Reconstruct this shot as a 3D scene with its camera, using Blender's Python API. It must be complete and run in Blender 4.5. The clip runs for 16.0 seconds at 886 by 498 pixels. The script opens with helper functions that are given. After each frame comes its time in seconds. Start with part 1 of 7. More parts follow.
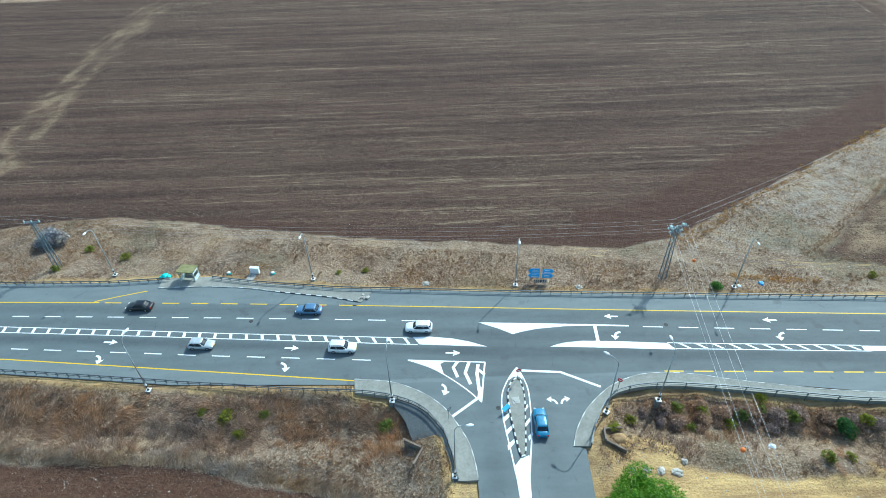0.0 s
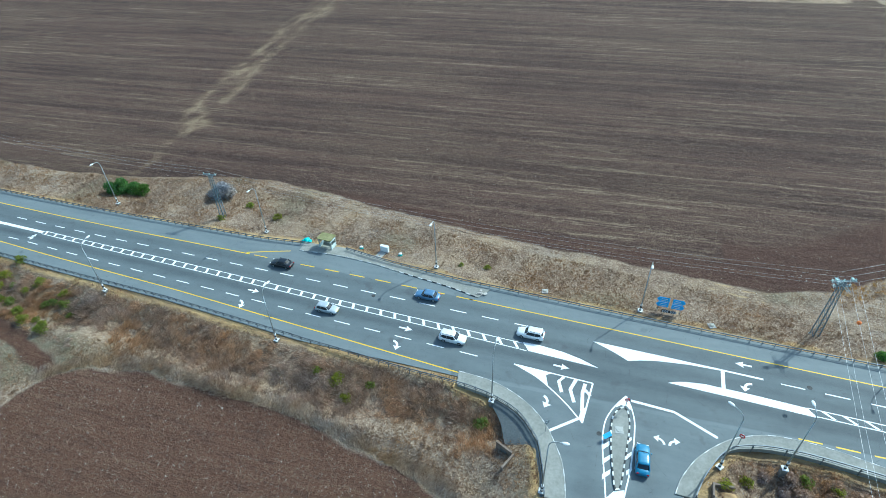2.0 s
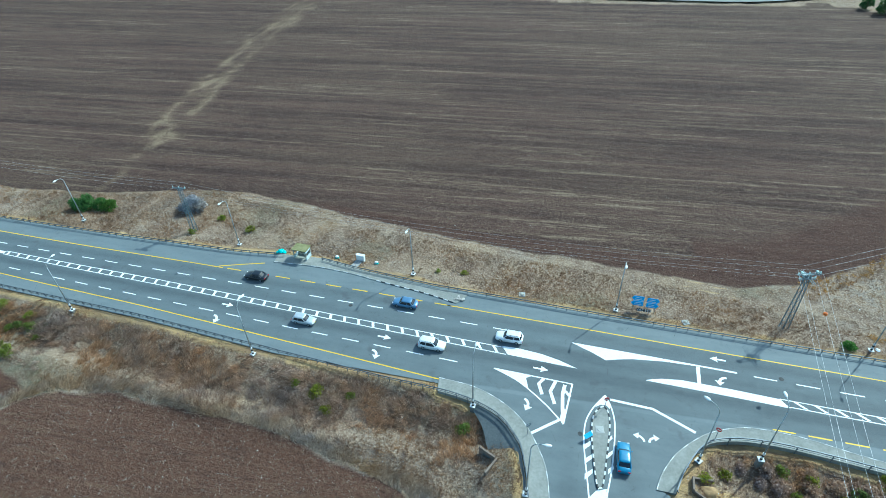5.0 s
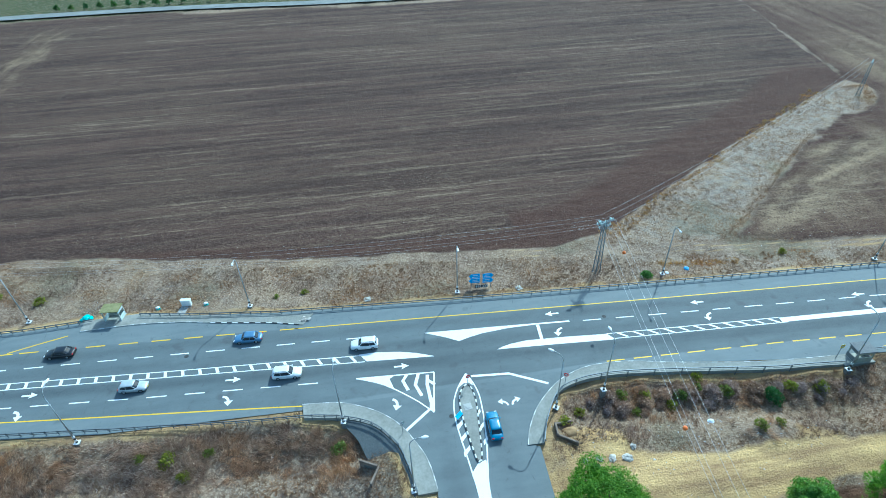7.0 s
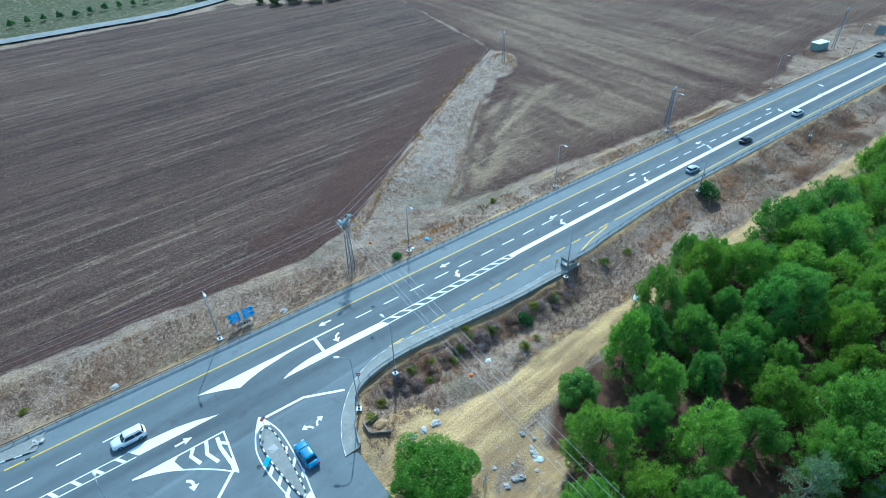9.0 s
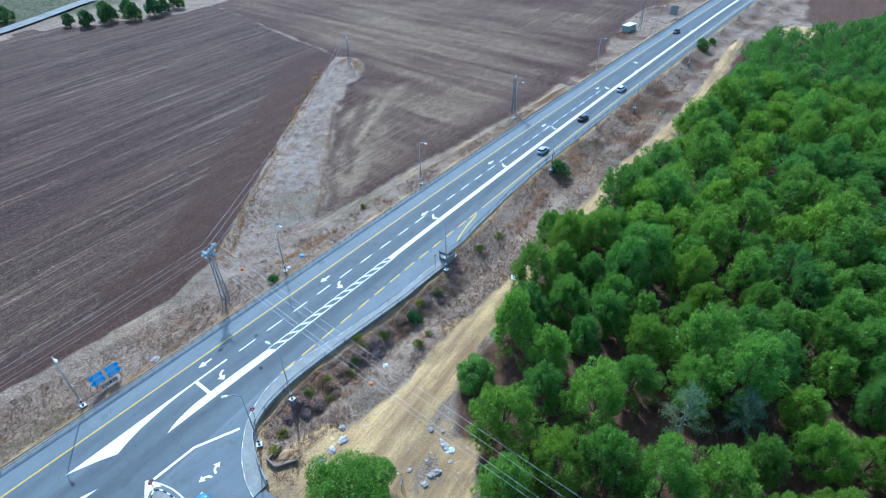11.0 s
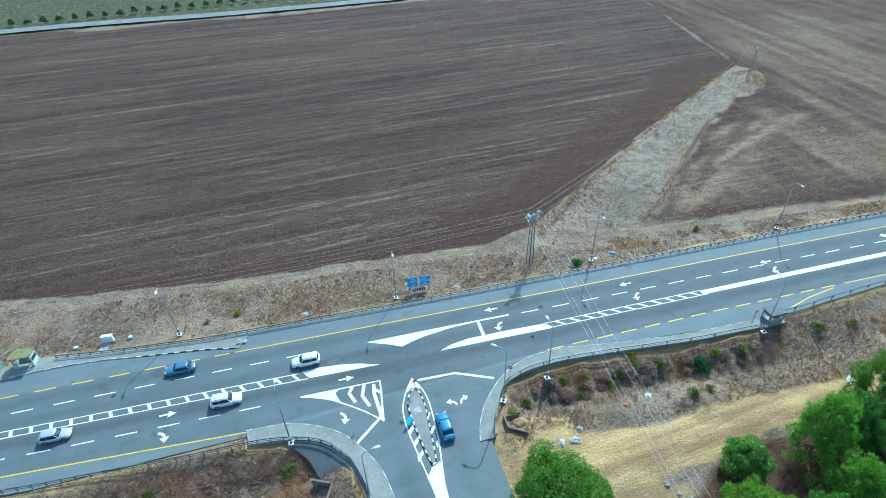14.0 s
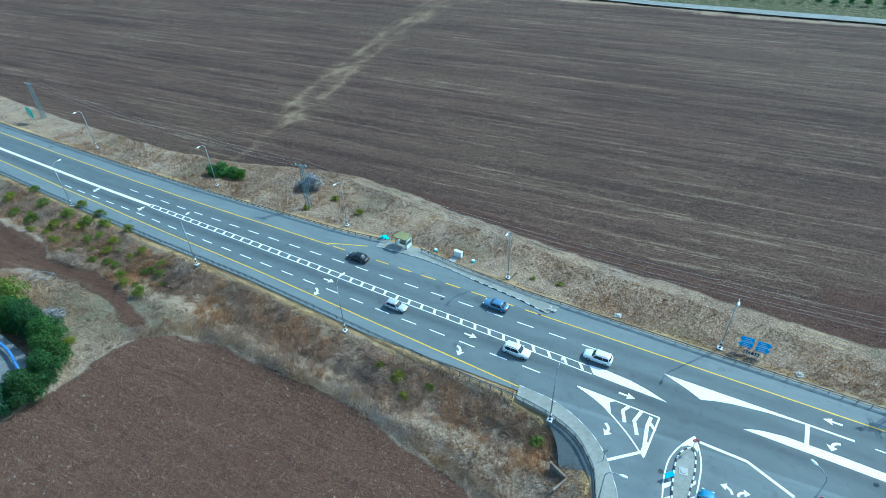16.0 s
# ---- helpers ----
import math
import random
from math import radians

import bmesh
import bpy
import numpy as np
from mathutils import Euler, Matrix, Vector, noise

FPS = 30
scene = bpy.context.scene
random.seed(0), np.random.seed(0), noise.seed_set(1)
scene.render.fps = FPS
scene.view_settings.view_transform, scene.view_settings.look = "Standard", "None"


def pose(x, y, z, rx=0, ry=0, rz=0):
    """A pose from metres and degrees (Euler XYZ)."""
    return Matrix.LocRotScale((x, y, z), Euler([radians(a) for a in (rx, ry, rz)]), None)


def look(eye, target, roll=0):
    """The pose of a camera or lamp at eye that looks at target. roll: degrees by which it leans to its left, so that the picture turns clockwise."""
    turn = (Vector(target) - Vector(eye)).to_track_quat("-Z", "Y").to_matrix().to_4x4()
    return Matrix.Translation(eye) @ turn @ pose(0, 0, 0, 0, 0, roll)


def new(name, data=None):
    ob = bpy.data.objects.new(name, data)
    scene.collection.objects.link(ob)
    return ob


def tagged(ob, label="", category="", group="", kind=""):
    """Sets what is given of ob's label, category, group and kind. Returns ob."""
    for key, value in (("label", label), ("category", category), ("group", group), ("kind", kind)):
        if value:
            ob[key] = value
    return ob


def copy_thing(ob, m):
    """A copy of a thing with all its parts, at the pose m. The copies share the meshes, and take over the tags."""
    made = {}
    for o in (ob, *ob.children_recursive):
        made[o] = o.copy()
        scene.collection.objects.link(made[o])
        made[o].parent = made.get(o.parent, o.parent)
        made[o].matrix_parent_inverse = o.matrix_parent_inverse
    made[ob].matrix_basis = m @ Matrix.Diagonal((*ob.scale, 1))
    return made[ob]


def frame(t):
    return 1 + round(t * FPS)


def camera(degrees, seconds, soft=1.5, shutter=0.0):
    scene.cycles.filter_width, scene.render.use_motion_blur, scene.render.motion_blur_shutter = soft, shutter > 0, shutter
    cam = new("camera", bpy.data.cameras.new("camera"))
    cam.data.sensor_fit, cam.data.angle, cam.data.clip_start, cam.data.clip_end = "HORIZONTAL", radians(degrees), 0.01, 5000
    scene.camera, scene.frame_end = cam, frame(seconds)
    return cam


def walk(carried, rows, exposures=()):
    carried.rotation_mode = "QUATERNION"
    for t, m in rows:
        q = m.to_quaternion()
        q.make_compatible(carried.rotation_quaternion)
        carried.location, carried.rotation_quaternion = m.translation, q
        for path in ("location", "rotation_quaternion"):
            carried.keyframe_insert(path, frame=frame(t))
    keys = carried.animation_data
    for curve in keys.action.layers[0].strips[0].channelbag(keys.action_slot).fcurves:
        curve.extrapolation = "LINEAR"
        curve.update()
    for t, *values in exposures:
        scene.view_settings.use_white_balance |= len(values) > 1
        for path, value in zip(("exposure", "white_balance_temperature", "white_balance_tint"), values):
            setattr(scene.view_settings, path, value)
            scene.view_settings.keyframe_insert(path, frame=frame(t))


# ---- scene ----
cam = camera(78.46, 16.0, soft=0.3)
# seconds, yaw, pitch, roll; the camera hovers in one place
EYE = (0.0, 0.0, 66.5)
ROWS = [
    (0.00, -0.41, -37.94, 1.83),
    (0.50, 2.99, -37.87, 1.98),
    (1.00, 7.69, -37.76, 2.14),
    (1.50, 13.29, -37.61, 2.18),
    (2.00, 16.20, -37.48, 2.22),
    (2.50, 17.20, -37.39, 2.20),
    (3.00, 17.88, -37.27, 2.30),
    (3.20, 18.13, -37.23, 2.30),
    (3.73, 18.25, -37.14, 2.26),
    (4.25, 17.25, -37.05, 2.22),
    (4.78, 14.70, -36.95, 2.19),
    (5.30, 10.32, -36.86, 2.15),
    (5.50, 8.16, -36.89, 2.07),
    (6.00, 2.34, -36.93, 1.96),
    (6.50, -2.65, -36.94, 1.96),
    (7.00, -8.58, -36.97, 1.87),
    (7.50, -15.03, -36.95, 1.71),
    (8.00, -24.05, -37.01, 1.51),
    (8.50, -31.57, -36.94, 1.45),
    (9.00, -40.84, -36.92, 1.35),
    (9.50, -50.25, -36.84, 1.20),
    (9.70, -53.90, -36.85, 1.10),
    (10.22, -59.60, -36.84, 1.18),
    (10.75, -58.80, -36.84, 1.25),
    (11.28, -54.00, -36.84, 1.32),
    (11.80, -47.60, -36.83, 1.38),
    (12.00, -45.01, -36.82, 1.42),
    (12.50, -39.15, -36.78, 1.54),
    (13.00, -32.77, -36.78, 1.68),
    (13.50, -26.65, -36.77, 1.80),
    (14.00, -17.21, -36.78, 1.98),
    (14.50, -3.21, -36.63, 1.99),
    (15.00, 15.23, -36.47, 1.90),
    (15.50, 23.58, -36.42, 1.80),
    (16.00, 25.88, -36.42, 1.90),
]
walk(cam, [(t, pose(*EYE, 0, 0, yaw) @ pose(0, 0, 0, pitch) @ pose(0, 0, 0, 0, roll) @ pose(0, 0, 0, 90)) for t, yaw, pitch, roll in ROWS],
     exposures=[(0, 0.45, 5550, -9), (3, 0.45, 5300, -11), (5.5, 0.45, 5150, -15), (7, 0.45, 4900, -14), (9.5, 0.45, 4700, -7), (12, 0.55, 4750, 5), (12.5, 0.55, 4700, 2), (14.5, 0.45, 4950, -15), (16, 0.45, 4800, -16)])

# ---- light ----
SUN_DIR = Vector((0.64 * 0.72, 0.77 * 0.72, 0.69)).normalized()
world = bpy.data.worlds.new("sky")
scene.world = world
world.use_nodes = True
wn = world.node_tree.nodes
sky = wn.new("ShaderNodeTexSky")
sky.sky_type, sky.sun_disc = "NISHITA", False
sky.sun_elevation, sky.sun_rotation = radians(44), math.atan2(0.64, 0.77)
sky.air_density, sky.dust_density = 1.2, 1.5
wn["Background"].inputs["Strength"].default_value = 0.15
world.node_tree.links.new(sky.outputs[0], wn["Background"].inputs["Color"])
sun = new("sun", bpy.data.lights.new("sun", "SUN"))
sun.data.energy, sun.data.angle, sun.data.color = 3.3, radians(0.6), (1.0, 0.975, 0.93)
sun.matrix_world = look(SUN_DIR * 200, (0, 0, 0))


# ---- materials ----
def nodes_of(name, rough=0.8, metal=0.0, spec=0.3):
    m = bpy.data.materials.new(name)
    m.use_nodes = True
    t = m.node_tree
    b = t.nodes["Principled BSDF"]
    b.inputs["Roughness"].default_value, b.inputs["Metallic"].default_value = rough, metal
    b.inputs["Specular IOR Level"].default_value = spec
    return m, t, b


def add(t, kind, **values):
    n = t.nodes.new(kind)
    for k, v in values.items():
        n.inputs[k.replace("_", " ")].default_value = v
    return n


def noise_of(t, vec, scale, detail=4.0, rough=0.6):
    n = add(t, "ShaderNodeTexNoise", Scale=scale, Detail=detail, Roughness=rough)
    if vec is not None:
        t.links.new(vec, n.inputs["Vector"])
    return n.outputs["Fac"]


def ramp(t, fac, lo, hi, a=0.0, b=1.0):
    n = add(t, "ShaderNodeMapRange")
    n.clamp = True
    for i, v in ((1, lo), (2, hi), (3, a), (4, b)):
        n.inputs[i].default_value = v
    t.links.new(fac, n.inputs[0])
    return n.outputs[0]


def mixc(t, fac, a, b, mode="MIX"):
    n = t.nodes.new("ShaderNodeMix")
    n.data_type, n.blend_type = "RGBA", mode
    for sock, v in ((n.inputs[0], fac), (n.inputs[6], a), (n.inputs[7], b)):
        if isinstance(v, bpy.types.NodeSocket):
            t.links.new(v, sock)
        elif isinstance(v, tuple):
            sock.default_value = (*v[:3], 1)
        else:
            sock.default_value = v
    return n.outputs[2]


def calc(t, op, a, b=0.0):
    n = t.nodes.new("ShaderNodeMath")
    n.operation = op
    for sock, v in ((n.inputs[0], a), (n.inputs[1], b)):
        if isinstance(v, bpy.types.NodeSocket):
            t.links.new(v, sock)
        else:
            sock.default_value = v
    return n.outputs[0]


def bumped(t, b, height, strength, distance):
    n = add(t, "ShaderNodeBump", Strength=strength, Distance=distance)
    t.links.new(height, n.inputs["Height"])
    t.links.new(n.outputs[0], b.inputs["Normal"])


def place_of(t, local=False):
    if local:
        return t.nodes.new("ShaderNodeTexCoord").outputs["Object"]
    return t.nodes.new("ShaderNodeNewGeometry").outputs["Position"]


def plain(name, c, c2, scale=3.0, rough=0.8, metal=0.0, spec=0.3, bump=0.0, vary=0.0, local=True, fine=8.0):
    """Two tones broken up at two scales, with relief and a little difference from object to object."""
    m, t, b = nodes_of(name, rough, metal, spec)
    v = place_of(t, local)
    n1, n2 = noise_of(t, v, scale), noise_of(t, v, scale * fine, 3.0)
    f = ramp(t, calc(t, "ADD", calc(t, "MULTIPLY", n1, 0.6), calc(t, "MULTIPLY", n2, 0.4)), 0.36, 0.64)
    col = mixc(t, f, c, c2)
    if vary:
        r = t.nodes.new("ShaderNodeObjectInfo").outputs["Random"]
        k = ramp(t, r, 0, 1, 1 - vary, 1 + vary)
        col = mixc(t, 1.0, col, rgb(t, k), "MULTIPLY")
    t.links.new(col, b.inputs["Base Color"])
    if bump:
        bumped(t, b, n2, bump, 0.02)
    return m


def rgb(t, value):
    n = t.nodes.new("ShaderNodeCombineColor")
    for i in range(3):
        t.links.new(value, n.inputs[i])
    return n.outputs[0]


def attr(t, name):
    n = t.nodes.new("ShaderNodeAttribute")
    n.attribute_name = name
    s = t.nodes.new("ShaderNodeSeparateColor")
    t.links.new(n.outputs["Color"], s.inputs[0])
    return s.outputs


def mapped(t, vec, scale, turn=0.0):
    n = t.nodes.new("ShaderNodeMapping")
    n.inputs["Rotation"].default_value[2] = radians(turn)
    n.inputs["Scale"].default_value = scale
    t.links.new(vec, n.inputs["Vector"])
    return n.outputs[0]


def ground_material():
    m, t, b = nodes_of("soil_and_dry_grass", 0.95, 0.0, 0.15)
    v = place_of(t)
    z1, z2 = attr(t, "zone"), attr(t, "zone2")
    field, tan, floor_ = z1[0], z1[1], z1[2]
    pale, green, straw = z2[0], z2[1], z2[2]
    big, mid = noise_of(t, v, 0.06, 5), noise_of(t, v, 0.5, 6, 0.7)
    fine = noise_of(t, v, 3.0, 5, 0.75)
    grit = noise_of(t, v, 9.0, 3, 0.8)
    # ploughed soil: broad bands along the rows, straw left in broken thin streaks, a speckle of clods and stubble
    grain = noise_of(t, mapped(t, v, (1.0, 0.75, 1)), 2.6, 4, 0.85)
    r1 = noise_of(t, mapped(t, v, (0.022, 0.95, 1), 2.5), 1.0, 5, 0.7)
    r2 = noise_of(t, mapped(t, v, (0.012, 0.17, 1), 2.5), 1.0, 6, 0.65)
    r3 = noise_of(t, mapped(t, v, (0.16, 1.3, 1), 2.5), 1.0, 5, 0.75)
    cloud = noise_of(t, mapped(t, v, (0.012, 0.03, 1), 2.5), 1.0, 4, 0.6)
    r4 = noise_of(t, mapped(t, v, (0.009, 0.42, 1), 2.5), 1.0, 3, 0.6)
    sep = t.nodes.new("ShaderNodeSeparateXYZ")
    t.links.new(v, sep.inputs[0])
    near = ramp(t, sep.outputs[1], 55, 65, 1.0, 0.0)
    soil = mixc(t, ramp(t, calc(t, "ADD", calc(t, "MULTIPLY", r2, 0.5), calc(t, "MULTIPLY", r4, 0.5)), 0.42, 0.58), (0.043, 0.024, 0.020), (0.094, 0.055, 0.041))
    soil = mixc(t, ramp(t, cloud, 0.44, 0.62, 0, 0.5), soil, (0.094, 0.060, 0.042))
    soil = mixc(t, calc(t, "MULTIPLY", pale, 0.8), soil, mixc(t, near, (0.078, 0.039, 0.028), (0.114, 0.057, 0.035)))
    soil = mixc(t, ramp(t, r3, 0.50, 0.34, 0.0, 0.5), soil, (0.050, 0.029, 0.023))
    bare = calc(t, "SUBTRACT", 1.0, calc(t, "MULTIPLY", pale, 0.8))
    line = calc(t, "MULTIPLY", calc(t, "MULTIPLY", ramp(t, r1, 0.53, 0.61), ramp(t, r3, 0.42, 0.54)), ramp(t, calc(t, "ADD", r2, calc(t, "MULTIPLY", cloud, 0.5)), 0.62, 0.86, 0.2, 1.0))
    line = calc(t, "MULTIPLY", calc(t, "MULTIPLY", line, bare), ramp(t, grain, 0.40, 0.54, 0.3, 1.0))
    soil = mixc(t, calc(t, "MULTIPLY", line, 0.72), soil, (0.34, 0.26, 0.17))
    soil = mixc(t, calc(t, "MULTIPLY", straw, ramp(t, calc(t, "ADD", calc(t, "MULTIPLY", mid, 0.3), calc(t, "MULTIPLY", grain, 0.7)), 0.42, 0.56, 0.22, 1.0)), soil, (0.42, 0.305, 0.185))
    soil = mixc(t, calc(t, "MULTIPLY", ramp(t, grain, 0.53, 0.66), ramp(t, pale, 0, 1, 0.6, 0.3)), soil, (0.26, 0.190, 0.130))
    soil = mixc(t, calc(t, "MULTIPLY", ramp(t, grain, 0.47, 0.33), 0.65), soil, (0.032, 0.020, 0.017))
    soil = mixc(t, ramp(t, grit, 0.62, 0.69), soil, (0.36, 0.285, 0.215))
    # dry grass
    grass = mixc(t, ramp(t, mid, 0.35, 0.65), (0.170, 0.112, 0.075), (0.300, 0.212, 0.146))
    grass = mixc(t, ramp(t, noise_of(t, v, 0.11, 3, 0.55), 0.46, 0.62, 0, 0.7), grass, (0.33, 0.235, 0.145))
    grass = mixc(t, calc(t, "MULTIPLY", pale, ramp(t, mid, 0.40, 0.58)), grass, (0.30, 0.265, 0.225))
    grass = mixc(t, ramp(t, noise_of(t, v, 0.28, 5, 0.75), 0.50, 0.62, 0, 0.6), grass, (0.130, 0.080, 0.053))
    grass = mixc(t, ramp(t, fine, 0.5, 0.64), grass, (0.44, 0.345, 0.245))
    grass = mixc(t, ramp(t, fine, 0.46, 0.34, 0, 0.4), grass, (0.085, 0.053, 0.037))
    grass = mixc(t, calc(t, "MULTIPLY", green, ramp(t, mid, 0.3, 0.55)), grass, (0.065, 0.076, 0.030))
    grass = mixc(t, ramp(t, grit, 0.62, 0.68), grass, (0.56, 0.51, 0.44))
    # bare tan earth and needle litter
    ruts = noise_of(t, mapped(t, v, (0.05, 0.55, 1), 11), 1.0, 6, 0.7)
    earth = mixc(t, ramp(t, ruts, 0.36, 0.62), (0.37, 0.234, 0.110), (0.71, 0.495, 0.216))
    earth = mixc(t, ramp(t, big, 0.48, 0.62, 0, 0.5), earth, (0.27, 0.170, 0.090))
    earth = mixc(t, ramp(t, fine, 0.46, 0.66, 0, 0.55), earth, (0.22, 0.150, 0.090))
    earth = mixc(t, ramp(t, grit, 0.64, 0.72), earth, (0.58, 0.50, 0.38))
    litter = mixc(t, ramp(t, mid, 0.35, 0.65), (0.075, 0.04, 0.026), (0.14, 0.078, 0.048))
    litter = mixc(t, ramp(t, grit, 0.66, 0.75), litter, (0.25, 0.2, 0.16))

    def edge(mask):
        return ramp(t, calc(t, "ADD", mask, calc(t, "MULTIPLY", calc(t, "SUBTRACT", calc(t, "ADD", calc(t, "MULTIPLY", mid, 0.5), calc(t, "MULTIPLY", fine, 0.5)), 0.5), 1.1)), 0.35, 0.65)

    col = mixc(t, edge(tan), grass, earth)
    col = mixc(t, edge(floor_), col, litter)
    col = mixc(t, edge(field), col, soil)
    t.links.new(col, b.inputs["Base Color"])
    h = calc(t, "ADD", calc(t, "MULTIPLY", mid, 0.6), calc(t, "ADD", calc(t, "MULTIPLY", fine, 0.5), calc(t, "MULTIPLY", r3, 0.4)))
    bumped(t, b, h, 1.0, 0.5)
    return m


def asphalt_material():
    m, t, b = nodes_of("worn_asphalt", 0.75, 0.0, 0.35)
    v = place_of(t)
    z = attr(t, "wear")
    big = noise_of(t, mapped(t, v, (0.12, 0.5, 1), 4), 1.0, 5, 0.65)
    mid, fine = noise_of(t, v, 0.9, 5, 0.7), noise_of(t, v, 14.0, 3, 0.8)
    light = mixc(t, ramp(t, big, 0.3, 0.7), (0.130, 0.158, 0.168), (0.175, 0.205, 0.212))
    dark = mixc(t, ramp(t, big, 0.3, 0.7), (0.038, 0.052, 0.061), (0.066, 0.085, 0.095))
    w = calc(t, "ADD", z[0], calc(t, "MULTIPLY", calc(t, "SUBTRACT", mid, 0.5), 0.35))
    col = mixc(t, ramp(t, w, 0.0, 1.0), light, dark)
    col = mixc(t, ramp(t, fine, 0.35, 0.7, 0.0, 0.35), col, (0.22, 0.22, 0.21))
    stains = noise_of(t, v, 0.25, 3, 0.5)
    col = mixc(t, ramp(t, stains, 0.64, 0.72, 0, 0.45), col, (0.06, 0.062, 0.065))
    crack = add(t, "ShaderNodeTexVoronoi", Scale=0.22)
    crack.feature = "DISTANCE_TO_EDGE"
    t.links.new(v, crack.inputs["Vector"])
    col = mixc(t, calc(t, "MULTIPLY", ramp(t, crack.outputs["Distance"], 0.012, 0.004), ramp(t, mid, 0.5, 0.65, 0, 0.5)), col, (0.045, 0.045, 0.047))
    t.links.new(col, b.inputs["Base Color"])
    bumped(t, b, fine, 0.25, 0.01)
    return m


def paint_material(name, c, wear_to, amount=0.5):
    m, t, b = nodes_of(name, 0.6, 0.0, 0.35)
    v = place_of(t)
    n, n2 = noise_of(t, v, 1.2, 6, 0.75), noise_of(t, v, 9.0, 4, 0.8)
    f = calc(t, "ADD", calc(t, "MULTIPLY", n, 0.55), calc(t, "MULTIPLY", n2, 0.45))
    t.links.new(mixc(t, ramp(t, f, 0.52, 0.72, 0.0, amount), c, wear_to), b.inputs["Base Color"])
    bumped(t, b, n2, 0.2, 0.006)
    return m


def leaf_material(name, a, c, tip, shine=0.3, dry=False):
    m, t, b = nodes_of(name, 0.6, 0.0, shine)
    r = t.nodes.new("ShaderNodeNewGeometry").outputs["Random Per Island"]
    o = t.nodes.new("ShaderNodeObjectInfo").outputs["Random"]
    col = mixc(t, ramp(t, r, 0.0, 0.8), a, c)
    col = mixc(t, ramp(t, r, 0.8, 1.0), col, tip)
    if dry:
        col = mixc(t, 1.0, col, mixc(t, ramp(t, noise_of(t, place_of(t), 0.09, 3, 0.6), 0.36, 0.62), (0.90, 0.97, 1.10), (1.14, 0.99, 0.76)), "MULTIPLY")
        return leaf_shader(m, t, b, mixc(t, 1.0, col, rgb(t, ramp(t, noise_of(t, place_of(t), 0.35, 4, 0.7), 0.3, 0.7, 0.7, 1.25)), "MULTIPLY"), (1.0, 0.94, 0.84))
    o2 = t.nodes.new("ShaderNodeMath")
    o2.operation = "FRACT"
    t.links.new(calc(t, "MULTIPLY", o, 7.31), o2.inputs[0])
    col = mixc(t, 1.0, col, rgb(t, ramp(t, o2.outputs[0], 0, 1, 0.88, 1.20)), "MULTIPLY")
    col = mixc(t, 1.0, col, mixc(t, o, (0.85, 0.92, 1.25), (1.35, 1.12, 0.75)), "MULTIPLY")
    return leaf_shader(m, t, b, col, (1.0, 1.1, 0.5))


def leaf_shader(m, t, b, col, through_tint):
    """Gloss and diffuse light, with half of it passing through the blade."""
    t.links.new(col, b.inputs["Base Color"])
    tr = t.nodes.new("ShaderNodeBsdfTranslucent")
    t.links.new(mixc(t, 1.0, col, through_tint, "MULTIPLY"), tr.inputs["Color"])
    mix = t.nodes.new("ShaderNodeMixShader")
    mix.inputs[0].default_value = 0.5
    t.links.new(b.outputs[0], mix.inputs[1])
    t.links.new(tr.outputs[0], mix.inputs[2])
    t.links.new(mix.outputs[0], t.nodes["Material Output"].inputs["Surface"])
    return m


M_GROUND, M_ASPHALT = ground_material(), asphalt_material()
M_WHITE = paint_material("white_road_paint", (0.80, 0.82, 0.82), (0.38, 0.40, 0.41), 0.55)
M_YELLOW = paint_material("yellow_road_paint", (0.72, 0.49, 0.02), (0.42, 0.33, 0.10), 0.6)
M_STEEL = plain("galvanised_steel", (0.22, 0.25, 0.27), (0.33, 0.36, 0.38), 2.0, 0.5, 0.6, bump=0.1)
M_DARKSTEEL = plain("weathered_rail_steel", (0.10, 0.12, 0.14), (0.19, 0.21, 0.23), 1.5, 0.55, 0.5, bump=0.1)
M_POLE = plain("grey_pole_steel", (0.30, 0.33, 0.35), (0.42, 0.45, 0.46), 1.0, 0.45, 0.5)
M_CONC = plain("pale_concrete", (0.34, 0.34, 0.32), (0.46, 0.45, 0.42), 0.8, 0.9, bump=0.3, local=False)
M_PAVE = plain("paving_concrete", (0.215, 0.215, 0.190), (0.315, 0.312, 0.280), 0.35, 0.9, bump=0.3, local=False)
M_KERBW = plain("white_kerb_paint", (0.62, 0.62, 0.60), (0.78, 0.78, 0.76), 2.0, 0.7)
M_KERBB = plain("black_kerb_paint", (0.03, 0.03, 0.03), (0.07, 0.07, 0.07), 2.0, 0.7)
M_LAMP = plain("white_lamp_shell", (0.72, 0.74, 0.75), (0.82, 0.84, 0.84), 1.0, 0.4)
M_BARK = plain("pine_bark", (0.09, 0.06, 0.045), (0.18, 0.13, 0.10), 4.0, 0.95, bump=0.5)
M_PINE = leaf_material("pine_needles", (0.088, 0.188, 0.034), (0.195, 0.355, 0.066), (0.35, 0.48, 0.125))
M_BUSH = leaf_material("deep_green_bush_leaf", (0.05, 0.12, 0.035), (0.10, 0.21, 0.055), (0.17, 0.30, 0.085))
M_ROUND = leaf_material("bright_round_leaf", (0.088, 0.190, 0.012), (0.190, 0.345, 0.020), (0.37, 0.52, 0.048))
M_PINE_DK = leaf_material("dark_cypress_leaf", (0.03, 0.08, 0.035), (0.06, 0.14, 0.05), (0.10, 0.20, 0.07))
M_SHRUB = leaf_material("green_shrub_leaf", (0.12, 0.16, 0.03), (0.22, 0.26, 0.05), (0.34, 0.36, 0.09))
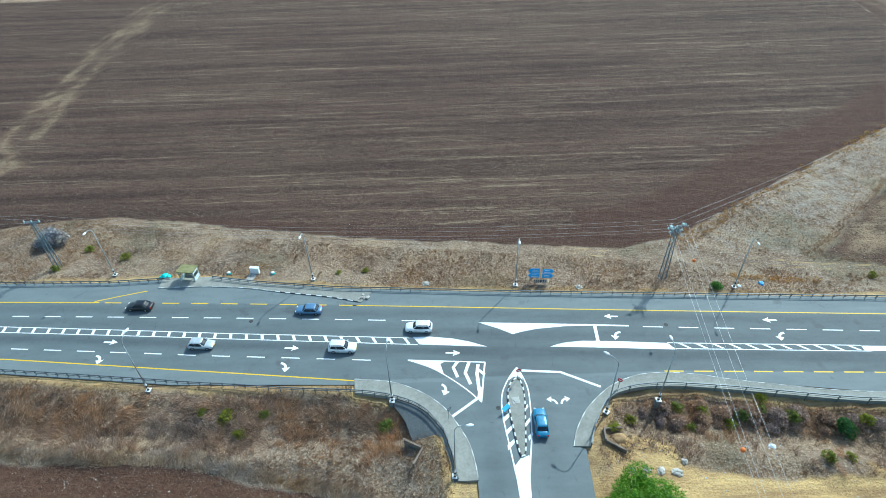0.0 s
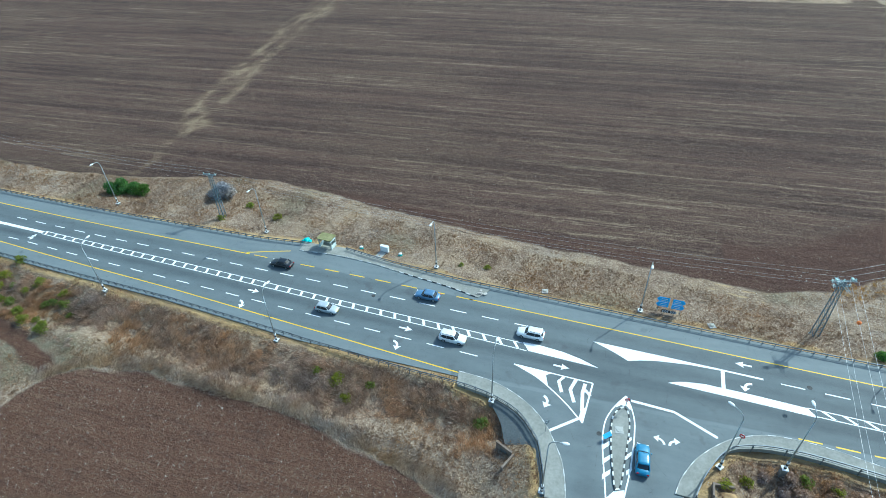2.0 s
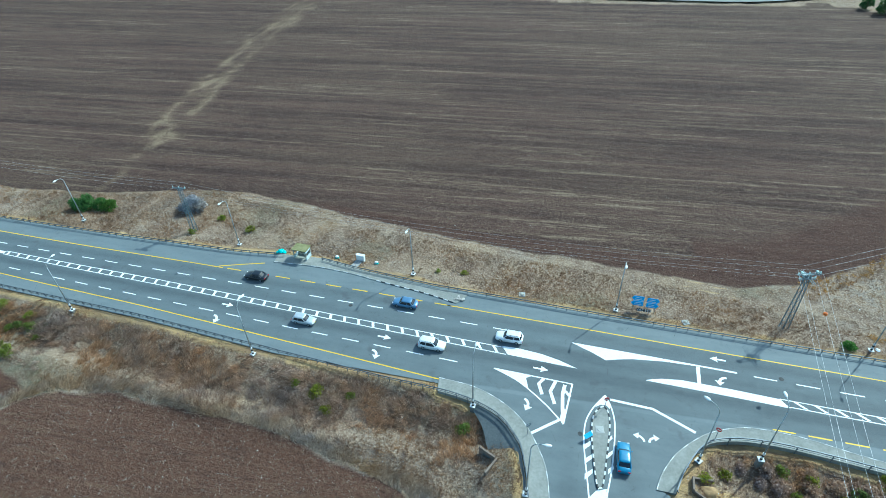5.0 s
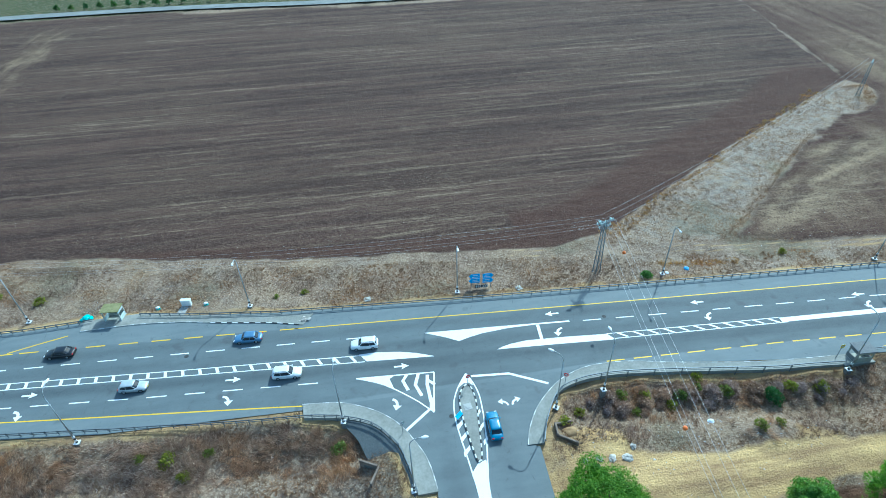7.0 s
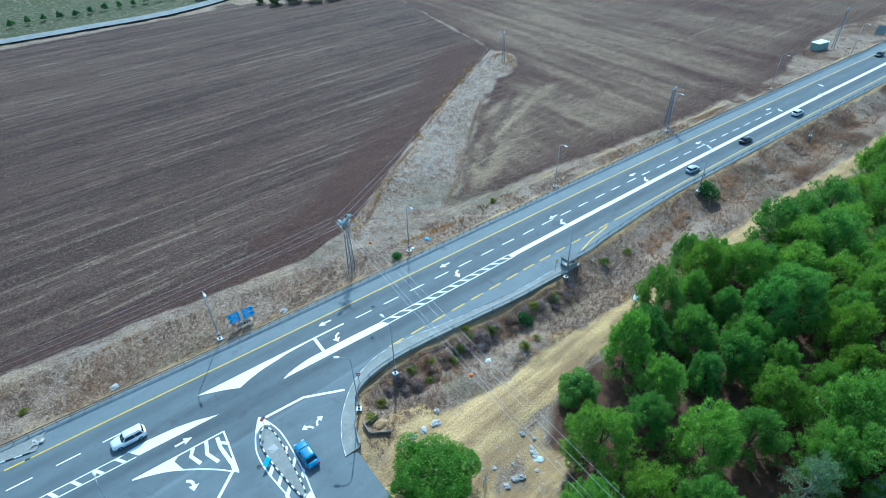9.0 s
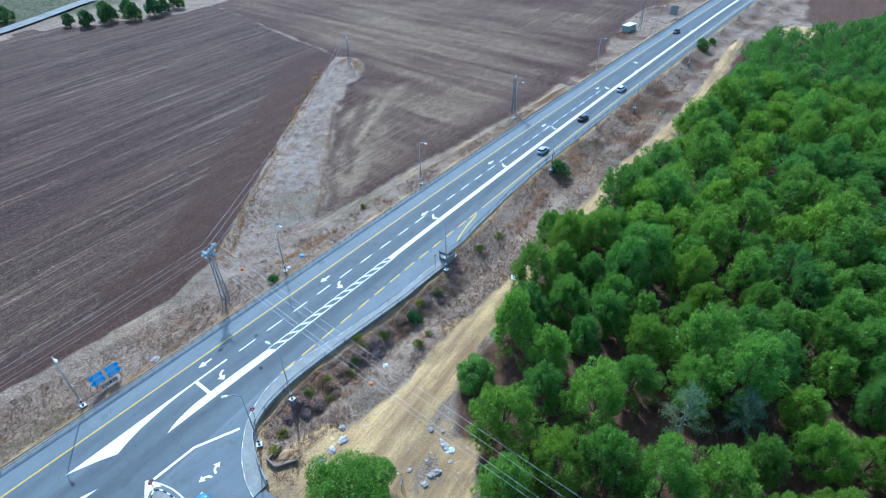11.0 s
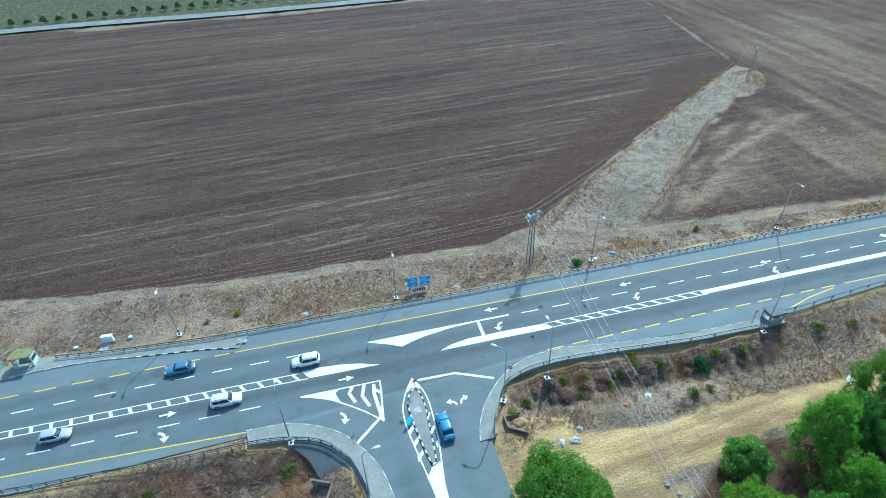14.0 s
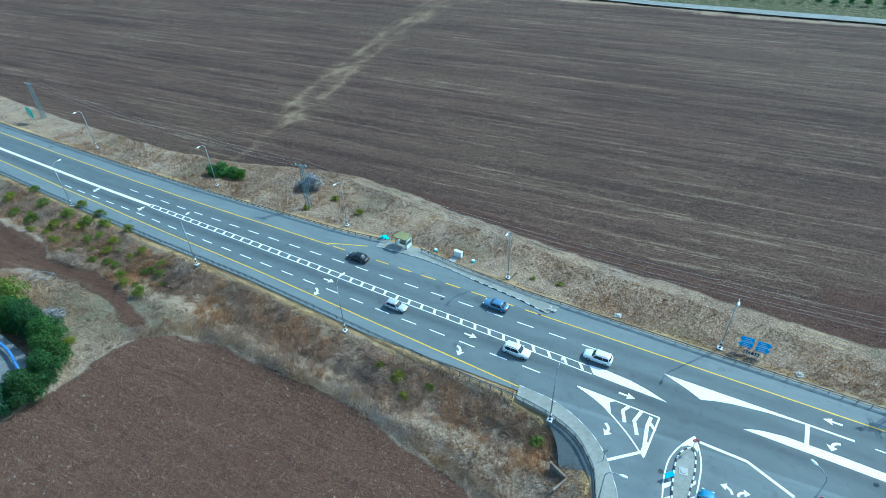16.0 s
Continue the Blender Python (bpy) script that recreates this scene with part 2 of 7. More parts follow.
M_DRY = leaf_material("dry_scrub", (0.250, 0.166, 0.122), (0.548, 0.395, 0.293), (0.74, 0.62, 0.50), 0.1, True)
M_STRAW = leaf_material("dry_grass_blades", (0.238, 0.154, 0.107), (0.328, 0.224, 0.155), (0.47, 0.36, 0.265), 0.1, True)
M_WEED = leaf_material("brown_weeds", (0.155, 0.104, 0.074), (0.250, 0.174, 0.124), (0.37, 0.285, 0.215), 0.1, True)


# ---- helpers for building ----
def link_mesh(name, me, parent=None, label=""):
    ob = new(name, me)
    if parent is not None:
        ob.parent = parent
    if label:
        ob["label"] = label
    return ob


def part(name, bm, mat, parent=None, label="", smooth=False):
    """One mesh object from a bmesh, under a thing or a part."""
    me = bpy.data.meshes.new(name)
    bm.normal_update()
    bm.to_mesh(me)
    bm.free()
    me.materials.append(mat)
    if smooth:
        me.polygons.foreach_set("use_smooth", [True] * len(me.polygons))
    return link_mesh(name, me, parent, label)


def thing(name, x, y, z=0.0, turn=0.0, label="", category="", group="", kind=""):
    e = new(name)
    e.empty_display_size = 0.3
    e.matrix_basis = pose(x, y, z, 0, 0, turn)
    return tagged(e, label, category, group, kind)


def box(bm, x, y, z, sx, sy, sz, turn=0.0, bevel=0.0, taper=1.0, m=None):
    """A box whose base is centred at x, y, z."""
    r = bmesh.ops.create_cube(bm, size=1)
    for v in r["verts"]:
        k = taper if v.co.z > 0 else 1.0
        v.co = Vector((v.co.x * sx * k, v.co.y * sy * k, (v.co.z + 0.5) * sz))
    mm = pose(x, y, z, 0, 0, turn)
    bmesh.ops.transform(bm, matrix=m @ mm if m else mm, verts=r["verts"])
    if bevel:
        es = {e for v in r["verts"] for e in v.link_edges}
        bmesh.ops.bevel(bm, geom=list(es), offset=bevel, segments=1, affect="EDGES")
    return bm


def rod(bm, a, b, r1, r2=None, n=8):
    """A tapered round bar from a to b."""
    a, b = Vector(a), Vector(b)
    d = b - a
    res = bmesh.ops.create_cone(bm, cap_ends=True, segments=n, radius1=r1, radius2=r1 if r2 is None else r2, depth=d.length)
    m = Matrix.Translation((a + b) / 2) @ d.to_track_quat("Z", "Y").to_matrix().to_4x4()
    bmesh.ops.transform(bm, matrix=m, verts=res["verts"])
    return bm


def sweep(bm, pts, w, h, z=0.0):
    """A rectangular bar, w wide and h high, along points; its underside z above them."""
    rings = []
    pts = [Vector(p) for p in pts]
    for i, p in enumerate(pts):
        d = (pts[min(i + 1, len(pts) - 1)] - pts[max(i - 1, 0)])
        s = Vector((d.y, -d.x, 0)).normalized() * (w / 2)
        rings.append([bm.verts.new(p + o + Vector((0, 0, q))) for o, q in ((s, z), (s, z + h), (-s, z + h), (-s, z))])
    for a, b in zip(rings, rings[1:]):
        for i in range(4):
            j = (i + 1) % 4
            bm.faces.new((a[i], b[i], b[j], a[j]))
    bm.faces.new(rings[0])
    bm.faces.new(rings[-1][::-1])
    return bm


def grid_mesh(name, P, mat, attrs=()):
    """A sheet from an array of places (rows, columns, 3), with colour layers."""
    nr, nc = P.shape[:2]
    idx = np.arange(nr * nc).reshape(nr, nc)
    q = np.stack([idx[:-1, :-1], idx[:-1, 1:], idx[1:, 1:], idx[1:, :-1]], -1).reshape(-1, 4)
    me = bpy.data.meshes.new(name)
    me.vertices.add(nr * nc)
    me.vertices.foreach_set("co", P.reshape(-1).astype(np.float32))
    me.loops.add(q.size)
    me.loops.foreach_set("vertex_index", q.reshape(-1).astype(np.int32))
    me.polygons.add(len(q))
    me.polygons.foreach_set("loop_start", np.arange(0, q.size, 4, dtype=np.int32))
    me.update(calc_edges=True)
    me.polygons.foreach_set("use_smooth", np.ones(len(q), bool))
    for key, C in attrs:
        layer = me.attributes.new(key, "FLOAT_COLOR", "POINT")
        rgba = np.ones((nr * nc, 4), np.float32)
        rgba[:, :3] = C.reshape(-1, 3)
        layer.data.foreach_set("color", rgba.reshape(-1))
    me.materials.append(mat)
    return new(name, me)


RNG = np.random.default_rng(7)
LATTICE = RNG.random((256, 256))


def vnoise(x, y, size):
    """Smooth value noise, -0.5 to 0.5, with bumps about size metres wide."""
    x, y = np.asarray(x, float) / size + 90.3, np.asarray(y, float) / size + 41.7
    i, j = np.floor(x).astype(int), np.floor(y).astype(int)
    u, v = x - i, y - j
    u, v = u * u * (3 - 2 * u), v * v * (3 - 2 * v)
    L = LATTICE
    a, b, c, d = L[i % 256, j % 256], L[(i + 1) % 256, j % 256], L[i % 256, (j + 1) % 256], L[(i + 1) % 256, (j + 1) % 256]
    return (a * (1 - u) + b * u) * (1 - v) + (c * (1 - u) + d * u) * v - 0.5


def inside(x, y, poly):
    """Signed distance to a polygon: positive inside."""
    x, y = np.asarray(x, float), np.asarray(y, float)
    best, odd = np.full(x.shape, 1e9), np.zeros(x.shape, bool)
    for (x0, y0), (x1, y1) in zip(poly, poly[1:] + poly[:1]):
        dx, dy = x1 - x0, y1 - y0
        k = np.clip(((x - x0) * dx + (y - y0) * dy) / (dx * dx + dy * dy + 1e-9), 0, 1)
        best = np.minimum(best, np.hypot(x - x0 - k * dx, y - y0 - k * dy))
        if y0 != y1:
            odd ^= ((y0 > y) != (y1 > y)) & (x < (x1 - x0) * (y - y0) / (y1 - y0) + x0)
    return np.where(odd, best, -best)


def soft(d, w):
    return np.clip(0.5 + d / (2 * w), 0, 1)


def near_line(x, y, pts):
    best = np.full(np.shape(x), 1e9)
    for (x0, y0), (x1, y1) in zip(pts, pts[1:]):
        dx, dy = x1 - x0, y1 - y0
        k = np.clip(((x - x0) * dx + (y - y0) * dy) / (dx * dx + dy * dy), 0, 1)
        best = np.minimum(best, np.hypot(x - x0 - k * dx, y - y0 - k * dy))
    return best


# ---- plan of the road: the far yellow edge line, and offsets from it ----
def far_edge(x):
    x = np.asarray(x, float)
    X = (-900, -400, -190, -112, -62.8, -15.6, 5, 44.2, 107.5, 177.4, 291.9, 424.6, 1027.4)
    Y = (140, 101, 83.4, 76, 73.3, 70.1, 68.4, 65.4, 60.8, 54.7, 43.6, 28.7, -51.4)
    return sum(np.interp(x + s, X, Y) for s in (-24, -16, -8, 0, 8, 16, 24)) / 7


def knots(*pairs):
    return lambda x: np.interp(x, [p[0] for p in pairs], [p[1] for p in pairs])


OFF_DASH_FAR = knots((-120, -3.4), (-60, -3.6), (0, -3.5), (35, -3.9), (180, -4.2))
OFF_MED_TOP = knots((-112, -5.6), (-77, -6.1), (-36, -7.2), (-5, -7.5), (37, -7.4), (66, -7.2), (130, -6.9), (200, -6.5), (300, -6.0))
OFF_MED_BOT = knots((-400, -6.8), (-112, -6.6), (-77, -7.4), (-36, -8.4), (-5, -8.9), (37, -8.6), (66, -8.4), (130, -7.9), (200, -7.4), (300, -7.0))
OFF_DASH_NEAR = knots((-140, -9.9), (-114, -9.7), (-78, -10.9), (-38, -12.1), (-10, -12.4))
OFF_EDGE_NEAR = knots((-400, -9.7), (-172, -10.2), (-120, -11.3), (-72, -13.3), (-43, -15.0), (-13.4, -16.5), (34, -13.2), (64, -12.6), (99, -12.6), (139, -12.1), (300, -11.8))
OFF_RAIL_FAR = knots((-400, 3.3), (-166, 3.4), (-84, 4.6), (-62, 5.0), (-50, 6.2), (-43, 6.6), (-35, 5.4), (-19, 4.1), (12, 3.7), (300, 3.9))
OFF_NEAR_SIDE = knots((-400, -13.5), (-166, -14.2), (-114, -14.9), (-70, -16.0), (-42, -17.7), (-13.6, -16.9), (34, -13.4), (38, -13.6), (51, -15.0), (64, -16.0), (72, -16.3), (80, -16.1), (84, -15.6), (91, -15.1), (100, -14.4), (114, -13.9), (300, -13.9))

LEFT_KERB = [(-13.8, 53.6), (-11.0, 53.3), (-8.4, 52.9), (-5.7, 51.9), (-3.2, 50.5), (-1.1, 48.8), (0.5, 46.9), (2.0, 44.2), (3.0, 42.0), (3.6, 39.4), (3.9, 36.6)]
LEFT_RAIL = [(-13.5, 51.1), (-9.9, 50.5), (-7.4, 49.8), (-4.8, 48.7), (-3.0, 47.4), (-1.6, 45.7), (-0.4, 43.9), (0.3, 41.6), (0.8, 39.5), (1.3, 36.6)]
RIGHT_KERB = [(17.1, 40.9), (17.9, 43.1), (19.2, 45.3), (20.4, 46.9), (22.6, 49.0), (24.9, 50.7), (27.6, 51.9), (30.5, 52.6), (34, 52.6), (38.1, 52.1), (43.5, 50.8), (51.3, 49.3), (57.4, 48.3), (64.4, 47.6), (69.1, 47.3)]
RIGHT_RAIL = [(19.4, 40.8), (20.4, 43.2), (21.7, 45.5), (23.2, 47.6), (25.2, 49.2), (28.8, 50.1), (33.1, 50.2), (37.1, 49.8), (42.8, 49), (50.6, 47.7), (58.2, 46.5), (63.5, 46), (68.9, 45.4)]


def finer(pts, n=5):
    """The points with a smooth curve laid through them."""
    P = [Vector((*p, 0)) if len(p) == 2 else Vector(p) for p in pts]
    out = []
    for i in range(len(P) - 1):
        a, b, c, d = P[max(i - 1, 0)], P[i], P[i + 1], P[min(i + 2, len(P) - 1)]
        for k in range(n):
            s = k / n
            out.append(0.5 * ((2 * b) + (c - a) * s + (2 * a - 5 * b + 4 * c - d) * s * s + (3 * b - a - 3 * c + d) * s ** 3))
    return out + [P[-1]]


FIELD_FAR = [(-900, 170), (-500, 132), (-223, 104), (-187, 99.5), (-157, 96.5), (-131, 94.5), (-104, 96.5), (-84, 101.3), (-71, 101.2), (-57.5, 99.2), (-45, 96.4), (-20.6, 91.5), (2.4, 88.5), (25, 85.3), (36, 84.3), (45.7, 86.4), (55.5, 92), (69.6, 100.6), (88, 112.3), (101, 120.4), (122, 132.8), (141, 143.4), (152, 148.8), (160, 153), (164, 166), (169, 184), (175, 205), (182, 226), (188, 247), (193, 268), (160, 275), (138, 289), (119, 306), (105, 302), (90, 298), (75, 297), (60, 300), (35, 300), (10, 303), (-15, 303), (-50, 308), (-100, 313), (-153, 313), (-210, 311), (-900, 290)]
FIELD_EAST = [(163, 147.3), (157, 136), (147, 129), (138, 128.5), (127, 121.5), (113.7, 112.7), (98.2, 100.2), (83.3, 87.9), (74, 80.2), (80, 77.6), (94, 75), (115, 72), (139, 68.2), (172, 65), (196, 62), (212, 63), (240, 67.5), (270, 70.5), (302, 67.5), (330, 61.5), (516, 30), (900, -30), (900, 250), (300, 285), (193, 270), (188.2, 247), (182.2, 226), (175.2, 205), (169.2, 184), (164.2, 166), (160.6, 154)]
FIELD_NEAR = [(-90, 5), (-84.2, 17), (-83, 22), (-82, 27), (-81.8, 32), (-81, 37), (-78.4, 39.9), (-74, 42.2), (-69, 42.4), (-63, 43.2), (-56, 42.4), (-49.6, 41.7), (-43, 41.7), (-37, 41), (-30, 39.6), (-22, 37.7), (-16, 36.2), (-11.6, 34.3), (-7, 27), (-5, 10), (-6, -90), (-120, -90)]
FIELD_WEST = [(-113, 47.4), (-118, 48), (-122.2, 50.6), (-131, 52.6), (-140, 53), (-180, 57), (-400, 75), (-900, 110), (-900, -40), (-160, 25), (-128, 39), (-120, 43), (-111.4, 44.2), (-103.8, 45), (-97.3, 43.7), (-89.8, 41.5), (-83, 39.4), (-79.5, 37.5), (-77, 41), (-83, 42.8), (-89.8, 45), (-97.3, 47.2), (-103.8, 48)]
RUBBLE = [(19.5, 44), (24, 43.5), (30, 42.5), (40.2, 41.2), (52.3, 38.7), (64.5, 36.8), (80.8, 35.9), (78.8, 33.3), (60.4, 32.2), (40.2, 33.1), (20, 36)]
CLEARING = [(19.5, 37), (24, 38.5), (28, 40), (34, 37.8), (40, 36.3), (46, 36), (54, 35.5), (63.5, 34.6), (72.5, 33.4), (82, 32.8), (96, 31.5), (111, 30.8), (124, 30.5), (142, 28.3), (160, 26), (190, 23.8), (222, 23.6), (248, 23.6), (264, 21.5), (262, 19.5), (252, 19.8), (222, 19.3), (190, 19.6), (160, 21.8), (142, 24), (124, 26.3), (111, 27), (96, 27.6), (82, 28.6), (70, 29), (62, 29.3), (56, 30), (46, 28.5), (42, 29), (38, 28), (33, 28), (28, 24), (21, 22), (17, 34), (18, 37)]
FOREST = [(58.4, 28.2), (69.6, 29), (78.8, 29.5), (88, 32), (96, 28), (111, 26.5), (125, 25), (143, 22.5), (165, 20), (181, 18.5), (206, 18.5), (250, 18.5), (262, 13.5), (270, 6.5), (271, -1), (280, -8), (300, -18), (340, -42), (420, -95), (447, -213), (-20, -200), (8, -20), (22, 8), (34, 17), (38, 25), (46, 28.5)]
FAR_YARD = [(279, 9.5), (290, 10.5), (298, 4.1), (298, -6.3), (284, -7), (271, 0), (272, 6)]
FIELD_BEYOND = [(305.4, 0.5), (299, -7), (310, -15), (350, -40), (520, -130), (900, -330), (900, -120), (560, -22), (440, 2), (359, 3)]
DUMP = [(32.1, 30.1), (37.1, 29.9), (41.2, 26.1), (40.2, 21.1), (35.1, 18.6), (29, 19.5), (27, 25)]
GREY_STRIP = [(48.3, 82.4), (58.4, 90.6), (72.7, 100.9), (103.4, 120.7), (124.1, 133.2), (149.1, 149.1), (159.5, 145.2), (148, 130.7), (119.9, 118.9), (94.2, 99.2), (76.7, 84.8), (66.5, 79.6)]


def bank(y_side, y):
    """How far below the road the ground lies, by the distance from its edge."""
    d = y_side - y
    return -2.2 * np.clip((d - 0.6) / 7.0, 0, 1) ** 0.9 + 0.7 * np.exp(-((d - 11.5) / 2.2) ** 2)


def relief(x, y, rough=True):
    x, y = np.asarray(x, float), np.asarray(y, float)
    u = far_edge(x)
    north, south = u + OFF_RAIL_FAR(x) + 0.4, u + OFF_NEAR_SIDE(x) - 0.4
    h = np.where(y > north, -0.5 * np.clip((y - north - 1.5) / 6, 0, 1), 0.0)
    h = np.where(y < south, bank(south, y), h)
    side = np.clip(np.minimum(x - 0.0, 22.0 - x) / 3.0, -3, 1)      # the side road stays level
    k = np.clip((side + 2.2) / 2.0, 0, 1)
    h = np.where((y < 54) & (x > -9) & (x < 31), h * (1 - k), h)
    level = soft(inside(x, y, CLEARING), 5)                          # the clearing rises a little again
    h = np.where(y < south, h * (1 - 0.55 * level), h)
    if rough:
        on = np.clip(np.maximum(y - north, south - y) / 2.0, 0.0, 1) * np.where((y < 54) & (x > -9) & (x < 31), 1 - k, 1)
        fld = np.maximum(soft(inside(x, y, FIELD_FAR), 1), soft(inside(x, y, FIELD_NEAR), 1))
        h = h + on * (vnoise(x, y, 6) * 0.5 * (1 - 0.7 * fld) + vnoise(x, y, 2.1) * 0.3 * (1 - 0.6 * fld) + vnoise(x, y, 0.9) * 0.16)
        h = h + on * 8 * np.clip((y - 330) / 400, 0, 1)
    return h


def ground_xy(x, y, z=None):
    """A place seen at x, y of the road's level, moved along the sight line down or up to the ground (or to z)."""
    px, py = x, y
    for _ in range(3):
        h = float(relief(px, py)) if z is None else z
        k = (66.5 - h) / 66.5
        px, py = x * k, y * k
    return px, py, h


FIELD_TRACK = [(-71, 99.8), (-58, 97.8), (-45, 95), (-33, 92.6), (-20, 90.1), (-8, 88.1), (2, 87.1), (9.3, 86.2), (19.4, 84.8), (28, 83.4), (36, 82.3), (51.3, 80), (66.5, 77.3), (82.9, 75), (111.7, 71), (174, 64)]


def in_roads(x, y, margin=0.0):
    """Positive on asphalt or paving."""
    u = far_edge(x)
    main = np.minimum(u + OFF_RAIL_FAR(x) + 0.2 + margin - y, y - (u + OFF_NEAR_SIDE(x) - 0.2 - margin))
    poly = LEFT_RAIL + [(1.3, -90), (19.4, -90)] + RIGHT_RAIL + [(68, 60), (-13, 60)]
    return np.maximum(main, inside(x, y, poly) + margin)


def build_ground():
    def axis(lo, hi, step, far, grow):
        a = list(np.arange(lo, hi, step))
        s = step
        while a[-1] < far:
            s *= grow
            a.append(a[-1] + s)
        s, b = step, [lo]
        while b[-1] > -far:
            s *= grow
            b.append(b[-1] - s)
        return np.array(b[:0:-1] + a)
    xs, ys = axis(-150, 190, 0.9, 3500, 1.06), axis(-10, 132, 0.72, 3500, 1.045)
    X, Y = np.meshgrid(xs, ys)
    H = relief(X, Y)
    road = in_roads(X, Y)
    H = np.where(road > -0.7, np.minimum(H, -0.02) - 0.25 * np.clip((road + 0.5) / 0.7, 0, 1), H)
    wob = vnoise(X, Y, 5) * 2.0 + vnoise(X, Y, 1.7) * 1.2
    field = np.maximum.reduce([soft(inside(X, Y, p) + wob * k, w) for p, k, w in ((FIELD_FAR, 0.5, 0.9), (FIELD_EAST, 1.2, 2.6), (FIELD_NEAR, 0.6, 0.9), (FIELD_WEST, 1.0, 1.2), (FIELD_BEYOND, 1.0, 3.0))])
    rut_a = near_line(X, Y, [(-117, 122), (-121, 139), (-124, 155), (-127, 172), (-128.5, 187), (-131.5, 208), (-133, 227), (-136, 262), (-140, 300)])
    rut_b = near_line(X, Y, [(-110.5, 98), (-110, 104.4), (-112.6, 114), (-114, 127), (-112.6, 141), (-115.5, 158), (-121.5, 180), (-123.5, 200), (-127, 225), (-130, 248), (-135, 290)])
    patchy = np.clip(0.35 + 1.6 * (0.6 * vnoise(X, Y, 9) + 0.6 * vnoise(X, Y, 3)), 0, 1)
    far_k = np.clip((Y - 90) / 120, 0.25, 1)
    straw = np.maximum(soft(0.5 + 1.2 * far_k + wob * 0.6 - rut_a, 0.9), soft(0.5 + 1.2 * far_k + wob * 0.6 - rut_b, 0.9)) * np.clip(1.7 * patchy, 0.1, 1)
    straw = np.maximum(0.6 * straw * np.clip(0.9 + 1.5 * vnoise(X, Y, 2.2), 0.2, 1), 0.6 * np.clip(2.2 * patchy - 0.9, 0, 1) * soft(9.5 - rut_a, 2.0) * soft(9.5 - rut_b, 2.0))
    east = soft(inside(X, Y, FIELD_EAST), 3)
    rows = vnoise(X - 0.13 * Y, Y * 0.07, 2.6) + 0.6 * vnoise(X - 0.13 * Y, Y * 0.03, 6.5) + 0.7 * vnoise(X, Y, 34)
    streaks = soft(rows, 0.55) * soft(inside(X, Y, FIELD_EAST) - 7 - 3 * vnoise(X, Y, 12), 6)
    corner = soft(inside(X, Y, [(141, 118), (149, 111), (143, 101), (128, 100), (108, 91), (92, 83), (76, 78.5), (84, 87.5), (96, 96.5), (108, 104), (112, 110.5), (124, 113)]) + 1.2 * wob, 3)
    corner = corner * np.clip(0.65 + 1.5 * vnoise((0.93 * X + 0.36 * Y) * 0.1, -0.36 * X + 0.93 * Y, 2.0), 0, 1)
    furrow = soft(1.6 + 0.7 * wob - near_line(X, Y, [(133, 116), (125.8, 111), (113, 103), (103, 98), (97, 92), (90, 88)]), 1.0)
    straw = np.maximum(straw, east * np.maximum(0.6 * streaks * np.clip(1.5 - X / 300, 0.4, 1), 1.0 * corner) * (1 - 0.8 * furrow))
    tan = soft(inside(X, Y, CLEARING) + wob * 0.5, 1.1)
    tan = np.maximum(tan, soft(inside(X, Y, RUBBLE) + wob, 1.5) * np.clip(0.25 + 1.1 * vnoise(X, Y, 3.4) + 0.6 * soft(30 - X, 4), 0, 0.8))
    tan = np.maximum(tan, soft(inside(X, Y, FAR_YARD) + wob * 0.3, 1.5))
    track = near_line(X, Y, FIELD_TRACK)
    tan = np.maximum(tan, np.interp(X, (-5, 5, 30, 40), (0.30, 0.46, 0.5, 0.72)) * soft(0.5 - np.abs(track - 0.85) + 0.25 * vnoise(X, Y, 3), 0.35) * np.clip(0.75 + 1.2 * vnoise(X, Y, 11), 0.25, 1))
    track3 = near_line(X, Y, [(161.5, 152), (165.5, 166), (170.5, 184), (176.5, 204.5), (183, 225), (189, 246.5), (195, 270)])
    tan = np.maximum(tan, 0.25 * soft(0.2 - track3, 0.5))
    field = field * (1 - 0.3 * soft(0.2 - track3, 0.5))
    dump = soft(inside(X, Y, DUMP) + 1.5 + wob, 2.0)
    tan = np.maximum(tan, dump * np.clip(0.62 + 0.9 * vnoise(X, Y, 2.2), 0.2, 1))
    shoulder = -road
    tan = np.maximum(tan, 0.6 * soft(1.9 - shoulder + wob * 0.5, 0.9))
    floor_ = soft(inside(X, Y, FOREST) + wob, 2.0) * (1 - 0.8 * tan)
    below = far_edge(X) + OFF_NEAR_SIDE(X) - Y
    thicket = soft(3.6 - np.abs(below - 5.2) + wob, 1.5) * (X < 62) * (X > -160) * (tan < 0.3)
    floor_ = np.maximum(floor_, 0.3 * thicket)
    floor_ = np.maximum(floor_, soft(X - 128, 25) * (0.42 + 0.5 * vnoise(X, Y, 9) + 0.3 * vnoise(X, Y, 3)) * (tan < 0.4) * (Y > -60) * (Y < 110))
    pale = np.maximum(soft(inside(X, Y, GREY_STRIP) + wob, 3), 0.45 * soft(vnoise(X, Y, 14) - 0.1, 0.2))
    head = soft(inside(X, Y, FIELD_FAR), 0.5) * soft(13 + 4 * vnoise(X, Y, 20) - near_line(X, Y, [(-60, 95), (-20, 89), (36.1, 84.3), (46.2, 86.4), (69.6, 100.9), (100.3, 120.6), (123.1, 134.2), (153.2, 155.3)]) * np.where(X < 30, 2.2, 1.0), 1.5)
    pale = np.where(inside(X, Y, FIELD_FAR) > 0, head, pale * 0.8)
    pale = np.maximum(pale, 0.82 * soft(inside(X, Y, FIELD_EAST), 1.5) * (1 - np.clip(1.4 * corner + 0.6 * streaks, 0, 1)))
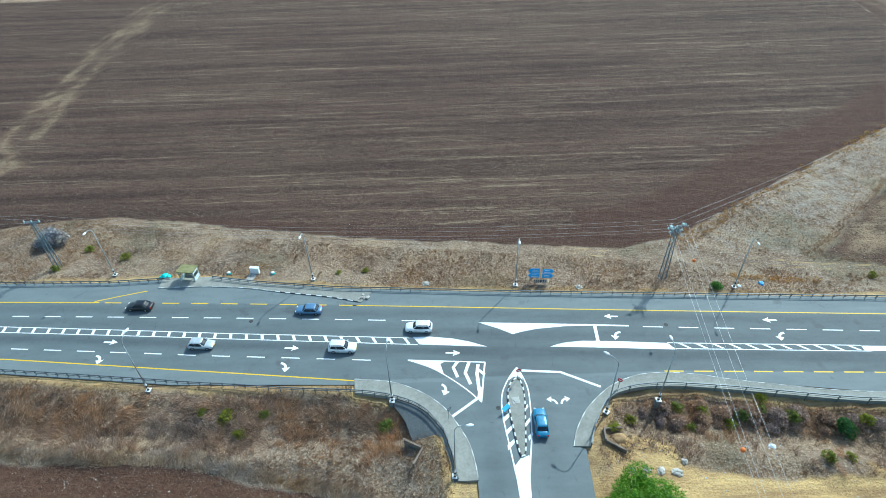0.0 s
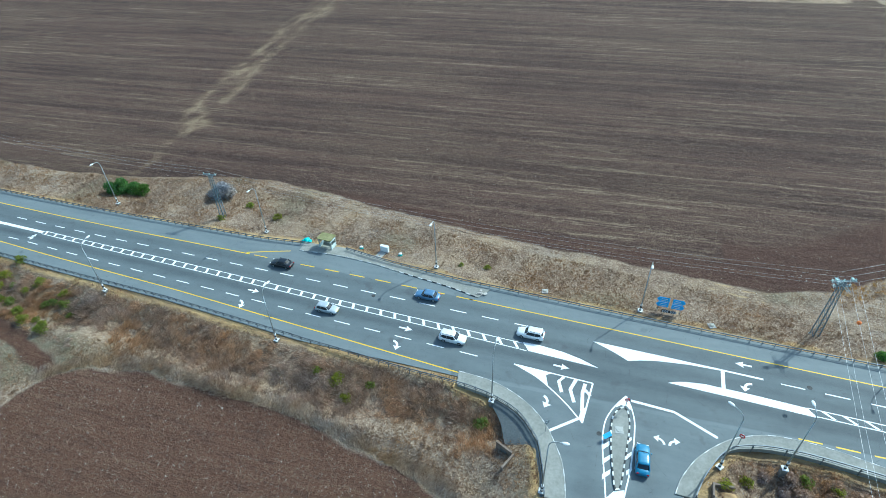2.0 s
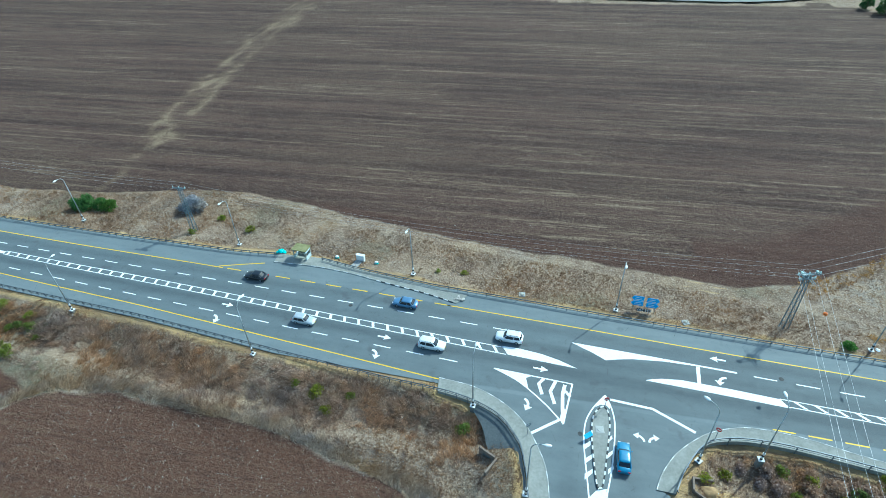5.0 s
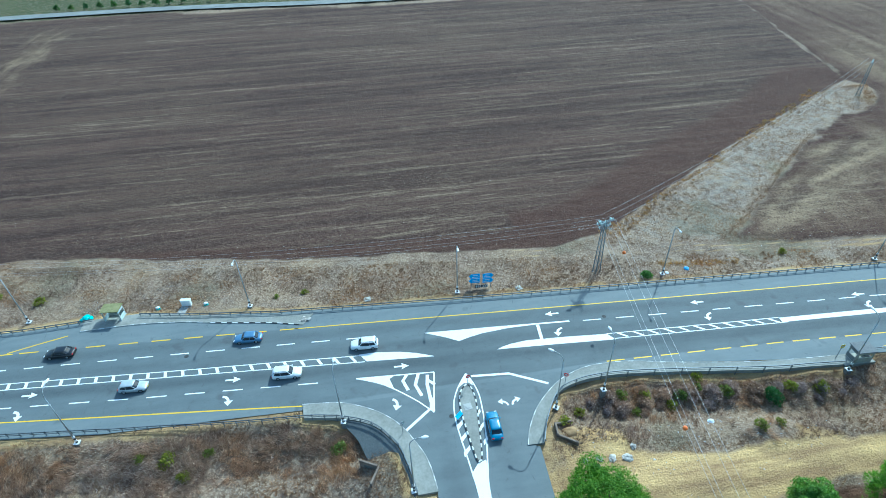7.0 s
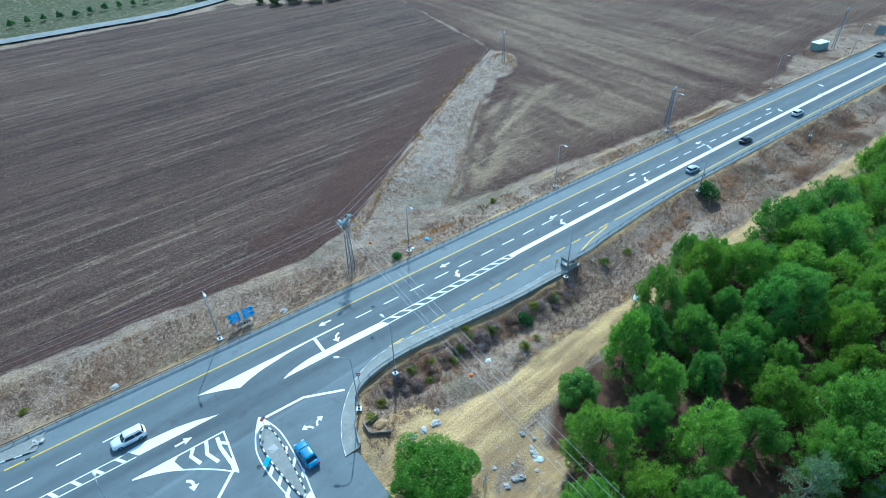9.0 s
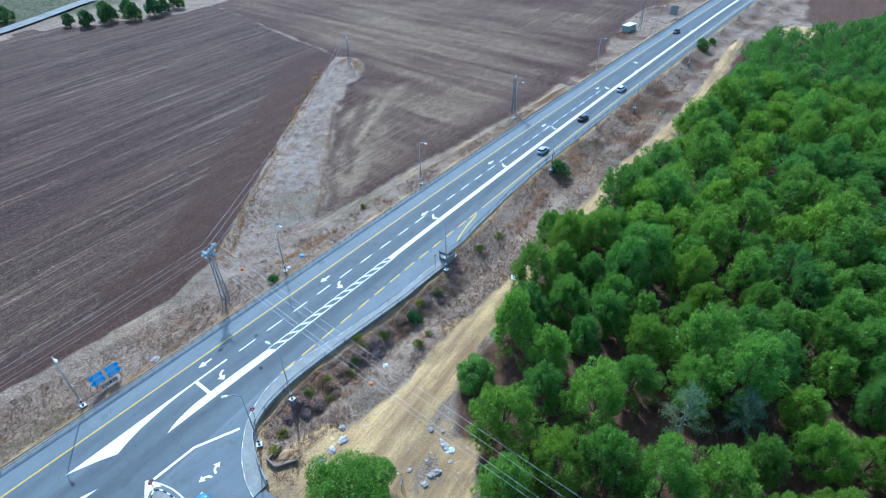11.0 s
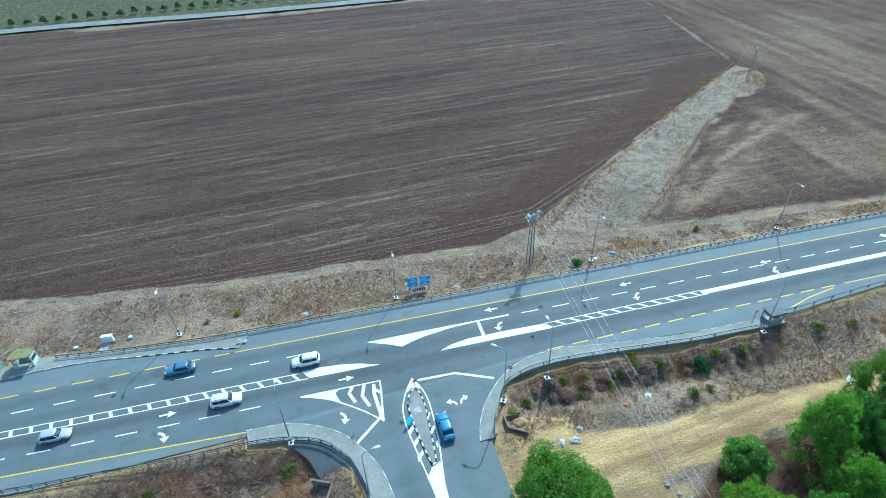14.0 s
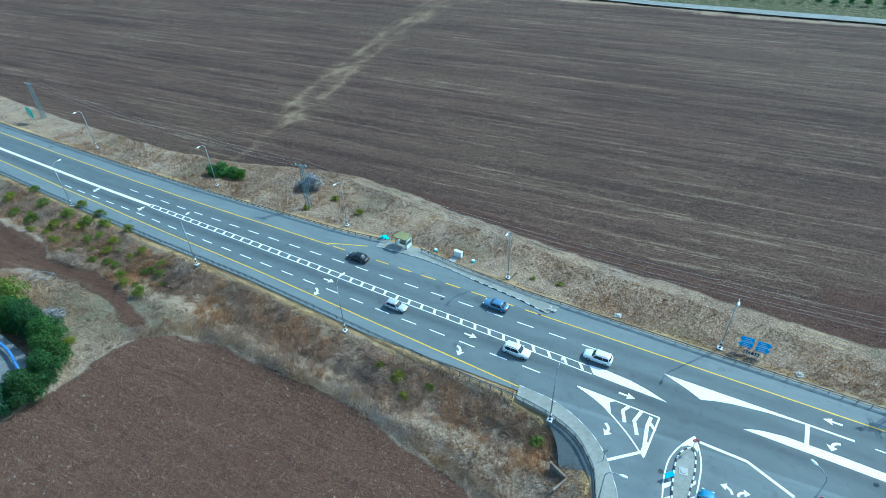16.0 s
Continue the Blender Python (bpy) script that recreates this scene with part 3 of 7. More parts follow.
    pale = np.maximum(pale, np.maximum(soft(inside(X, Y, FIELD_NEAR), 1), soft(inside(X, Y, FIELD_WEST), 1)))
    pale = np.maximum(pale, soft(inside(X, Y, FIELD_BEYOND), 3))
    far_green = 1.2 * soft(Y - np.interp(X, (-200, -60, 60, 120), (318, 316, 309, 320)) + wob, 3)
    green = np.maximum(far_green, 0.35 * soft(vnoise(X + 50, Y, 9) - 0.28, 0.1))
    green = np.maximum(green, 0.6 * soft(inside(X, Y, [(-104, 37), (-96, 44), (-88, 41), (-90, 34)]) + wob, 3))
    green = np.maximum(green, 0.55 * soft(inside(X, Y, [(-135, 62), (-85, 55), (-84, 48), (-130, 53)]) + wob * 2, 3))
    green = np.maximum(green, 0.5 * soft(inside(X, Y, [(-102, 48), (-74, 46), (-72, 41), (-82, 36), (-104, 37)]) + wob * 2, 2))
    zone, zone2 = np.stack([field, tan, floor_], -1), np.stack([pale, green, straw], -1)
    ob = grid_mesh("ground", np.stack([X, Y, H], -1), M_GROUND, (("zone", zone), ("zone2", zone2)))
    return tagged(ob, "brown ploughed fields with dry grass verges and bare earth", "ground", kind="structure")


GROUND = build_ground()


# ---- road ----
def build_road():
    xs = np.concatenate([np.arange(-900, -200, 20), np.arange(-200, 300, 1.0), np.arange(300, 901, 20)])
    u = far_edge(xs)
    top, bot = u + OFF_RAIL_FAR(xs) + 0.35, u + OFF_NEAR_SIDE(xs) - 0.35
    s = np.linspace(0, 1, 73)
    Y = top[:, None] + (bot - top)[:, None] * s[None]
    X = np.repeat(xs[:, None], len(s), 1)
    o = Y - u[:, None]
    med = (OFF_MED_TOP(xs) + OFF_MED_BOT(xs))[:, None] / 2
    wear = np.where((o < 0) & (o > OFF_EDGE_NEAR(xs)[:, None]), 0.48, 0.06)
    for lane in (-1.8, ):
        wear += 0.22 * np.exp(-((o - lane) / 1.1) ** 2)
    wear += 0.45 * np.exp(-((o - med + 1.9) / 1.1) ** 2) + 0.18 * np.exp(-((o - med - 1.9) / 1.1) ** 2)
    wear += 0.25 * np.exp(-((X - 10) / 9) ** 2) * (o < -5) + 0.16 * np.clip((X - 15) / 20, 0, 1) * (o < 0) * (o > OFF_EDGE_NEAR(xs)[:, None])
    Z = np.zeros_like(X)
    W = np.stack([np.clip(wear, 0, 1)] * 3, -1)
    ob = grid_mesh("road", np.stack([X, Y, Z], -1)[:, ::-1], M_ASPHALT, (("wear", W[:, ::-1]),))
    return tagged(ob, "grey asphalt main road with worn darker lanes", "road", kind="structure")


def build_side_road():
    ys = np.concatenate([np.arange(-90, 30, 4), np.arange(30, 54.4, 0.4)])
    lk = [(p[1], p[0]) for p in LEFT_KERB[::-1]]
    rk = [(p[1], p[0]) for p in RIGHT_KERB[:9]]
    xl = np.interp(ys, [-90] + [p[0] for p in lk], [3.9] + [p[1] for p in lk])
    xr = np.interp(ys, [-90, 33.8, 40.6, 40.7] + [p[0] for p in rk[:-1]], [17.5, 18.2, 18.6, 18.6] + [p[1] for p in rk[:-1]])
    xl, xr = xl - 0.1, xr + 0.1
    s = np.linspace(0, 1, 41)
    X = xl[:, None] + (xr - xl)[:, None] * s[None]
    Y = np.repeat(ys[:, None], len(s), 1)
    wear = 0.30 + 0.25 * np.exp(-((X - 6.2) / 1.6) ** 2) + 0.2 * np.exp(-((X - 14.0) / 1.8) ** 2) + vnoise(X, Y, 4) * 0.2
    W = np.stack([np.clip(wear, 0, 1)] * 3, -1)
    ob = grid_mesh("side_road", np.stack([X, Y, np.full_like(X, -0.006)], -1), M_ASPHALT, (("wear", W),))
    return tagged(ob, "asphalt side road joining the main road", "road", kind="structure")


ROAD, SIDE_ROAD = build_road(), build_side_road()


def build_far_road():
    xs = np.arange(-400, 175, 5.0)
    yc = np.interp(xs, (-400, -210, -153, -100, -50, -15, 10, 35, 60, 75, 90, 105, 119, 133, 170), (312, 323, 324, 323, 318, 312.5, 312, 309.5, 310, 307, 309, 313, 318, 324, 343))
    yc = np.convolve(np.pad(yc, 3, mode="edge"), np.ones(7) / 7, mode="valid")
    P = np.stack([np.stack([xs, yc + d, np.full_like(xs, 0.25) + 0.12 * (abs(d) < 3)], -1) for d in (-4.6, -2.6, 0, 2.6, 4.2)], 0)
    ob = grid_mesh("far_road", P, plain("pale_farm_road", (0.17, 0.175, 0.165), (0.27, 0.275, 0.26), 0.15, 0.9, local=False))
    return tagged(ob, "pale gravel farm road beyond the field", "road", kind="structure")


build_far_road()


# ---- road markings ----
def marking(name, pts, mat, parent, z=0.005):
    bm = bmesh.new()
    vs = [bm.verts.new((p[0], p[1], z)) for p in pts]
    f = bm.faces.new(vs)
    f.normal_update()
    if f.normal.z < 0:
        f.normal_flip()
    bmesh.ops.triangulate(bm, faces=[f])
    return part(name, bm, mat, parent)


def line(name, pts, w, mat, parent, z=0.005):
    """A painted line of width w along points."""
    P = [Vector((p[0], p[1], 0)) for p in pts]
    bm = bmesh.new()
    last = None
    for i, p in enumerate(P):
        d = P[min(i + 1, len(P) - 1)] - P[max(i - 1, 0)]
        s = Vector((-d.y, d.x, 0)).normalized() * (w / 2)
        now = [bm.verts.new((p + s).to_tuple()[:2] + (z,)), bm.verts.new((p - s).to_tuple()[:2] + (z,))]
        if last:
            bm.faces.new((last[0], last[1], now[1], now[0]))
        last = now
    return part(name, bm, mat, parent)


def along(off, x0, x1, step=4.0):
    xs = np.linspace(x0, x1, max(2, int(abs(x1 - x0) / step) + 1))
    return [(float(x), float(far_edge(x) + off(x))) for x in xs]


def zero(x):
    return np.zeros_like(np.asarray(x, float))


def arrow_straight(x, y, turn, length=2.3, parent=None):
    m = pose(x, y, 0, 0, 0, turn)
    L = length / 2
    pts = [(-L, -0.16), (0.1, -0.16), (0.0, -0.62), (L, 0), (0.0, 0.62), (0.1, 0.16), (-L, 0.16)]
    return marking("straight_arrow", [(m @ Vector((*p, 0))).to_tuple()[:2] for p in pts], M_WHITE, parent)


def arrow_turn(x, y, turn, flip=1, parent=None, size=1.0):
    m = pose(x, y, 0, 0, 0, turn)
    a, b = [], []
    for i in range(7):
        g = i / 6 * radians(80)
        a.append((-1.0 + 1.25 * math.sin(g), -flip * (1.25 - 1.25 * math.cos(g))))
        b.append((-1.0 + 0.85 * math.sin(g), -flip * (1.25 - 0.85 * math.cos(g))))
    head = [(0.72, -flip * 0.95), (0.12, -flip * 1.95), (-0.62, -flip * 1.15)]
    pts = [(p[0] * size, (p[1] + flip * 0.7) * size) for p in a + head + b[::-1]]
    return marking("turn_arrow", [(m @ Vector((*p, 0))).to_tuple()[:2] for p in pts], M_WHITE, parent)


line("yellow_edge_line", along(zero, -62, -900, 8), 0.22, M_YELLOW, ROAD)
line("yellow_edge_line", along(zero, -15.8, 900, 6), 0.2, M_YELLOW, ROAD)
line("yellow_edge_line", along(OFF_EDGE_NEAR, -900, -13.4, 4), 0.2, M_YELLOW, ROAD)
line("yellow_edge_line", along(OFF_EDGE_NEAR, 92, 900, 8), 0.2, M_YELLOW, ROAD)
line("yellow_branch_line", [(-63, 73.5), (-58.5, 74.8), (-54.3, 75.9)], 0.22, M_YELLOW, ROAD, 0.006)
line("yellow_branch_line", [(77.4, 47.4), (83, 48.5), (89, 49.0)], 0.22, M_YELLOW, ROAD, 0.006)
for i in range(9):
    x = -61 + i * 5.35
    line("yellow_dash", along(zero, x, x + 3.1), 0.22, M_YELLOW, ROAD)
for i in range(13):
    x = 33.6 + i * 4.45
    line("yellow_dash", along(OFF_EDGE_NEAR, x, x + 2.9), 0.22, M_YELLOW, ROAD)
for i in range(21):
    x = -122.0 + 5.75 * i + 0.0
    line("lane_dash", along(OFF_DASH_FAR, x, x + 3.0), 0.2, M_WHITE, ROAD)
for i in range(25):
    x = 33.3 + 5.75 * i
    line("lane_dash", along(OFF_DASH_FAR, x, x + 3.2), 0.2, M_WHITE, ROAD)
for i in range(23):
    x = -140.0 + 5.7 * i
    line("lane_dash", along(OFF_DASH_NEAR, x, x + 3.0), 0.2, M_WHITE, ROAD)
# middle of the road, west of the junction
line("median_line", along(OFF_MED_TOP, -111, -4.7), 0.16, M_WHITE, ROAD)
line("median_line", along(OFF_MED_BOT, -111, -4.2), 0.16, M_WHITE, ROAD)


def mid(x, d=0.0):
    return float(far_edge(x) + (OFF_MED_TOP(x) + OFF_MED_BOT(x)) / 2 + d)


line("median_solid_line", [(x, mid(x)) for x in np.linspace(-900, -111, 100)], 0.75, M_WHITE, ROAD)
for i in range(40):
    x = -110.4 + i * 2.66
    lean = 0.15 + 0.75 * max(0.0, (x + 40) / 40)
    t_, b_ = float(far_edge(x) + OFF_MED_TOP(x)), float(far_edge(x) + OFF_MED_BOT(x))
    marking("median_bar", [(x, t_ - 0.06), (x + 0.5, t_ - 0.06), (x + 0.5 + lean, b_ + 0.06), (x + lean, b_ + 0.06)], M_WHITE, ROAD, 0.009)
marking("median_nose", [(-5.0, 61.95), (-2.3, 61.9), (1.5, 61.3), (4.2, 60.5), (7.1, 59.25), (2.5, 59.65), (-3.9, 60.25)], M_WHITE, ROAD, 0.010)
# east of the junction
marking("median_nose", [(17.2, 58.75), (18.4, 59.2), (19.7, 59.5), (22.5, 59.75), (29, 59.3), (36.0, 58.6), (37.0, 57.15), (27, 58.0)], M_WHITE, ROAD, 0.010)
line("median_line", along(OFF_MED_TOP, 36, 66), 0.16, M_WHITE, ROAD)
line("median_line", along(OFF_MED_BOT, 36.5, 67), 0.16, M_WHITE, ROAD)
for i in range(11):
    x = 37.6 + i * 2.62
    t_, b_ = float(far_edge(x) + OFF_MED_TOP(x)), float(far_edge(x) + OFF_MED_BOT(x))
    marking("median_bar", [(x, t_ - 0.06), (x + 0.55, t_ - 0.06), (x + 1.85, b_ + 0.06), (x + 1.3, b_ + 0.06)], M_WHITE, ROAD, 0.009)
line("median_solid_line", [(x, mid(x)) for x in np.linspace(66, 900, 90)], 1.05, M_WHITE, ROAD, 0.010)
marking("turn_lane_triangle", [(6.0, 64.75), (9.5, 63.0), (11.5, 61.75), (13.4, 62.3), (15.7, 62.75), (20.4, 63.1), (25, 63.0), (31, 62.5), (31, 62.85), (17, 63.95)], M_WHITE, ROAD)
marking("turn_lane_stop_bar", [(25.1, 62.95), (25.65, 62.9), (25.35, 59.55), (24.8, 59.6)], M_WHITE, ROAD, 0.011)
# slip lane gore with chevrons
GB = [(-5.7, 57.05), (6.4, 56.05), (5.2, 48.5), (4.6, 49.4), (3.2, 51.0), (1.1, 52.95), (-1.4, 54.95), (-3.6, 56.15)]
line("gore_line", [GB[0], GB[1]], 0.22, M_WHITE, ROAD, 0.007)
line("gore_line", [GB[1], (5.25, 48.7)], 0.26, M_WHITE, ROAD, 0.008)
line("gore_line", finer([(p[0], p[1]) for p in GB[3:]] + [GB[0]], 3), 0.22, M_WHITE, ROAD, 0.009)
marking("gore_fill", [(-5.5, 57.0), (0.2, 56.5), (-0.6, 56.0), (-0.1, 54.1), (-1.4, 55.0), (-3.6, 56.2)], M_WHITE, ROAD, 0.010)
for a, b, c in (((3.1, 56.3), (1.4, 55.25), (2.0, 53.3)), ((4.9, 56.15), (3.2, 54.1), (3.9, 51.9)), ((6.3, 55.7), (5.0, 53.9), (5.1, 50.6))):
    line("gore_chevron", [(a[0] - 1.0, a[1]), b, c], 0.52, M_WHITE, ROAD, 0.012)
line("gore_chevron", [(5.3, 54.6), (6.15, 53.6)], 0.45, M_WHITE, ROAD, 0.013)
marking("gore_fill", [(5.05, 51.4), (5.55, 51.2), (5.25, 48.5), (4.7, 49.3)], M_WHITE, ROAD, 0.014)
line("yield_line", [(4.8, 49.35), (0.7, 46.2)], 0.42, M_WHITE, SIDE_ROAD, 0.004)
line("yield_line", [(11.9, 54.15), (17.8, 53.55), (23.2, 50.55)], 0.42, M_WHITE, SIDE_ROAD, 0.006)
# painted border of the traffic island
ISL_L = finer([(11.2, 54.8), (10.3, 53.6), (9.2, 51.8), (8.35, 49.6), (8.1, 46.7), (8.25, 43.9), (8.5, 41.2), (8.75, 38.0), (8.95, 34.6), (9.1, 20), (9.1, -20)], 4)
ISL_R = finer([(11.2, 54.8), (11.9, 53.0), (12.35, 50.6), (12.25, 47.6), (11.95, 44.7), (11.55, 42.0), (10.9, 38.7), (10.3, 34.5), (9.7, 20), (9.6, -20)], 4)
line("island_line", ISL_L, 0.2, M_WHITE, SIDE_ROAD, 0.005)
line("island_line", ISL_R, 0.2, M_WHITE, SIDE_ROAD, 0.006)
marking("island_tip", [(11.2, 54.75), (10.3, 53.5), (9.7, 52.4), (10.5, 53.0), (11.3, 53.0), (11.8, 52.4), (11.85, 53.1)], M_WHITE, SIDE_ROAD, 0.007)
for y0 in (45.6, 43.4, 41.2):
    marking("island_stripe", [(8.2, y0 - 0.5), (9.2, y0 + 0.55), (9.25, y0 + 1.25), (8.2, y0 + 0.3)], M_WHITE, SIDE_ROAD, 0.008)
for y0 in (47.0, 44.7, 42.4):
    marking("island_stripe", [(11.2, y0 - 0.4), (11.95, y0 + 0.5), (11.9, y0 + 1.0), (11.2, y0 + 0.3)], M_WHITE, SIDE_ROAD, 0.008)
marking("island_tail", [(8.7, 38.3), (9.7, 39.5), (10.95, 39.9), (10.85, 38.5), (10.3, 34.5), (9.7, 20), (9.2, 20), (8.95, 34.6)], M_WHITE, SIDE_ROAD, 0.009)

for x, y, a in ((-55.4, 63.3, -4), (-24.7, 60.5, -4), (1.5, 58.2, -4), (28.6, 65.0, 176), (54.6, 62.8, 176), (83.4, 59.2, 175), (112.2, 57.9, 175), (140.2, 55.5, 174), (176.3, 52.3, 174)):
    arrow_straight(x, y, a, 2.4, ROAD)
for x, y, a, f in ((-55.5, 59.8, -4, 1), (-24.9, 56.8, -5, 1), (0.2, 51.2, -25, 1), (28.2, 60.9, 176, -1), (54.5, 59.4, 176, -1), (83.1, 56.8, 175, -1), (112.3, 54.5, 175, -1), (139.7, 52.6, 174, -1), (177.9, 49.9, 174, -1)):
    arrow_turn(x, y, a, f, ROAD)
for x, y, a, par in ((16.5, 48.6, 90, SIDE_ROAD), (-112, 68.2, -5, ROAD), (-130, 70.2, -5, ROAD), (208, 49, 174, ROAD)):
    arrow_turn(x - (0.75 if par is SIDE_ROAD else 0), y, a, -1, par, 0.8)
    arrow_turn(x + (0.75 if par is SIDE_ROAD else 0.2), y, a, 1, par, 0.8)


# ---- kerbs and pavements ----
def shared(name, me, m, parent):
    ob = link_mesh(name, me, parent)
    ob.matrix_basis = m
    return ob


def mesh_of(name, bm, mat, smooth=False):
    me = bpy.data.meshes.new(name)
    bm.normal_update()
    bm.to_mesh(me)
    bm.free()
    me.materials.append(mat)
    if smooth:
        me.polygons.foreach_set("use_smooth", [True] * len(me.polygons))
    return me


def resample(pts, step):
    P = [Vector((p[0], p[1], 0)) for p in pts]
    out, carry = [P[0].copy()], 0.0
    for a, b in zip(P, P[1:]):
        L, d = (b - a).length, step - carry
        while d <= L:
            out.append(a.lerp(b, d / L))
            d += step
        carry = L - (d - step)
    return out


def slab(name, inner, outer, z0, z1, mat, label):
    """A raised walkway between two lines with the same number of points."""
    bm = bmesh.new()
    cols = []
    for a, b in zip(inner, outer):
        cols.append([bm.verts.new((a[0], a[1], z0)), bm.verts.new((a[0], a[1], z1)), bm.verts.new((b[0], b[1], z1)), bm.verts.new((b[0], b[1], z0))])
    for p, q in zip(cols, cols[1:]):
        for i in range(3):
            bm.faces.new((p[i], p[i + 1], q[i + 1], q[i]))
    bm.faces.new(cols[0])
    bm.faces.new(cols[-1][::-1])
    bmesh.ops.recalc_face_normals(bm, faces=bm.faces)
    ob = part(name, bm, mat)
    return tagged(ob, label, "pavement", kind="structure")


def kerb_stones(pts, parent, striped=False, w=0.12, h=0.15, step=1.0, z=0.0):
    me = []
    for mat in (M_KERBW, M_KERBB if striped else M_CONC):
        bm = bmesh.new()
        box(bm, 0, 0, 0, step * 0.98, w, h, bevel=0.02)
        me.append(mesh_of("kerb_stone", bm, mat))
    P = resample(pts, step)
    for i, (a, b) in enumerate(zip(P, P[1:])):
        c = (a + b) / 2
        k = (i % 2) if striped else (0 if (i * 7) % 5 < 2 else 1)
        shared("kerb_stone", me[k], pose(c.x, c.y, z, 0, 0, math.degrees(math.atan2(b.y - a.y, b.x - a.x))), parent)


def even(pts, n):
    P = [Vector((p[0], p[1], 0)) for p in pts]
    L = [0.0]
    for a, b in zip(P, P[1:]):
        L.append(L[-1] + (b - a).length)
    return [(float(np.interp(s, L, [p.x for p in P])), float(np.interp(s, L, [p.y for p in P]))) for s in np.linspace(0, L[-1], n)]


PAVE_L = slab("pavement_1", even(finer(LEFT_KERB), 50), even(finer(LEFT_RAIL), 50), -0.6, 0.12, M_PAVE, "grey concrete pavement curving round the junction corner")
kerb_stones(finer(LEFT_KERB), PAVE_L)
PAVE_R = slab("pavement_2", even(finer(RIGHT_KERB), 70), even(finer(RIGHT_RAIL), 70), -0.6, 0.12, M_PAVE, "grey concrete pavement curving from side road to bus stop")
kerb_stones(finer(RIGHT_KERB), PAVE_R)
BAY = [(-52.6, 76.5), (-44, 76.5), (-36, 75.6), (-30.5, 74.4), (-26, 73.5), (-20, 72.3), (-14.3, 70.65)]
PAVE_B = slab("pavement_3", even(finer(BAY), 40), even([(-52.6, 79.2), (-43, 79.2), (-35, 77.3), (-26, 75.4), (-19, 74.2), (-12.6, 73.2)], 40), -0.3, 0.12, M_PAVE, "concrete bus stop platform beside the main road")
kerb_stones(finer(BAY[:4]), PAVE_B)
kerb_stones(finer(BAY[3:]), PAVE_B, True, 0.16, 0.15, 1.0)
PAVE_B2 = slab("pavement_4", even([(69, 47.3), (74.1, 47)], 4), even([(69, 45.1), (74.1, 44.9)], 4), -2.0, 0.12, M_PAVE, "concrete floor of the near bus stop")

ISLE = [(10.9, 52.7), (10.0, 51.9), (9.35, 50.4), (9.15, 47.6), (9.35, 43.9), (9.6, 41.2), (9.75, 40.0), (10.0, 39.6), (10.3, 39.8), (10.6, 40.9), (11.0, 43.8), (11.35, 46.6), (11.65, 49.5), (11.5, 51.8), (10.9, 52.7)]
bm = bmesh.new()
top = [bm.verts.new((p.x, p.y, 0.13)) for p in finer(ISLE, 4)[:-1]]
low = [bm.verts.new((v.co.x, v.co.y, -0.1)) for v in top]
bm.faces.new(top)
for i in range(len(top)):
    bm.faces.new((top[i], low[i], low[(i + 1) % len(top)], top[(i + 1) % len(top)]))
bmesh.ops.recalc_face_normals(bm, faces=bm.faces)
ISLAND = tagged(part("traffic_island", bm, M_PAVE), "long concrete traffic island with black and white kerb", "traffic island")
kerb_stones(finer(ISLE, 4), ISLAND, True, 0.2, 0.2, 0.62)
bm = bmesh.new()
box(bm, 10.25, 48.6, 0.12, 1.15, 1.15, 0.06, 8, 0.03)
bmesh.ops.create_cone(bm, cap_ends=True, segments=20, radius1=0.36, radius2=0.34, depth=0.06, matrix=pose(10.25, 48.6, 0.21))
part("manhole_cover", bm, M_CONC, ISLAND, "square concrete frame with a round cover")


# ---- guard rails ----
def guard_rail(name, pts, label, step=2.0, close=True, mat=None, base=0.0):
    mat = mat or M_DARKSTEEL
    root = thing(name, 0, 0, 0, 0, label, "guard rail", kind="structure")
    root.name = name
    P = [Vector((p[0], p[1], 0)) for p in pts]
    for z, h, w in ((0.68, 0.15, 0.09), (0.32, 0.09, 0.06)) if close else ((0.78, 0.16, 0.12), (0.42, 0.08, 0.06)):
        bm = bmesh.new()
        sweep(bm, P, w, h, z + base)
        part("rail", bm, mat, root)
    bm = bmesh.new()
    box(bm, 0, 0, -1.0, 0.09, 0.13, 1.9, 0, 0.01)
    box(bm, 0, -0.12, 0.55, 0.07, 0.22, 0.18)
    me = mesh_of("post", bm, mat)
    Q = resample(pts, step)
    for a, b in zip(Q, Q[1:]):
        shared("post", me, pose(a.x, a.y, base, 0, 0, math.degrees(math.atan2(b.y - a.y, b.x - a.x))), root)
    return root


guard_rail("guard_rail_1", along(OFF_RAIL_FAR, -240, -51, 3), "dark galvanised steel guard rail along the road verge", 1.8)
guard_rail("guard_rail_2", along(OFF_RAIL_FAR, -43, 330, 3), "dark galvanised steel guard rail along the road verge", 1.8)
guard_rail("guard_rail_3", along(OFF_NEAR_SIDE, -220, -42, 3) + finer([(-41, 54.0), (-32, 53.0), (-22.8, 51.9)] + LEFT_RAIL), "dark steel guard rail bending round the junction", 1.8)
guard_rail("guard_rail_4", finer(RIGHT_RAIL), "dark tubular guard rail behind the pavement", 4.2, False, base=0.05)
guard_rail("guard_rail_5", along(OFF_NEAR_SIDE, 73.6, 330, 3), "dark tubular guard rail above the bank", 4.2, False)


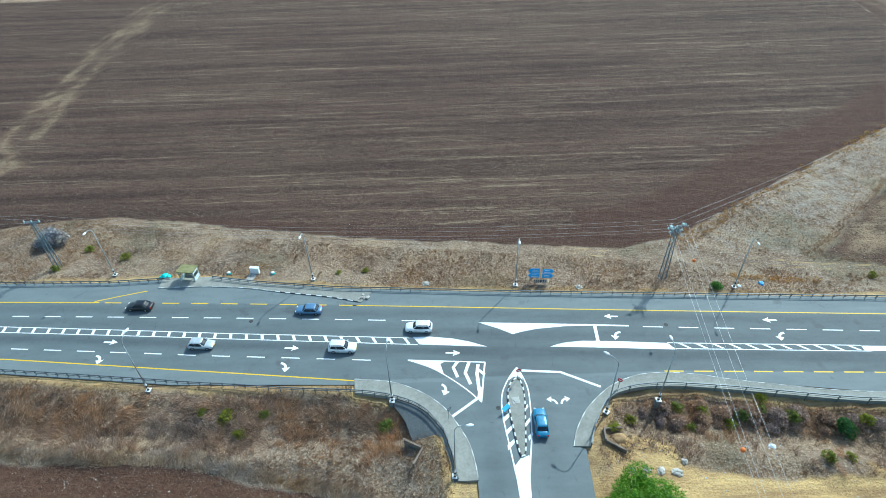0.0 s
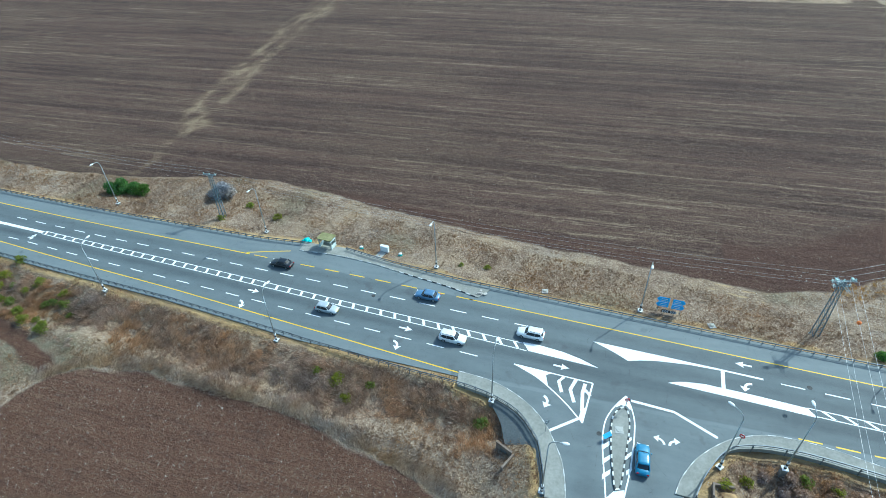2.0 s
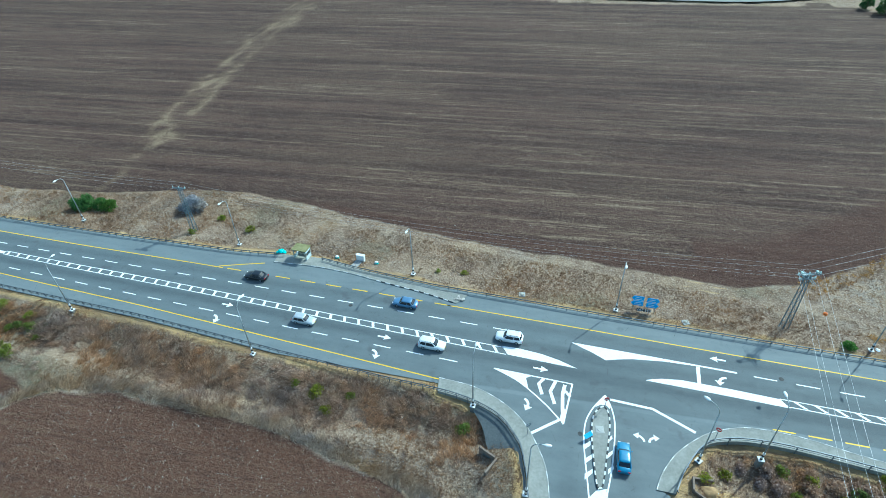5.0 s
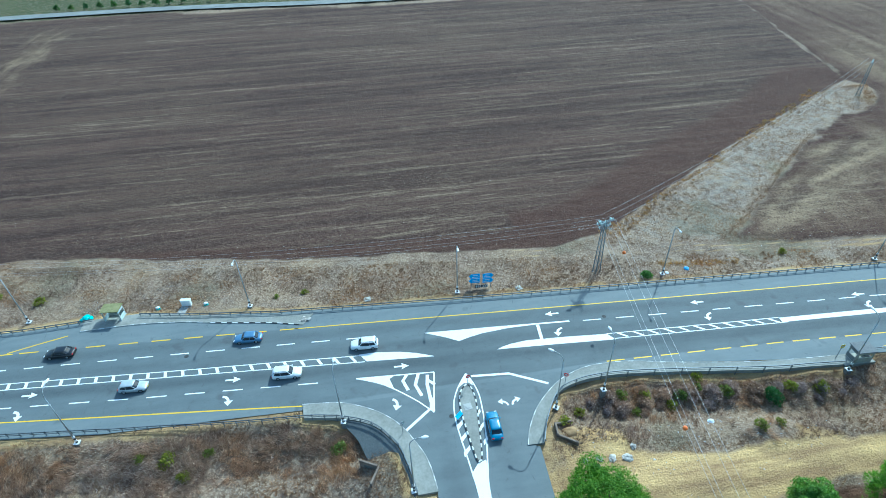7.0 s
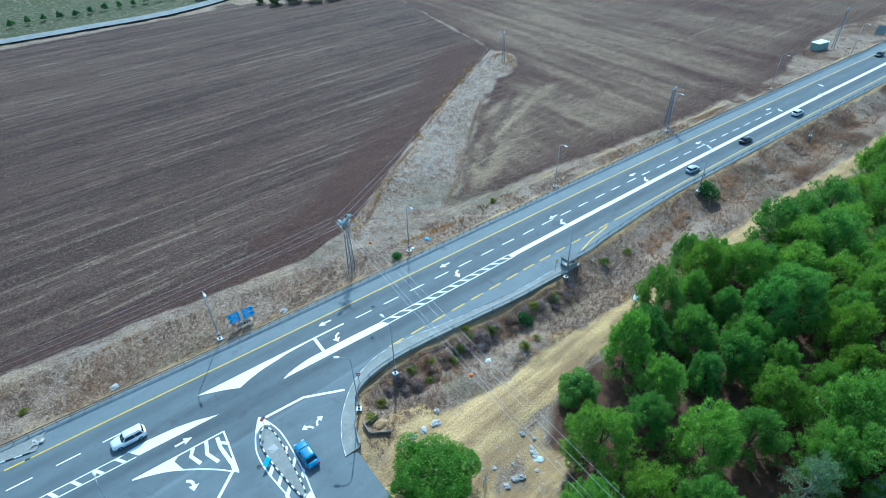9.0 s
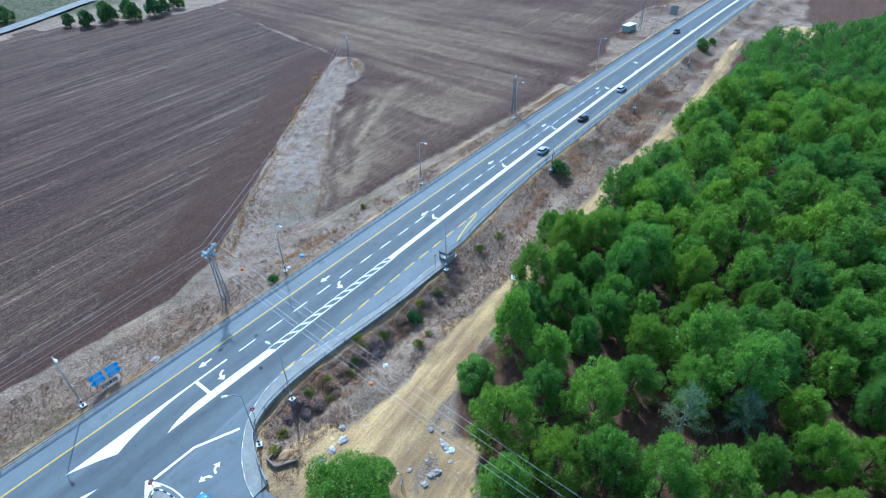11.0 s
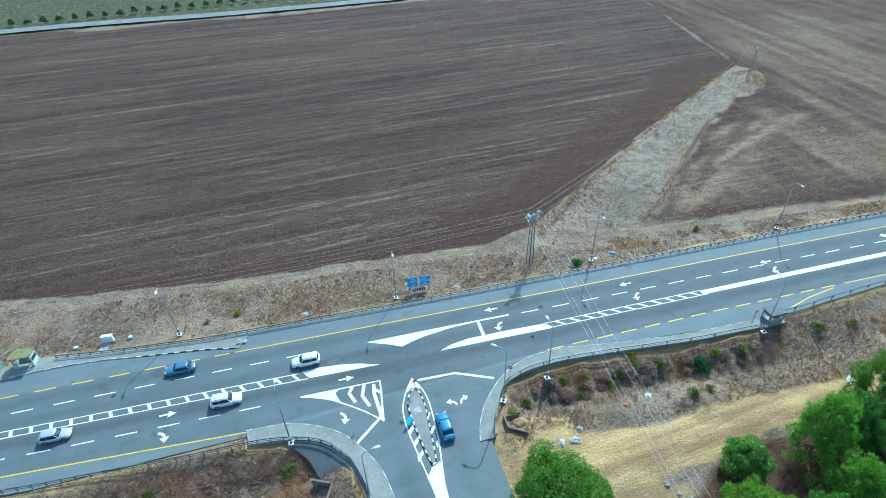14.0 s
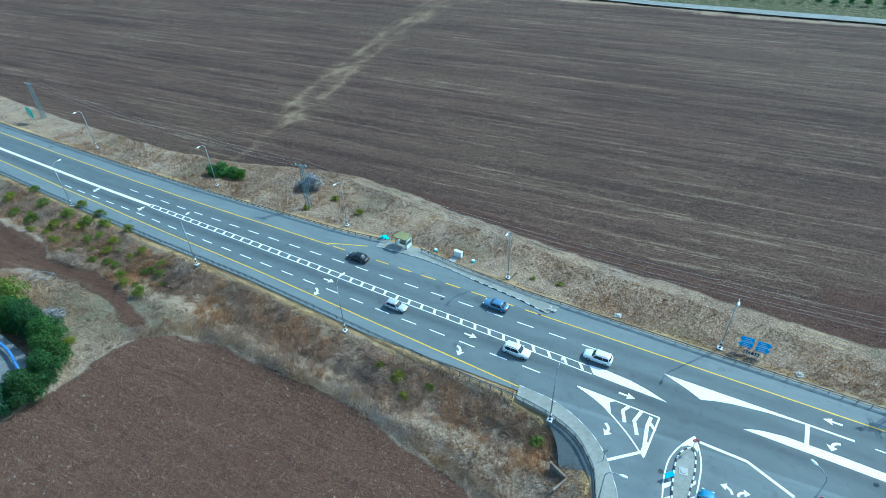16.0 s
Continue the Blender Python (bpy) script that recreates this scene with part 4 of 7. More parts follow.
# ---- street lamps ----
# footing concrete darkened to stand for its shadow side, below a white top
M_FOOT = plain("shaded_footing", (0.15, 0.15, 0.14), (0.25, 0.245, 0.22), 1.2, 0.9, bump=0.3)
def street_lamp(x, y, turn, label):
    root = thing("street_lamp", x, y, 0, turn, label, "street lamp", "street lamps along the road")
    bm = bmesh.new()
    box(bm, 0, 0, -1.6, 0.7, 0.7, 1.85, 0, 0.04)
    part("base", bm, M_FOOT, root, "concrete footing with shade in its dark colour")
    bm = bmesh.new()
    box(bm, 0, 0, 0.25, 0.8, 0.8, 0.05, 0, 0.02)
    part("base_plate", bm, M_KERBW, root, "white top plate set against the shaded sides")
    for i in range(4):
        bm = bmesh.new()
        bmesh.ops.create_cone(bm, cap_ends=True, segments=12, radius1=0.17, radius2=0.165, depth=0.36, matrix=pose(0, 0, 0.25 + 0.18 + 0.36 * i))
        part("stripe", bm, M_KERBB if i % 2 == 0 else M_KERBW, root, "black painted band" if i % 2 == 0 else "white painted band", True)
    bm = bmesh.new()
    rod(bm, (0, 0, 0.2), (0, 0, 10.2), 0.11, 0.065, 12)
    part("pole", bm, M_POLE, root, "", True)
    bm = bmesh.new()
    prev = None
    pts = [(0, 0.0, 10.2), (0, 0.1, 10.7), (0, 0.4, 11.1), (0, 0.85, 11.28), (0, 1.5, 11.33)]
    for a, b in zip(pts, pts[1:]):
        rod(bm, a, b, 0.06, 0.055, 8)
    part("arm", bm, M_POLE, root, "", True)
    bm = bmesh.new()
    bmesh.ops.create_uvsphere(bm, u_segments=12, v_segments=8, radius=0.5)
    for v in bm.verts:
        v.co = Vector((v.co.x * 0.42, v.co.y * 0.95 + 1.85, v.co.z * 0.28 * (1.0 if v.co.z > 0 else 0.6) + 11.32))
    head = part("lamp_head", bm, M_LAMP, root, "white oval lamp head", True)
    bm = bmesh.new()
    box(bm, 0, 1.9, 11.205, 0.26, 0.55, 0.04)
    part("diffuser", bm, plain("lamp_glass", (0.55, 0.58, 0.6), (0.65, 0.68, 0.7), 2, 0.2), head)
    return root


LAMP = street_lamp(13.5, 73.6, 180 - 5, "tall grey street lamp with black and white striped base")
for x, y, a in ((-23.9, 77.3, 176), (-62.4, 80.7, 172), (52.3, 71, 175), (93.8, 67.2, 175), (140.5, 65.0, 174), (193.2, 58.8, 174), (-102.8, 83.5, 175), (-151.2, 87.0, 175), (248.6, 53, 172),
                (-44.9, 52.9, -4), (-83.0, 56.9, -4), (-128.5, 62.6, -4), (-170, 67.0, -4), (-7.8, 49.3, -6), (0.9, 37.2, -90), (22.8, 46.0, 48), (30.8, 47.7, 2), (68.8, 44.3, -4), (116.1, 42.9, -5), (165.4, 36.6, -6), (216.6, 32, -6)):
    copy_thing(LAMP, pose(x, y, 0, 0, 0, a))


# ---- lattice pylons and wires ----
M_GALV = plain("grey_blue_lattice_steel", (0.13, 0.18, 0.21), (0.23, 0.29, 0.32), 1.0, 0.5, 0.3)
M_INSUL = plain("pale_insulator", (0.42, 0.58, 0.56), (0.55, 0.70, 0.68), 4.0, 0.25)
M_WIRE = plain("bare_wire", (0.48, 0.49, 0.50), (0.6, 0.61, 0.62), 1.0, 0.4, 0.5)


def pylon(x, y, h, turn, heavy, label, w0=0.95):
    gx, gy, gz = x, y, float(relief(x, y)) - 0.15
    root = thing("power_pylon", gx, gy, gz, turn, label, "pylon", "pylons of the power line")
    w1 = 0.5

    def corner(i, s):
        w = (w0 + (w1 - w0) * s) / 2
        return Vector((w * (1 if i in (0, 3) else -1), w * (1 if i < 2 else -1), h * s))
    for i in range(4):
        bm = bmesh.new()
        rod(bm, corner(i, 0), corner(i, 1), 0.085, 0.06, 4)
        part("leg", bm, M_GALV, root)
    bm = bmesh.new()
    n = 10
    for k in range(n):
        a, b = k / n, (k + 1) / n
        for i in range(4):
            j = (i + 1) % 4
            p, q = (i, j) if k % 2 else (j, i)
            rod(bm, corner(p, a), corner(q, b), 0.036, None, 4)
    part("lattice", bm, M_GALV, root, "crossed steel lattice bracing")
    levels = ((h - 0.15, 1.9), (h - 1.1, 1.3)) if heavy else ((h - 0.1, 1.5),)
    for z, half in levels:
        bm = bmesh.new()
        for d in (-0.16, 0.16):
            box(bm, 0, d, z, half * 2, 0.09, 0.11)
        rod(bm, (-half * 0.7, 0, z), (0, 0, z - 0.7), 0.035, None, 4)
        rod(bm, (half * 0.7, 0, z), (0, 0, z - 0.7), 0.035, None, 4)
        arm = part("crossarm", bm, M_GALV, root)
        for s in (-1, 0, 1):
            bm = bmesh.new()
            for q in range(4):
                bmesh.ops.create_cone(bm, cap_ends=True, segments=10, radius1=0.11, radius2=0.05, depth=0.09, matrix=pose(s * half * 0.92, 0, z + 0.16 + q * 0.09))
            part("insulator", bm, M_INSUL, arm, "pale green glass insulator")
    if heavy:
        bm = bmesh.new()
        for d in (-0.2, 0.2):
            box(bm, d, 0, h - 0.75, 0.09, 3.4, 0.11)
        part("crossarm", bm, M_GALV, root)
        bm = bmesh.new()
        box(bm, 0, 0.45, h - 1.0, 0.9, 0.4, 0.35, 0, 0.03)
        box(bm, -1.2, 0, h + 0.12, 0.3, 0.5, 0.3, 0, 0.03)
        box(bm, 1.2, 0, h + 0.12, 0.3, 0.5, 0.3, 0, 0.03)
        part("switch_gear", bm, M_INSUL, root, "pale green switch boxes")
    bm = bmesh.new()
    for i in range(4):
        c = corner(i, 0)
        box(bm, c.x, c.y, -0.5, 0.35, 0.35, 0.65, 0, 0.02)
    part("footing", bm, M_CONC, root, "concrete footing blocks")
    return root


pylon(40.8, 74.7, 11.8, 15, True, "grey steel lattice pylon carrying wires and switch boxes")
pylon(-75.3, 84.3, 11.0, 0, False, "slim grey steel lattice pylon in dry grass")
pylon(-189.5, 97.0, 11.5, 0, False, "slim grey steel lattice pylon near a green sign", 1.0)
pylon(144.5, 67.6, 11.0, 10, False, "slim grey steel lattice pylon beside the road")
pylon(153.8, 140.5, 10.5, 40, False, "slim grey steel lattice pylon at the field corner")
pylon(254.5, 61.0, 14.5, 10, False, "tall dark mast beside a small hut", 0.9)


def tube(bm, pts, r, n=6):
    """One round bar along points."""
    rings = []
    pts = [Vector(p) for p in pts]
    for i, p in enumerate(pts):
        d = (pts[min(i + 1, len(pts) - 1)] - pts[max(i - 1, 0)]).normalized()
        s = d.cross(Vector((0, 0, 1)) if abs(d.z) < 0.9 else Vector((1, 0, 0))).normalized()
        u = s.cross(d)
        rings.append([bm.verts.new(p + (s * math.cos(k * math.tau / n) + u * math.sin(k * math.tau / n)) * r) for k in range(n)])
    for a, b in zip(rings, rings[1:]):
        for k in range(n):
            bm.faces.new((a[k], b[k], b[(k + 1) % n], a[(k + 1) % n]))
    bm.faces.new(rings[0])
    bm.faces.new(rings[-1][::-1])
    bmesh.ops.recalc_face_normals(bm, faces=bm.faces)


def wires(label, a, b, offs, sag, r=0.016, balls=()):
    a, b = Vector(a), Vector(b)
    root = thing("power_line", a.x, a.y, a.z, 0, label, "cable", "spans of the power line")
    d = (b - a)
    side = Vector((-d.y, d.x, 0)).normalized()
    n = 22
    for k, o in enumerate(offs):
        bm = bmesh.new()
        P = [d * (i / n) + side * o[0] + Vector((0, 0, o[1] - 4 * sag * (i / n) * (1 - i / n))) for i in range(n + 1)]
        tube(bm, P, r, 4)
        w = part("wire", bm, M_WIRE, root, "", True)
        for at, which in balls:
            if which == k:
                bm = bmesh.new()
                c = d * at + side * o[0] + Vector((0, 0, o[1] - 4 * sag * at * (1 - at)))
                bmesh.ops.create_icosphere(bm, subdivisions=2, radius=0.3, matrix=Matrix.Translation(c))
                part("marker_ball", bm, M_ORANGE, w, "orange aviation marker ball", True)
    return root


M_ORANGE = plain("orange_plastic", (0.75, 0.16, 0.03), (0.85, 0.24, 0.06), 3, 0.5)
wires("four thin bare wires crossing the road with orange balls", (40.8, 74.7, 11.7), (27.5, -22, 11.7), ((-1.75, 0), (-0.6, -0.9), (0.6, 0.1), (1.75, 0)), 1.6, balls=((0.094, 2), (0.429, 0)))
wires("three thin bare wires along the field edge", (40.8, 74.7, 11.7), (153.8, 140.5, 10.4), ((-1.3, 0.2), (0, 0.3), (1.3, 0.2)), 2.2)
wires("four thin bare wires along the field edge", (40.8, 74.7, 11.7), (-75.3, 84.3, 11.0), ((-1.3, 0.2), (0, 0.3), (1.3, 0.2), (0.5, -1.0)), 2.4, 0.012)
wires("three thin bare wires along the road verge", (-75.3, 84.3, 11.0), (-189.5, 97.0, 11.5), ((-1.3, 0.2), (0, 0.3), (1.3, 0.2)), 2.2, 0.012)

# ---- signs ----
M_BLUE = plain("blue_sign_face", (0.07, 0.36, 0.80), (0.10, 0.44, 0.86), 2, 0.4)
M_GREEN = plain("green_sign_face", (0.02, 0.45, 0.30), (0.04, 0.52, 0.36), 2, 0.4)
M_BLACK = plain("black_board", (0.02, 0.02, 0.025), (0.05, 0.05, 0.055), 2, 0.5)
M_SIGNW = plain("white_sign_face", (0.74, 0.76, 0.77), (0.82, 0.83, 0.84), 2, 0.45)
M_RED = plain("red_sign_face", (0.45, 0.03, 0.04), (0.55, 0.05, 0.05), 2, 0.45)
M_SIGNY = plain("yellow_sign_face", (0.70, 0.52, 0.03), (0.80, 0.60, 0.06), 2, 0.45)


def direction_sign(x, y, turn, flip, label):
    root = thing("direction_sign", x, y, float(relief(x, y)), turn, label, "road sign", "blue direction signs")
    for s in (-0.6, 0.6):
        bm = bmesh.new()
        rod(bm, (s, 0, -0.4), (s, 0, 3.3), 0.055, None, 8)
        part("post", bm, M_STEEL, root)
    for k in range(2):
        z = 1.2 + k * 1.1
        bm = bmesh.new()
        pts = [(-0.95, z), (0.7, z), (1.1, z + 0.5), (0.7, z + 1.0), (-0.95, z + 1.0)]
        pts = [(p[0] * flip, p[1]) for p in pts]
        f = [bm.verts.new((p[0], -0.08, p[1])) for p in pts]
        b = [bm.verts.new((p[0], -0.04, p[1])) for p in pts]
        bm.faces.new(f)
        bm.faces.new(b[::-1])
        for i in range(5):
            bm.faces.new((f[i], b[i], b[(i + 1) % 5], f[(i + 1) % 5]))
        bmesh.ops.recalc_face_normals(bm, faces=bm.faces)
        pan = part("panel", bm, M_BLUE, root, "blue arrow-shaped panel")
        for q in range(2):
            bm = bmesh.new()
            box(bm, -0.12 * flip, -0.088, z + 0.22 + 0.38 * q, 1.2 - 0.3 * q, 0.008, 0.1)
            part("text_bar", bm, M_SIGNW, pan)
    return root


direction_sign(16.95, 74.6, -4, -1, "pair of blue arrow panels pointing one way on posts")
direction_sign(19.35, 74.4, -4, 1, "pair of blue arrow panels pointing away on posts")
ch = thing("chevron_board", 18.1, 74.0, float(relief(18.1, 74.0)), -4, "black and white chevron board on two short posts", "road sign")
bm = bmesh.new()
box(bm, 0, 0, 0.35, 2.3, 0.05, 0.6, 0, 0.01)
board = part("board", bm, M_BLACK, ch)
for i in range(6):
    d = -1 if i < 3 else 1
    bm = bmesh.new()
    x0 = (i - 2.5) * 0.37
    pts = [(x0, 0.38), (x0 + 0.16, 0.38), (x0 + 0.16 + d * 0.16, 0.65), (x0 + 0.16, 0.92), (x0, 0.92), (x0 + d * 0.16, 0.65)]
    bm.faces.new([bm.verts.new((p[0], -0.03, p[1])) for p in pts])
    part("chevron", bm, M_SIGNW, board)
for s in (-0.8, 0.8):
    bm = bmesh.new()
    rod(bm, (s, 0.05, -0.4), (s, 0.05, 1.2), 0.045)
    part("post", bm, M_STEEL, ch)


def round_sign(name, x, y, z, h, turn, mat, label, square=False, size=0.36):
    root = thing(name, x, y, z, turn, label, "road sign")
    bm = bmesh.new()
    rod(bm, (0, 0, -0.3), (0, 0, h), 0.045)
    part("post", bm, M_STEEL, root)
    bm = bmesh.new()
    if square:
        box(bm, 0, -0.06, h - size * 2, size * 1.9, 0.03, size * 2.0, 0, 0.01)
    else:
        bmesh.ops.create_cone(bm, cap_ends=True, segments=24, radius1=size, radius2=size, depth=0.03, matrix=pose(0, -0.06, h - size, 90))
    f = part("face", bm, mat, root)
    bm = bmesh.new()
    box(bm, 0, -0.082, h - size - 0.09, size * 1.1, 0.012, 0.18)
    part("bar", bm, M_SIGNW, f)
    return root


round_sign("no_entry_sign", 11.0, 52.3, 0.12, 2.6, 10, M_RED, "round red sign on a post at the island tip")
round_sign("no_entry_sign", 25.6, 50.0, 0.12, 2.4, -30, M_RED, "round red sign beside the curved guard rail")
r = thing("keep_right_sign", 9.25, 47.5, 0.1, 0, "blue sign board knocked over at the island kerb", "road sign")
bm = bmesh.new()
rod(bm, (0, 0, 0), (-0.65, -0.55, 0.75), 0.04, 0.04, 8)
part("post", bm, M_STEEL, r)
bm = bmesh.new()
box(bm, 0, 0, 0, 1.3, 0.62, 0.04, 0, 0.01, 1.0, pose(-0.65, -0.6, 0.72, 28, 0, 42))
part("panel", bm, M_BLUE, r)
round_sign("warning_sign", 0.4, 46.0, 0.12, 2.6, 35, M_STEEL, "back of a small grey sign on the pavement")
round_sign("bus_stop_sign", 68.6, 47.6 - 0.9, 0.12, 3.1, 0, M_SIGNY, "yellow bus stop flag on a thin post", True, 0.36)
gs = thing("green_direction_sign", -187.5, 92.5, float(relief(-187.5, 92.5)), -12, "green rectangular direction sign on two posts", "road sign")
bm = bmesh.new()
box(bm, 0, 0, 2.0, 4.2, 0.08, 3.0, 0, 0.02)
pan = part("panel", bm, M_GREEN, gs)
for q in range(3):
    bm = bmesh.new()
    box(bm, -0.3 + 0.3 * q, -0.05, 2.5 + 0.8 * q, 2.2, 0.012, 0.22)
    part("text_bar", bm, M_SIGNW, pan)
for s in (-1.5, 1.5):
    bm = bmesh.new()
    rod(bm, (s, 0.1, -0.5), (s, 0.1, 3.0), 0.08)
    part("post", bm, M_STEEL, gs)
gs2 = thing("road_sign_back", 279, 53.0, float(relief(279, 53.0)), -60, "grey back of a large road sign on posts", "road sign")
bm = bmesh.new()
box(bm, 0, 0, 1.5, 3.4, 0.08, 3.6, 0, 0.02)
part("panel", bm, M_STEEL, gs2)
for s in (-1.1, 1.1):
    bm = bmesh.new()
    rod(bm, (s, 0.1, -0.5), (s, 0.1, 2.0), 0.08)
    part("post", bm, M_STEEL, gs2)

# ---- bus stops, cabinet, hut and small street things ----
M_SHELT = plain("stained_concrete", (0.30, 0.30, 0.25), (0.46, 0.46, 0.40), 1.2, 0.9, bump=0.3)
M_MOSS = plain("mossy_roof_concrete", (0.16, 0.16, 0.06), (0.30, 0.28, 0.14), 1.0, 0.9, bump=0.3)
M_SHELTW = plain("blue_white_painted_wall", (0.45, 0.58, 0.62), (0.62, 0.68, 0.66), 1.3, 0.7)
# near-black tone carrying the shade inside the culvert
M_DIM = plain("shaded_inner_concrete", (0.08, 0.08, 0.08), (0.14, 0.14, 0.13), 1.2, 0.9)


M_DIM2 = plain("dark_stained_concrete", (0.13, 0.135, 0.14), (0.21, 0.215, 0.21), 1.2, 0.9, bump=0.3)


def bus_shelter(x, y, turn, w, label, roof_mat, side_mat):
    root = thing("bus_shelter", x, y, 0.12, turn, label, "bus shelter")
    def panel(name, *a, mat=M_SHELT):
        bm = bmesh.new()
        box(bm, *a, 0, 0.03)
        return part(name, bm, mat, root)
    panel("floor_slab", 0, 0, 0, w + 0.2, 2.0, 0.06)
    panel("back_wall", 0, 0.88, 0.06, w, 0.16, 1.0)
    panel("back_wall", 0, 0.88, 1.75, w, 0.16, 0.5)
    for s in (-1, 1):
        panel("side_wall", s * (w / 2 - 0.09), 0.0, 0.06, 0.18, 1.9, 0.75, mat=side_mat)
        panel("side_wall", s * (w / 2 - 0.09), 0.0, 1.65, 0.18, 1.9, 0.6, mat=side_mat)
        panel("corner_post", s * (w / 2 - 0.09), 0.85, 0.8, 0.2, 0.22, 1.0)
        panel("corner_post", s * (w / 2 - 0.09), -0.85, 0.8, 0.2, 0.22, 1.0)
    panel("roof", 0, -0.05, 2.25, w + 0.35, 2.35, 0.16, mat=roof_mat)
    panel("bench", 0, 0.5, 0.42, w - 0.5, 0.4, 0.08)
    panel("bench_foot", 0, 0.5, 0.06, 0.3, 0.3, 0.36)
    return root


bus_shelter(-47.4, 79.0, -6, 2.9, "small concrete bus shelter with mossy flat roof", M_MOSS, M_SHELTW)
bus_shelter(72, 46.1, 176, 2.7, "dark concrete bus shelter facing the road", M_DIM2, M_DIM2)


def cabinet(x, y, turn):
    root = thing("utility_cabinet", x, y, float(relief(x, y)) - 0.05, turn, "pale grey electrical cabinet on a concrete pad", "cabinet")
    for nm, a, mat in (("plinth", (0, 0, -0.2, 1.9, 0.8, 0.4), M_CONC), ("body", (0, 0, 0.2, 1.7, 0.6, 1.25), M_LAMP), ("lid", (0, 0, 1.45, 1.82, 0.72, 0.08), M_LAMP)):
        bm = bmesh.new()
        box(bm, *a, 0, 0.02)
        ob = part(nm, bm, mat, root)
        if nm == "body":
            for s in (-0.42, 0.42):
                bm = bmesh.new()
                box(bm, s, -0.31, 0.28, 0.78, 0.02, 1.1)
                part("door", bm, M_LAMP, ob)
    return root


cabinet(-35.4, 80.0, -8)
bm = bmesh.new()
box(bm, -36.0, 78.4, -0.1, 1.4, 2.4, 0.2, -14, 0.02)
tagged(part("concrete_pad", bm, M_CONC), "pale concrete path slab in front of a cabinet", "slab", kind="structure")

M_TEAL = plain("turquoise_plastic", (0.03, 0.45, 0.44), (0.08, 0.60, 0.56), 3, 0.4)


def lump(name, x, y, z, sx, sy, sz, mat, label, category, seed, rough=0.25, sub=2, group=""):
    """An irregular rounded lump, such as a boulder or a filled bag."""
    rnd = random.Random(seed)
    bm = bmesh.new()
    bmesh.ops.create_icosphere(bm, subdivisions=sub, radius=1.0)
    o = Vector((rnd.random() * 50, rnd.random() * 50, rnd.random() * 50))
    for v in bm.verts:
        k = 1 + rough * (noise.noise(v.co * 1.3 + o) + 0.5 * noise.noise(v.co * 3 + o))
        v.co = Vector((v.co.x * sx * k, v.co.y * sy * k, max(v.co.z * sz * k, -0.3 * sz)))
    ob = part(name, bm, mat)
    ob.matrix_basis = pose(x, y, z + 0.22 * sz, 0, 0, rnd.random() * 360)
    return tagged(ob, label, category, group)


for i, (x, y, s) in enumerate(((-52.6, 79.9, 0.75), (-51.8, 79.7, 0.55), (-53.2, 79.6, 0.5))):
    lump("waste_bag", x, y, float(relief(x, y)), s, s * 0.8, s * 0.6, M_TEAL, "turquoise plastic waste bag slumped beside the rail", "bag", i, 0.3, 3, "waste bags")
for x, y in ((-40.6, 80.2), (-32.0, 79.5)):
    r = thing("bin_lid", x, y, float(relief(x, y)) + 0.02, 0, "turquoise round plastic cap on the ground", "cover", "turquoise caps")
    bm = bmesh.new()
    bmesh.ops.create_cone(bm, cap_ends=True, segments=18, radius1=0.45, radius2=0.36, depth=0.5, matrix=pose(0, 0, 0.15))
    part("drum", bm, M_TEAL, r, "", True)
    bm = bmesh.new()
    bmesh.ops.create_cone(bm, cap_ends=True, segments=18, radius1=0.4, radius2=0.2, depth=0.12, matrix=pose(0, 0, 0.46))
    part("top", bm, M_LAMP, r, "white cap", True)


def cover_box(x, y, turn):
    r = thing("inspection_chamber", x, y, float(relief(x, y)) - 0.22, turn, "square concrete inspection chamber with round cover", "manhole", "concrete chambers in the verge")
    bm = bmesh.new()
    box(bm, 0, 0, -0.3, 1.15, 1.15, 0.62, 0, 0.04)
    part("frame", bm, M_CONC, r)
    bm = bmesh.new()
    bmesh.ops.create_cone(bm, cap_ends=True, segments=20, radius1=0.38, radius2=0.36, depth=0.08, matrix=pose(0, 0, 0.35))
    part("cover", bm, M_SHELT, r, "grey round cover", True)


for x, y, a in ((-2.9, 75.0, 5), (24.9, 72.6, 20), (-4.3, 49.2, 20), (23.0, 48.0, 30)):
    cover_box(x, y, a)

hut = thing("small_hut", 250.0, 64.6, float(relief(250, 64.6)) - 0.2, -12, "small green hut with a flat white roof", "hut")
M_HUT = plain("green_sheet_wall", (0.22, 0.30, 0.24), (0.32, 0.40, 0.32), 1, 0.7)
for nm, a, mat in (("wall", (0, 0, 0, 6.2, 3.0, 2.7), M_HUT), ("roof", (0, 0, 2.7, 6.7, 3.4, 0.2), M_SIGNW), ("door", (1.6, -1.52, 0, 0.95, 0.08, 2.05), M_STEEL), ("annex", (4.3, 0.2, 0, 2.4, 1.6, 1.2), M_HUT)):
    bm = bmesh.new()
    box(bm, *a, 0, 0.02)
    part(nm, bm, mat, hut)


M_SHEDROOF = plain("white_sheet_roof", (0.62, 0.66, 0.74), (0.80, 0.82, 0.86), 0.8, 0.4)
M_SHEDWALL = plain("pale_sheet_wall", (0.42, 0.44, 0.42), (0.55, 0.56, 0.54), 0.8, 0.6)
shed = thing("storage_shed", 268.0, 9.4, float(relief(268, 9.4)) - 0.2, -55, "small shed with a white sheet roof in a yard", "shed")
for nm, a, mat in (("wall", (0, 0, 0, 4.6, 3.6, 2.5), M_SHEDWALL), ("door", (0.8, -1.83, 0, 1.1, 0.08, 2.0), M_STEEL)):
    bm = bmesh.new()
    box(bm, *a, 0, 0.02)
    part(nm, bm, mat, shed)
